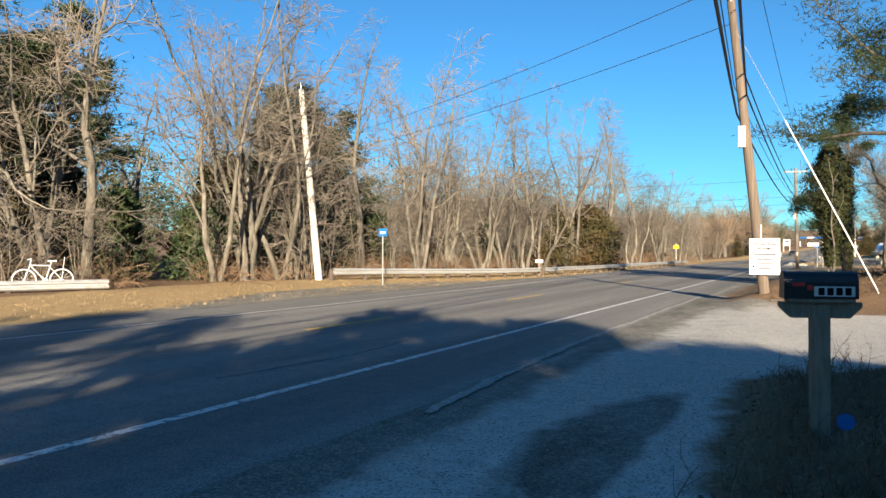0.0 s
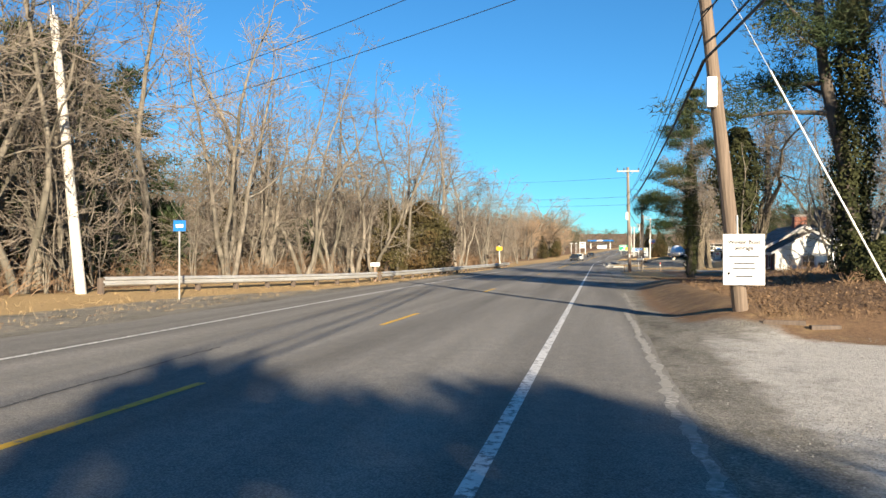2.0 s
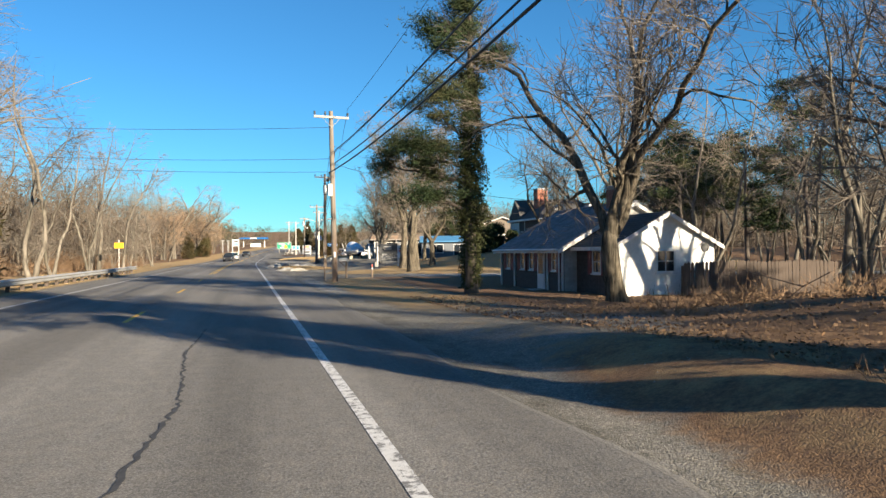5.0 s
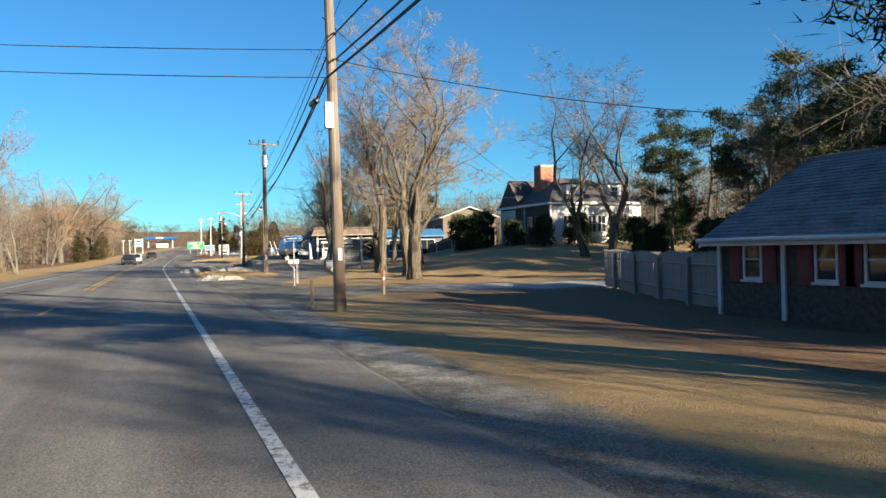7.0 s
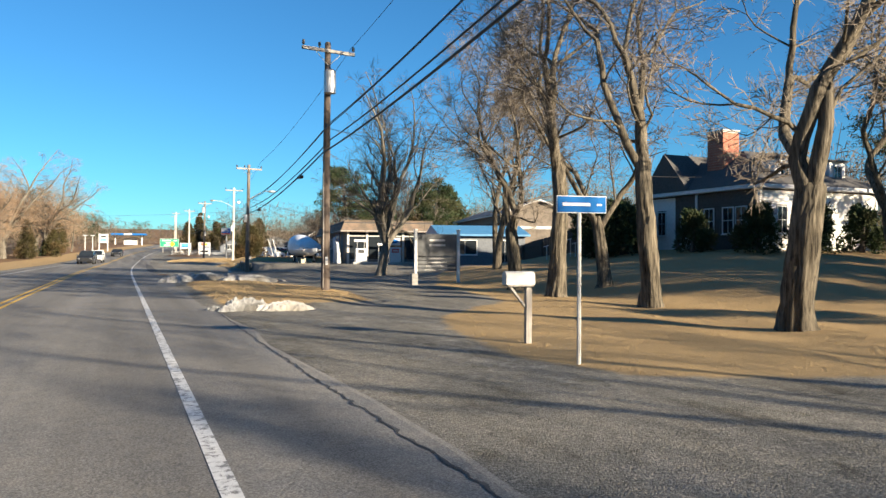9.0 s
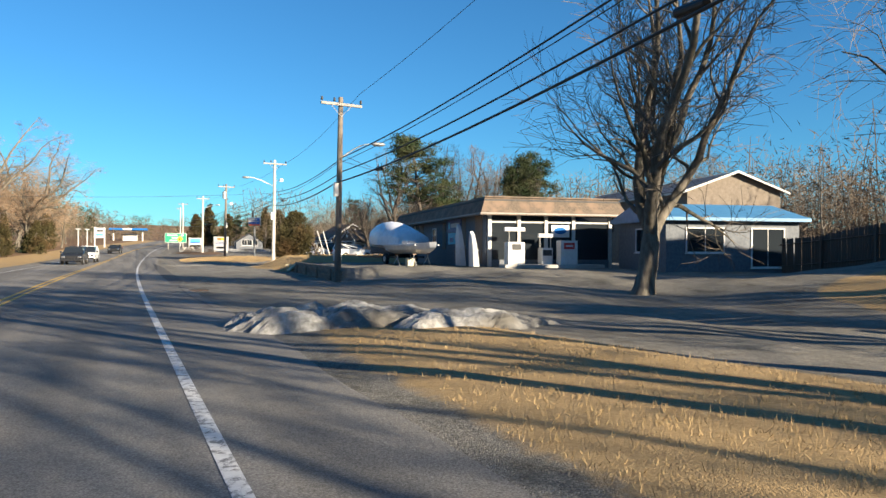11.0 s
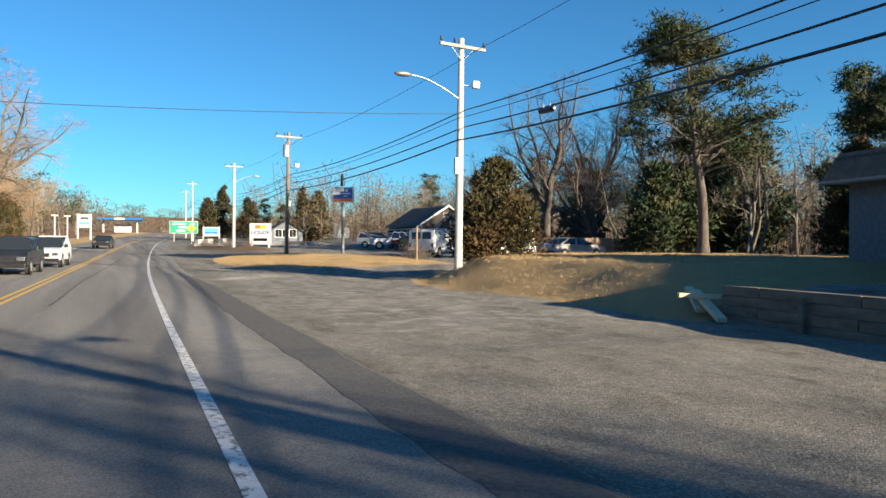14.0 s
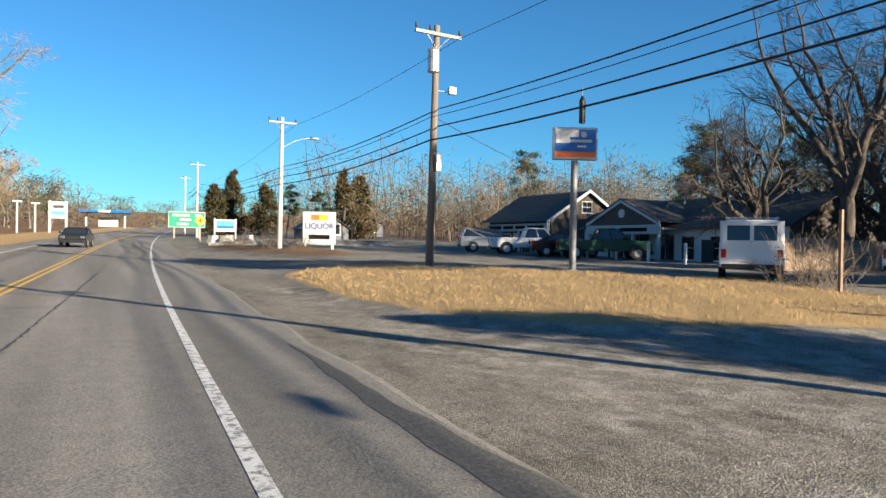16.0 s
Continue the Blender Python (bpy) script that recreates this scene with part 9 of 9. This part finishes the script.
bmesh.ops.transform(bm, matrix=Matrix.Translation((0, 0, 2.45)) @ Matrix.Rotation(radians(45), 4, "Y"), verts=bm.verts)
pl = part("plate", bm, SIGNYELLOW, ys)
part("cross_mark", boxes((-0.05, 0.05, -0.018, -0.013, 2.18, 2.72), (-0.25, 0.25, -0.0185, -0.0135, 2.4, 2.5)), INK, pl)
te = thing("teal_sign", pose(13.1, 262, hz(13.1, 262) - 0.2, 0, 0, -6), "white sign board with teal picture between two posts", "sign")
part("board", boxes((-1.1, 1.1, -0.06, 0.06, 1.1, 2.5), bev=0.02), SIGNPALE, te)
part("picture", boxes((-0.95, 0.95, -0.07, -0.062, 1.5, 2.35)), TEAL, te)
part("wave", boxes((-0.95, 0.95, -0.075, -0.071, 1.5, 1.75)), SIGNBLUE, te)
for s in (-1.15, 1.15):
    part("post", boxes((s - 0.08, s + 0.08, -0.08, 0.08, 0, 2.6)), SIGNPALE, te)
ls = thing("white_pylon", pose(-4.9, 288, hz(-4.9, 288) - 0.2), "tall white double-post pylon sign across the road", "sign")
for s in (-1.0, 1.0):
    part("post", boxes((s - 0.14, s + 0.14, -0.14, 0.14, 0, 4.6), bev=0.01), SIGNPALE, ls)
part("board", boxes((-1.15, 1.15, -0.2, 0.2, 2.2, 4.5), bev=0.02), SIGNPALE, ls)
part("text_bar", boxes((-0.8, 0.8, -0.215, -0.201, 2.7, 3.2)), TEAL, ls)
part("text_bar", boxes((-0.6, 0.7, -0.215, -0.201, 3.6, 4.0)), SIGNGREY, ls)
for x, y in ((-8.6, 275), (-7.2, 282)):
    t = thing("lot_lamp", pose(x, y, hz(x, y) - 0.1), "white square-headed lot lamp", "lamp post", "lot lamps")
    part("post", boxes((-0.09, 0.09, -0.09, 0.09, 0, 3.7)), SIGNPALE, t)
    part("lamp_head", boxes((-0.5, 0.5, -0.3, 0.3, 3.7, 3.9), bev=0.03), SIGNPALE, t)
fs = thing("filling_station", pose(2, 405, hz(2, 405) - 0.2, 0, 0, -5), "far filling station with a flat blue and white canopy", "filling station")
part("canopy", boxes((-6.6, 6.6, -4, 4, 4.1, 4.8), bev=0.05), SIGNBLUE, fs)
part("canopy_band", boxes((-1.5, 1.5, -4.05, -4.0, 4.15, 4.75)), WHITE, fs)
for s in (-5, 5):
    part("column", boxes((s - 0.2, s + 0.2, -0.2, 0.2, 0, 4.1)), WHITE, fs)
part("kiosk", boxes((-2, 3, 2, 4.5, 0, 2.9)), OFFWHITE, fs)
for (x, y, w, dp, h, wm, rm, lab) in ((20, 254, 5, 6, 1.5, BLUEGREYW, ROOFGREY, "low grey roadside shop with a grey roof"), (36, 300, 10, 8, 2.4, BLUEGREYW, ROOFDARK, "grey low building on the rise")):
    t = thing("roadside_building", pose(x, y, hz(x, y) - 0.1, 0, 0, -5), lab, "building", "roadside buildings")
    bm = bmesh.new()
    prism(bm, [(0, -0.3), (w, -0.3), (w, h), (w / 2, h + 1.6), (0, h)], 0, dp, "y")
    part("wall", bm, wm, t)
    slope(t, (-0.4, h - 0.15), (w / 2, h + 1.75), -0.3, dp + 0.3, "y", rm, 0.5)
    slope(t, (w + 0.4, h - 0.15), (w / 2, h + 1.75), -0.3, dp + 0.3, "y", rm, 0.5)
    for a in (1, w / 2 - 0.5, w - 2):
        window(t, "y", 0, -1, a, a + 1.1, 0.8, 2.0, WHITE, 2, 1)
# fences and stones on the planted island
st = thing("low_wall", pose(8.8, 243, hz(8.8, 243) - 0.1, 0, 0, -12), "low stone wall with concrete blocks at the junction", "wall")
r_ = random.Random(4)
for k in range(16):
    part("stone", boxes((0.45 * k - 0.02, 0.45 * k + 0.4, r_.uniform(-0.05, 0), 0.35, 0.0, r_.uniform(0.4, 0.6)), bev=0.05), STONE, st)
for x, y in ((10.6, 246), (11.3, 247.5), (10.0, 249), (12.2, 243)):
    t = thing("stacked_blocks", pose(x, y, hz(x, y) - 0.05, 0, 0, x * 40), "stack of pale concrete blocks", "blocks", "block stacks")
    part("block", boxes((-0.5, 0.5, -0.3, 0.3, 0, 0.45), bev=0.03), CONCRETE, t)
    part("block", boxes((-0.4, 0.45, -0.28, 0.26, 0.45, 0.85), bev=0.03), CONCRETE, t)
t = thing("marker_stake", pose(16.2, 187.6, hz(16.2, 187.6) - 0.1), "tall wooden stake beside a bare shrub", "stake")
part("stake", boxes((-0.04, 0.04, -0.04, 0.04, 0, 2.1), bev=0.006), WOODBROWN, t)
for x, y, tn in ((17.5, 176.5, 28), (18.2, 177.2, 33)):
    t = thing("leaning_pole", pose(x, y, hz(x, y) - 0.05, 0, -22, tn), "pale pole leaning in the brush", "pole", "leaning poles")
    part("pole", rods(((0, 0, 0), (0, 0, 2.6), 0.045), n=8), WHITE, t)
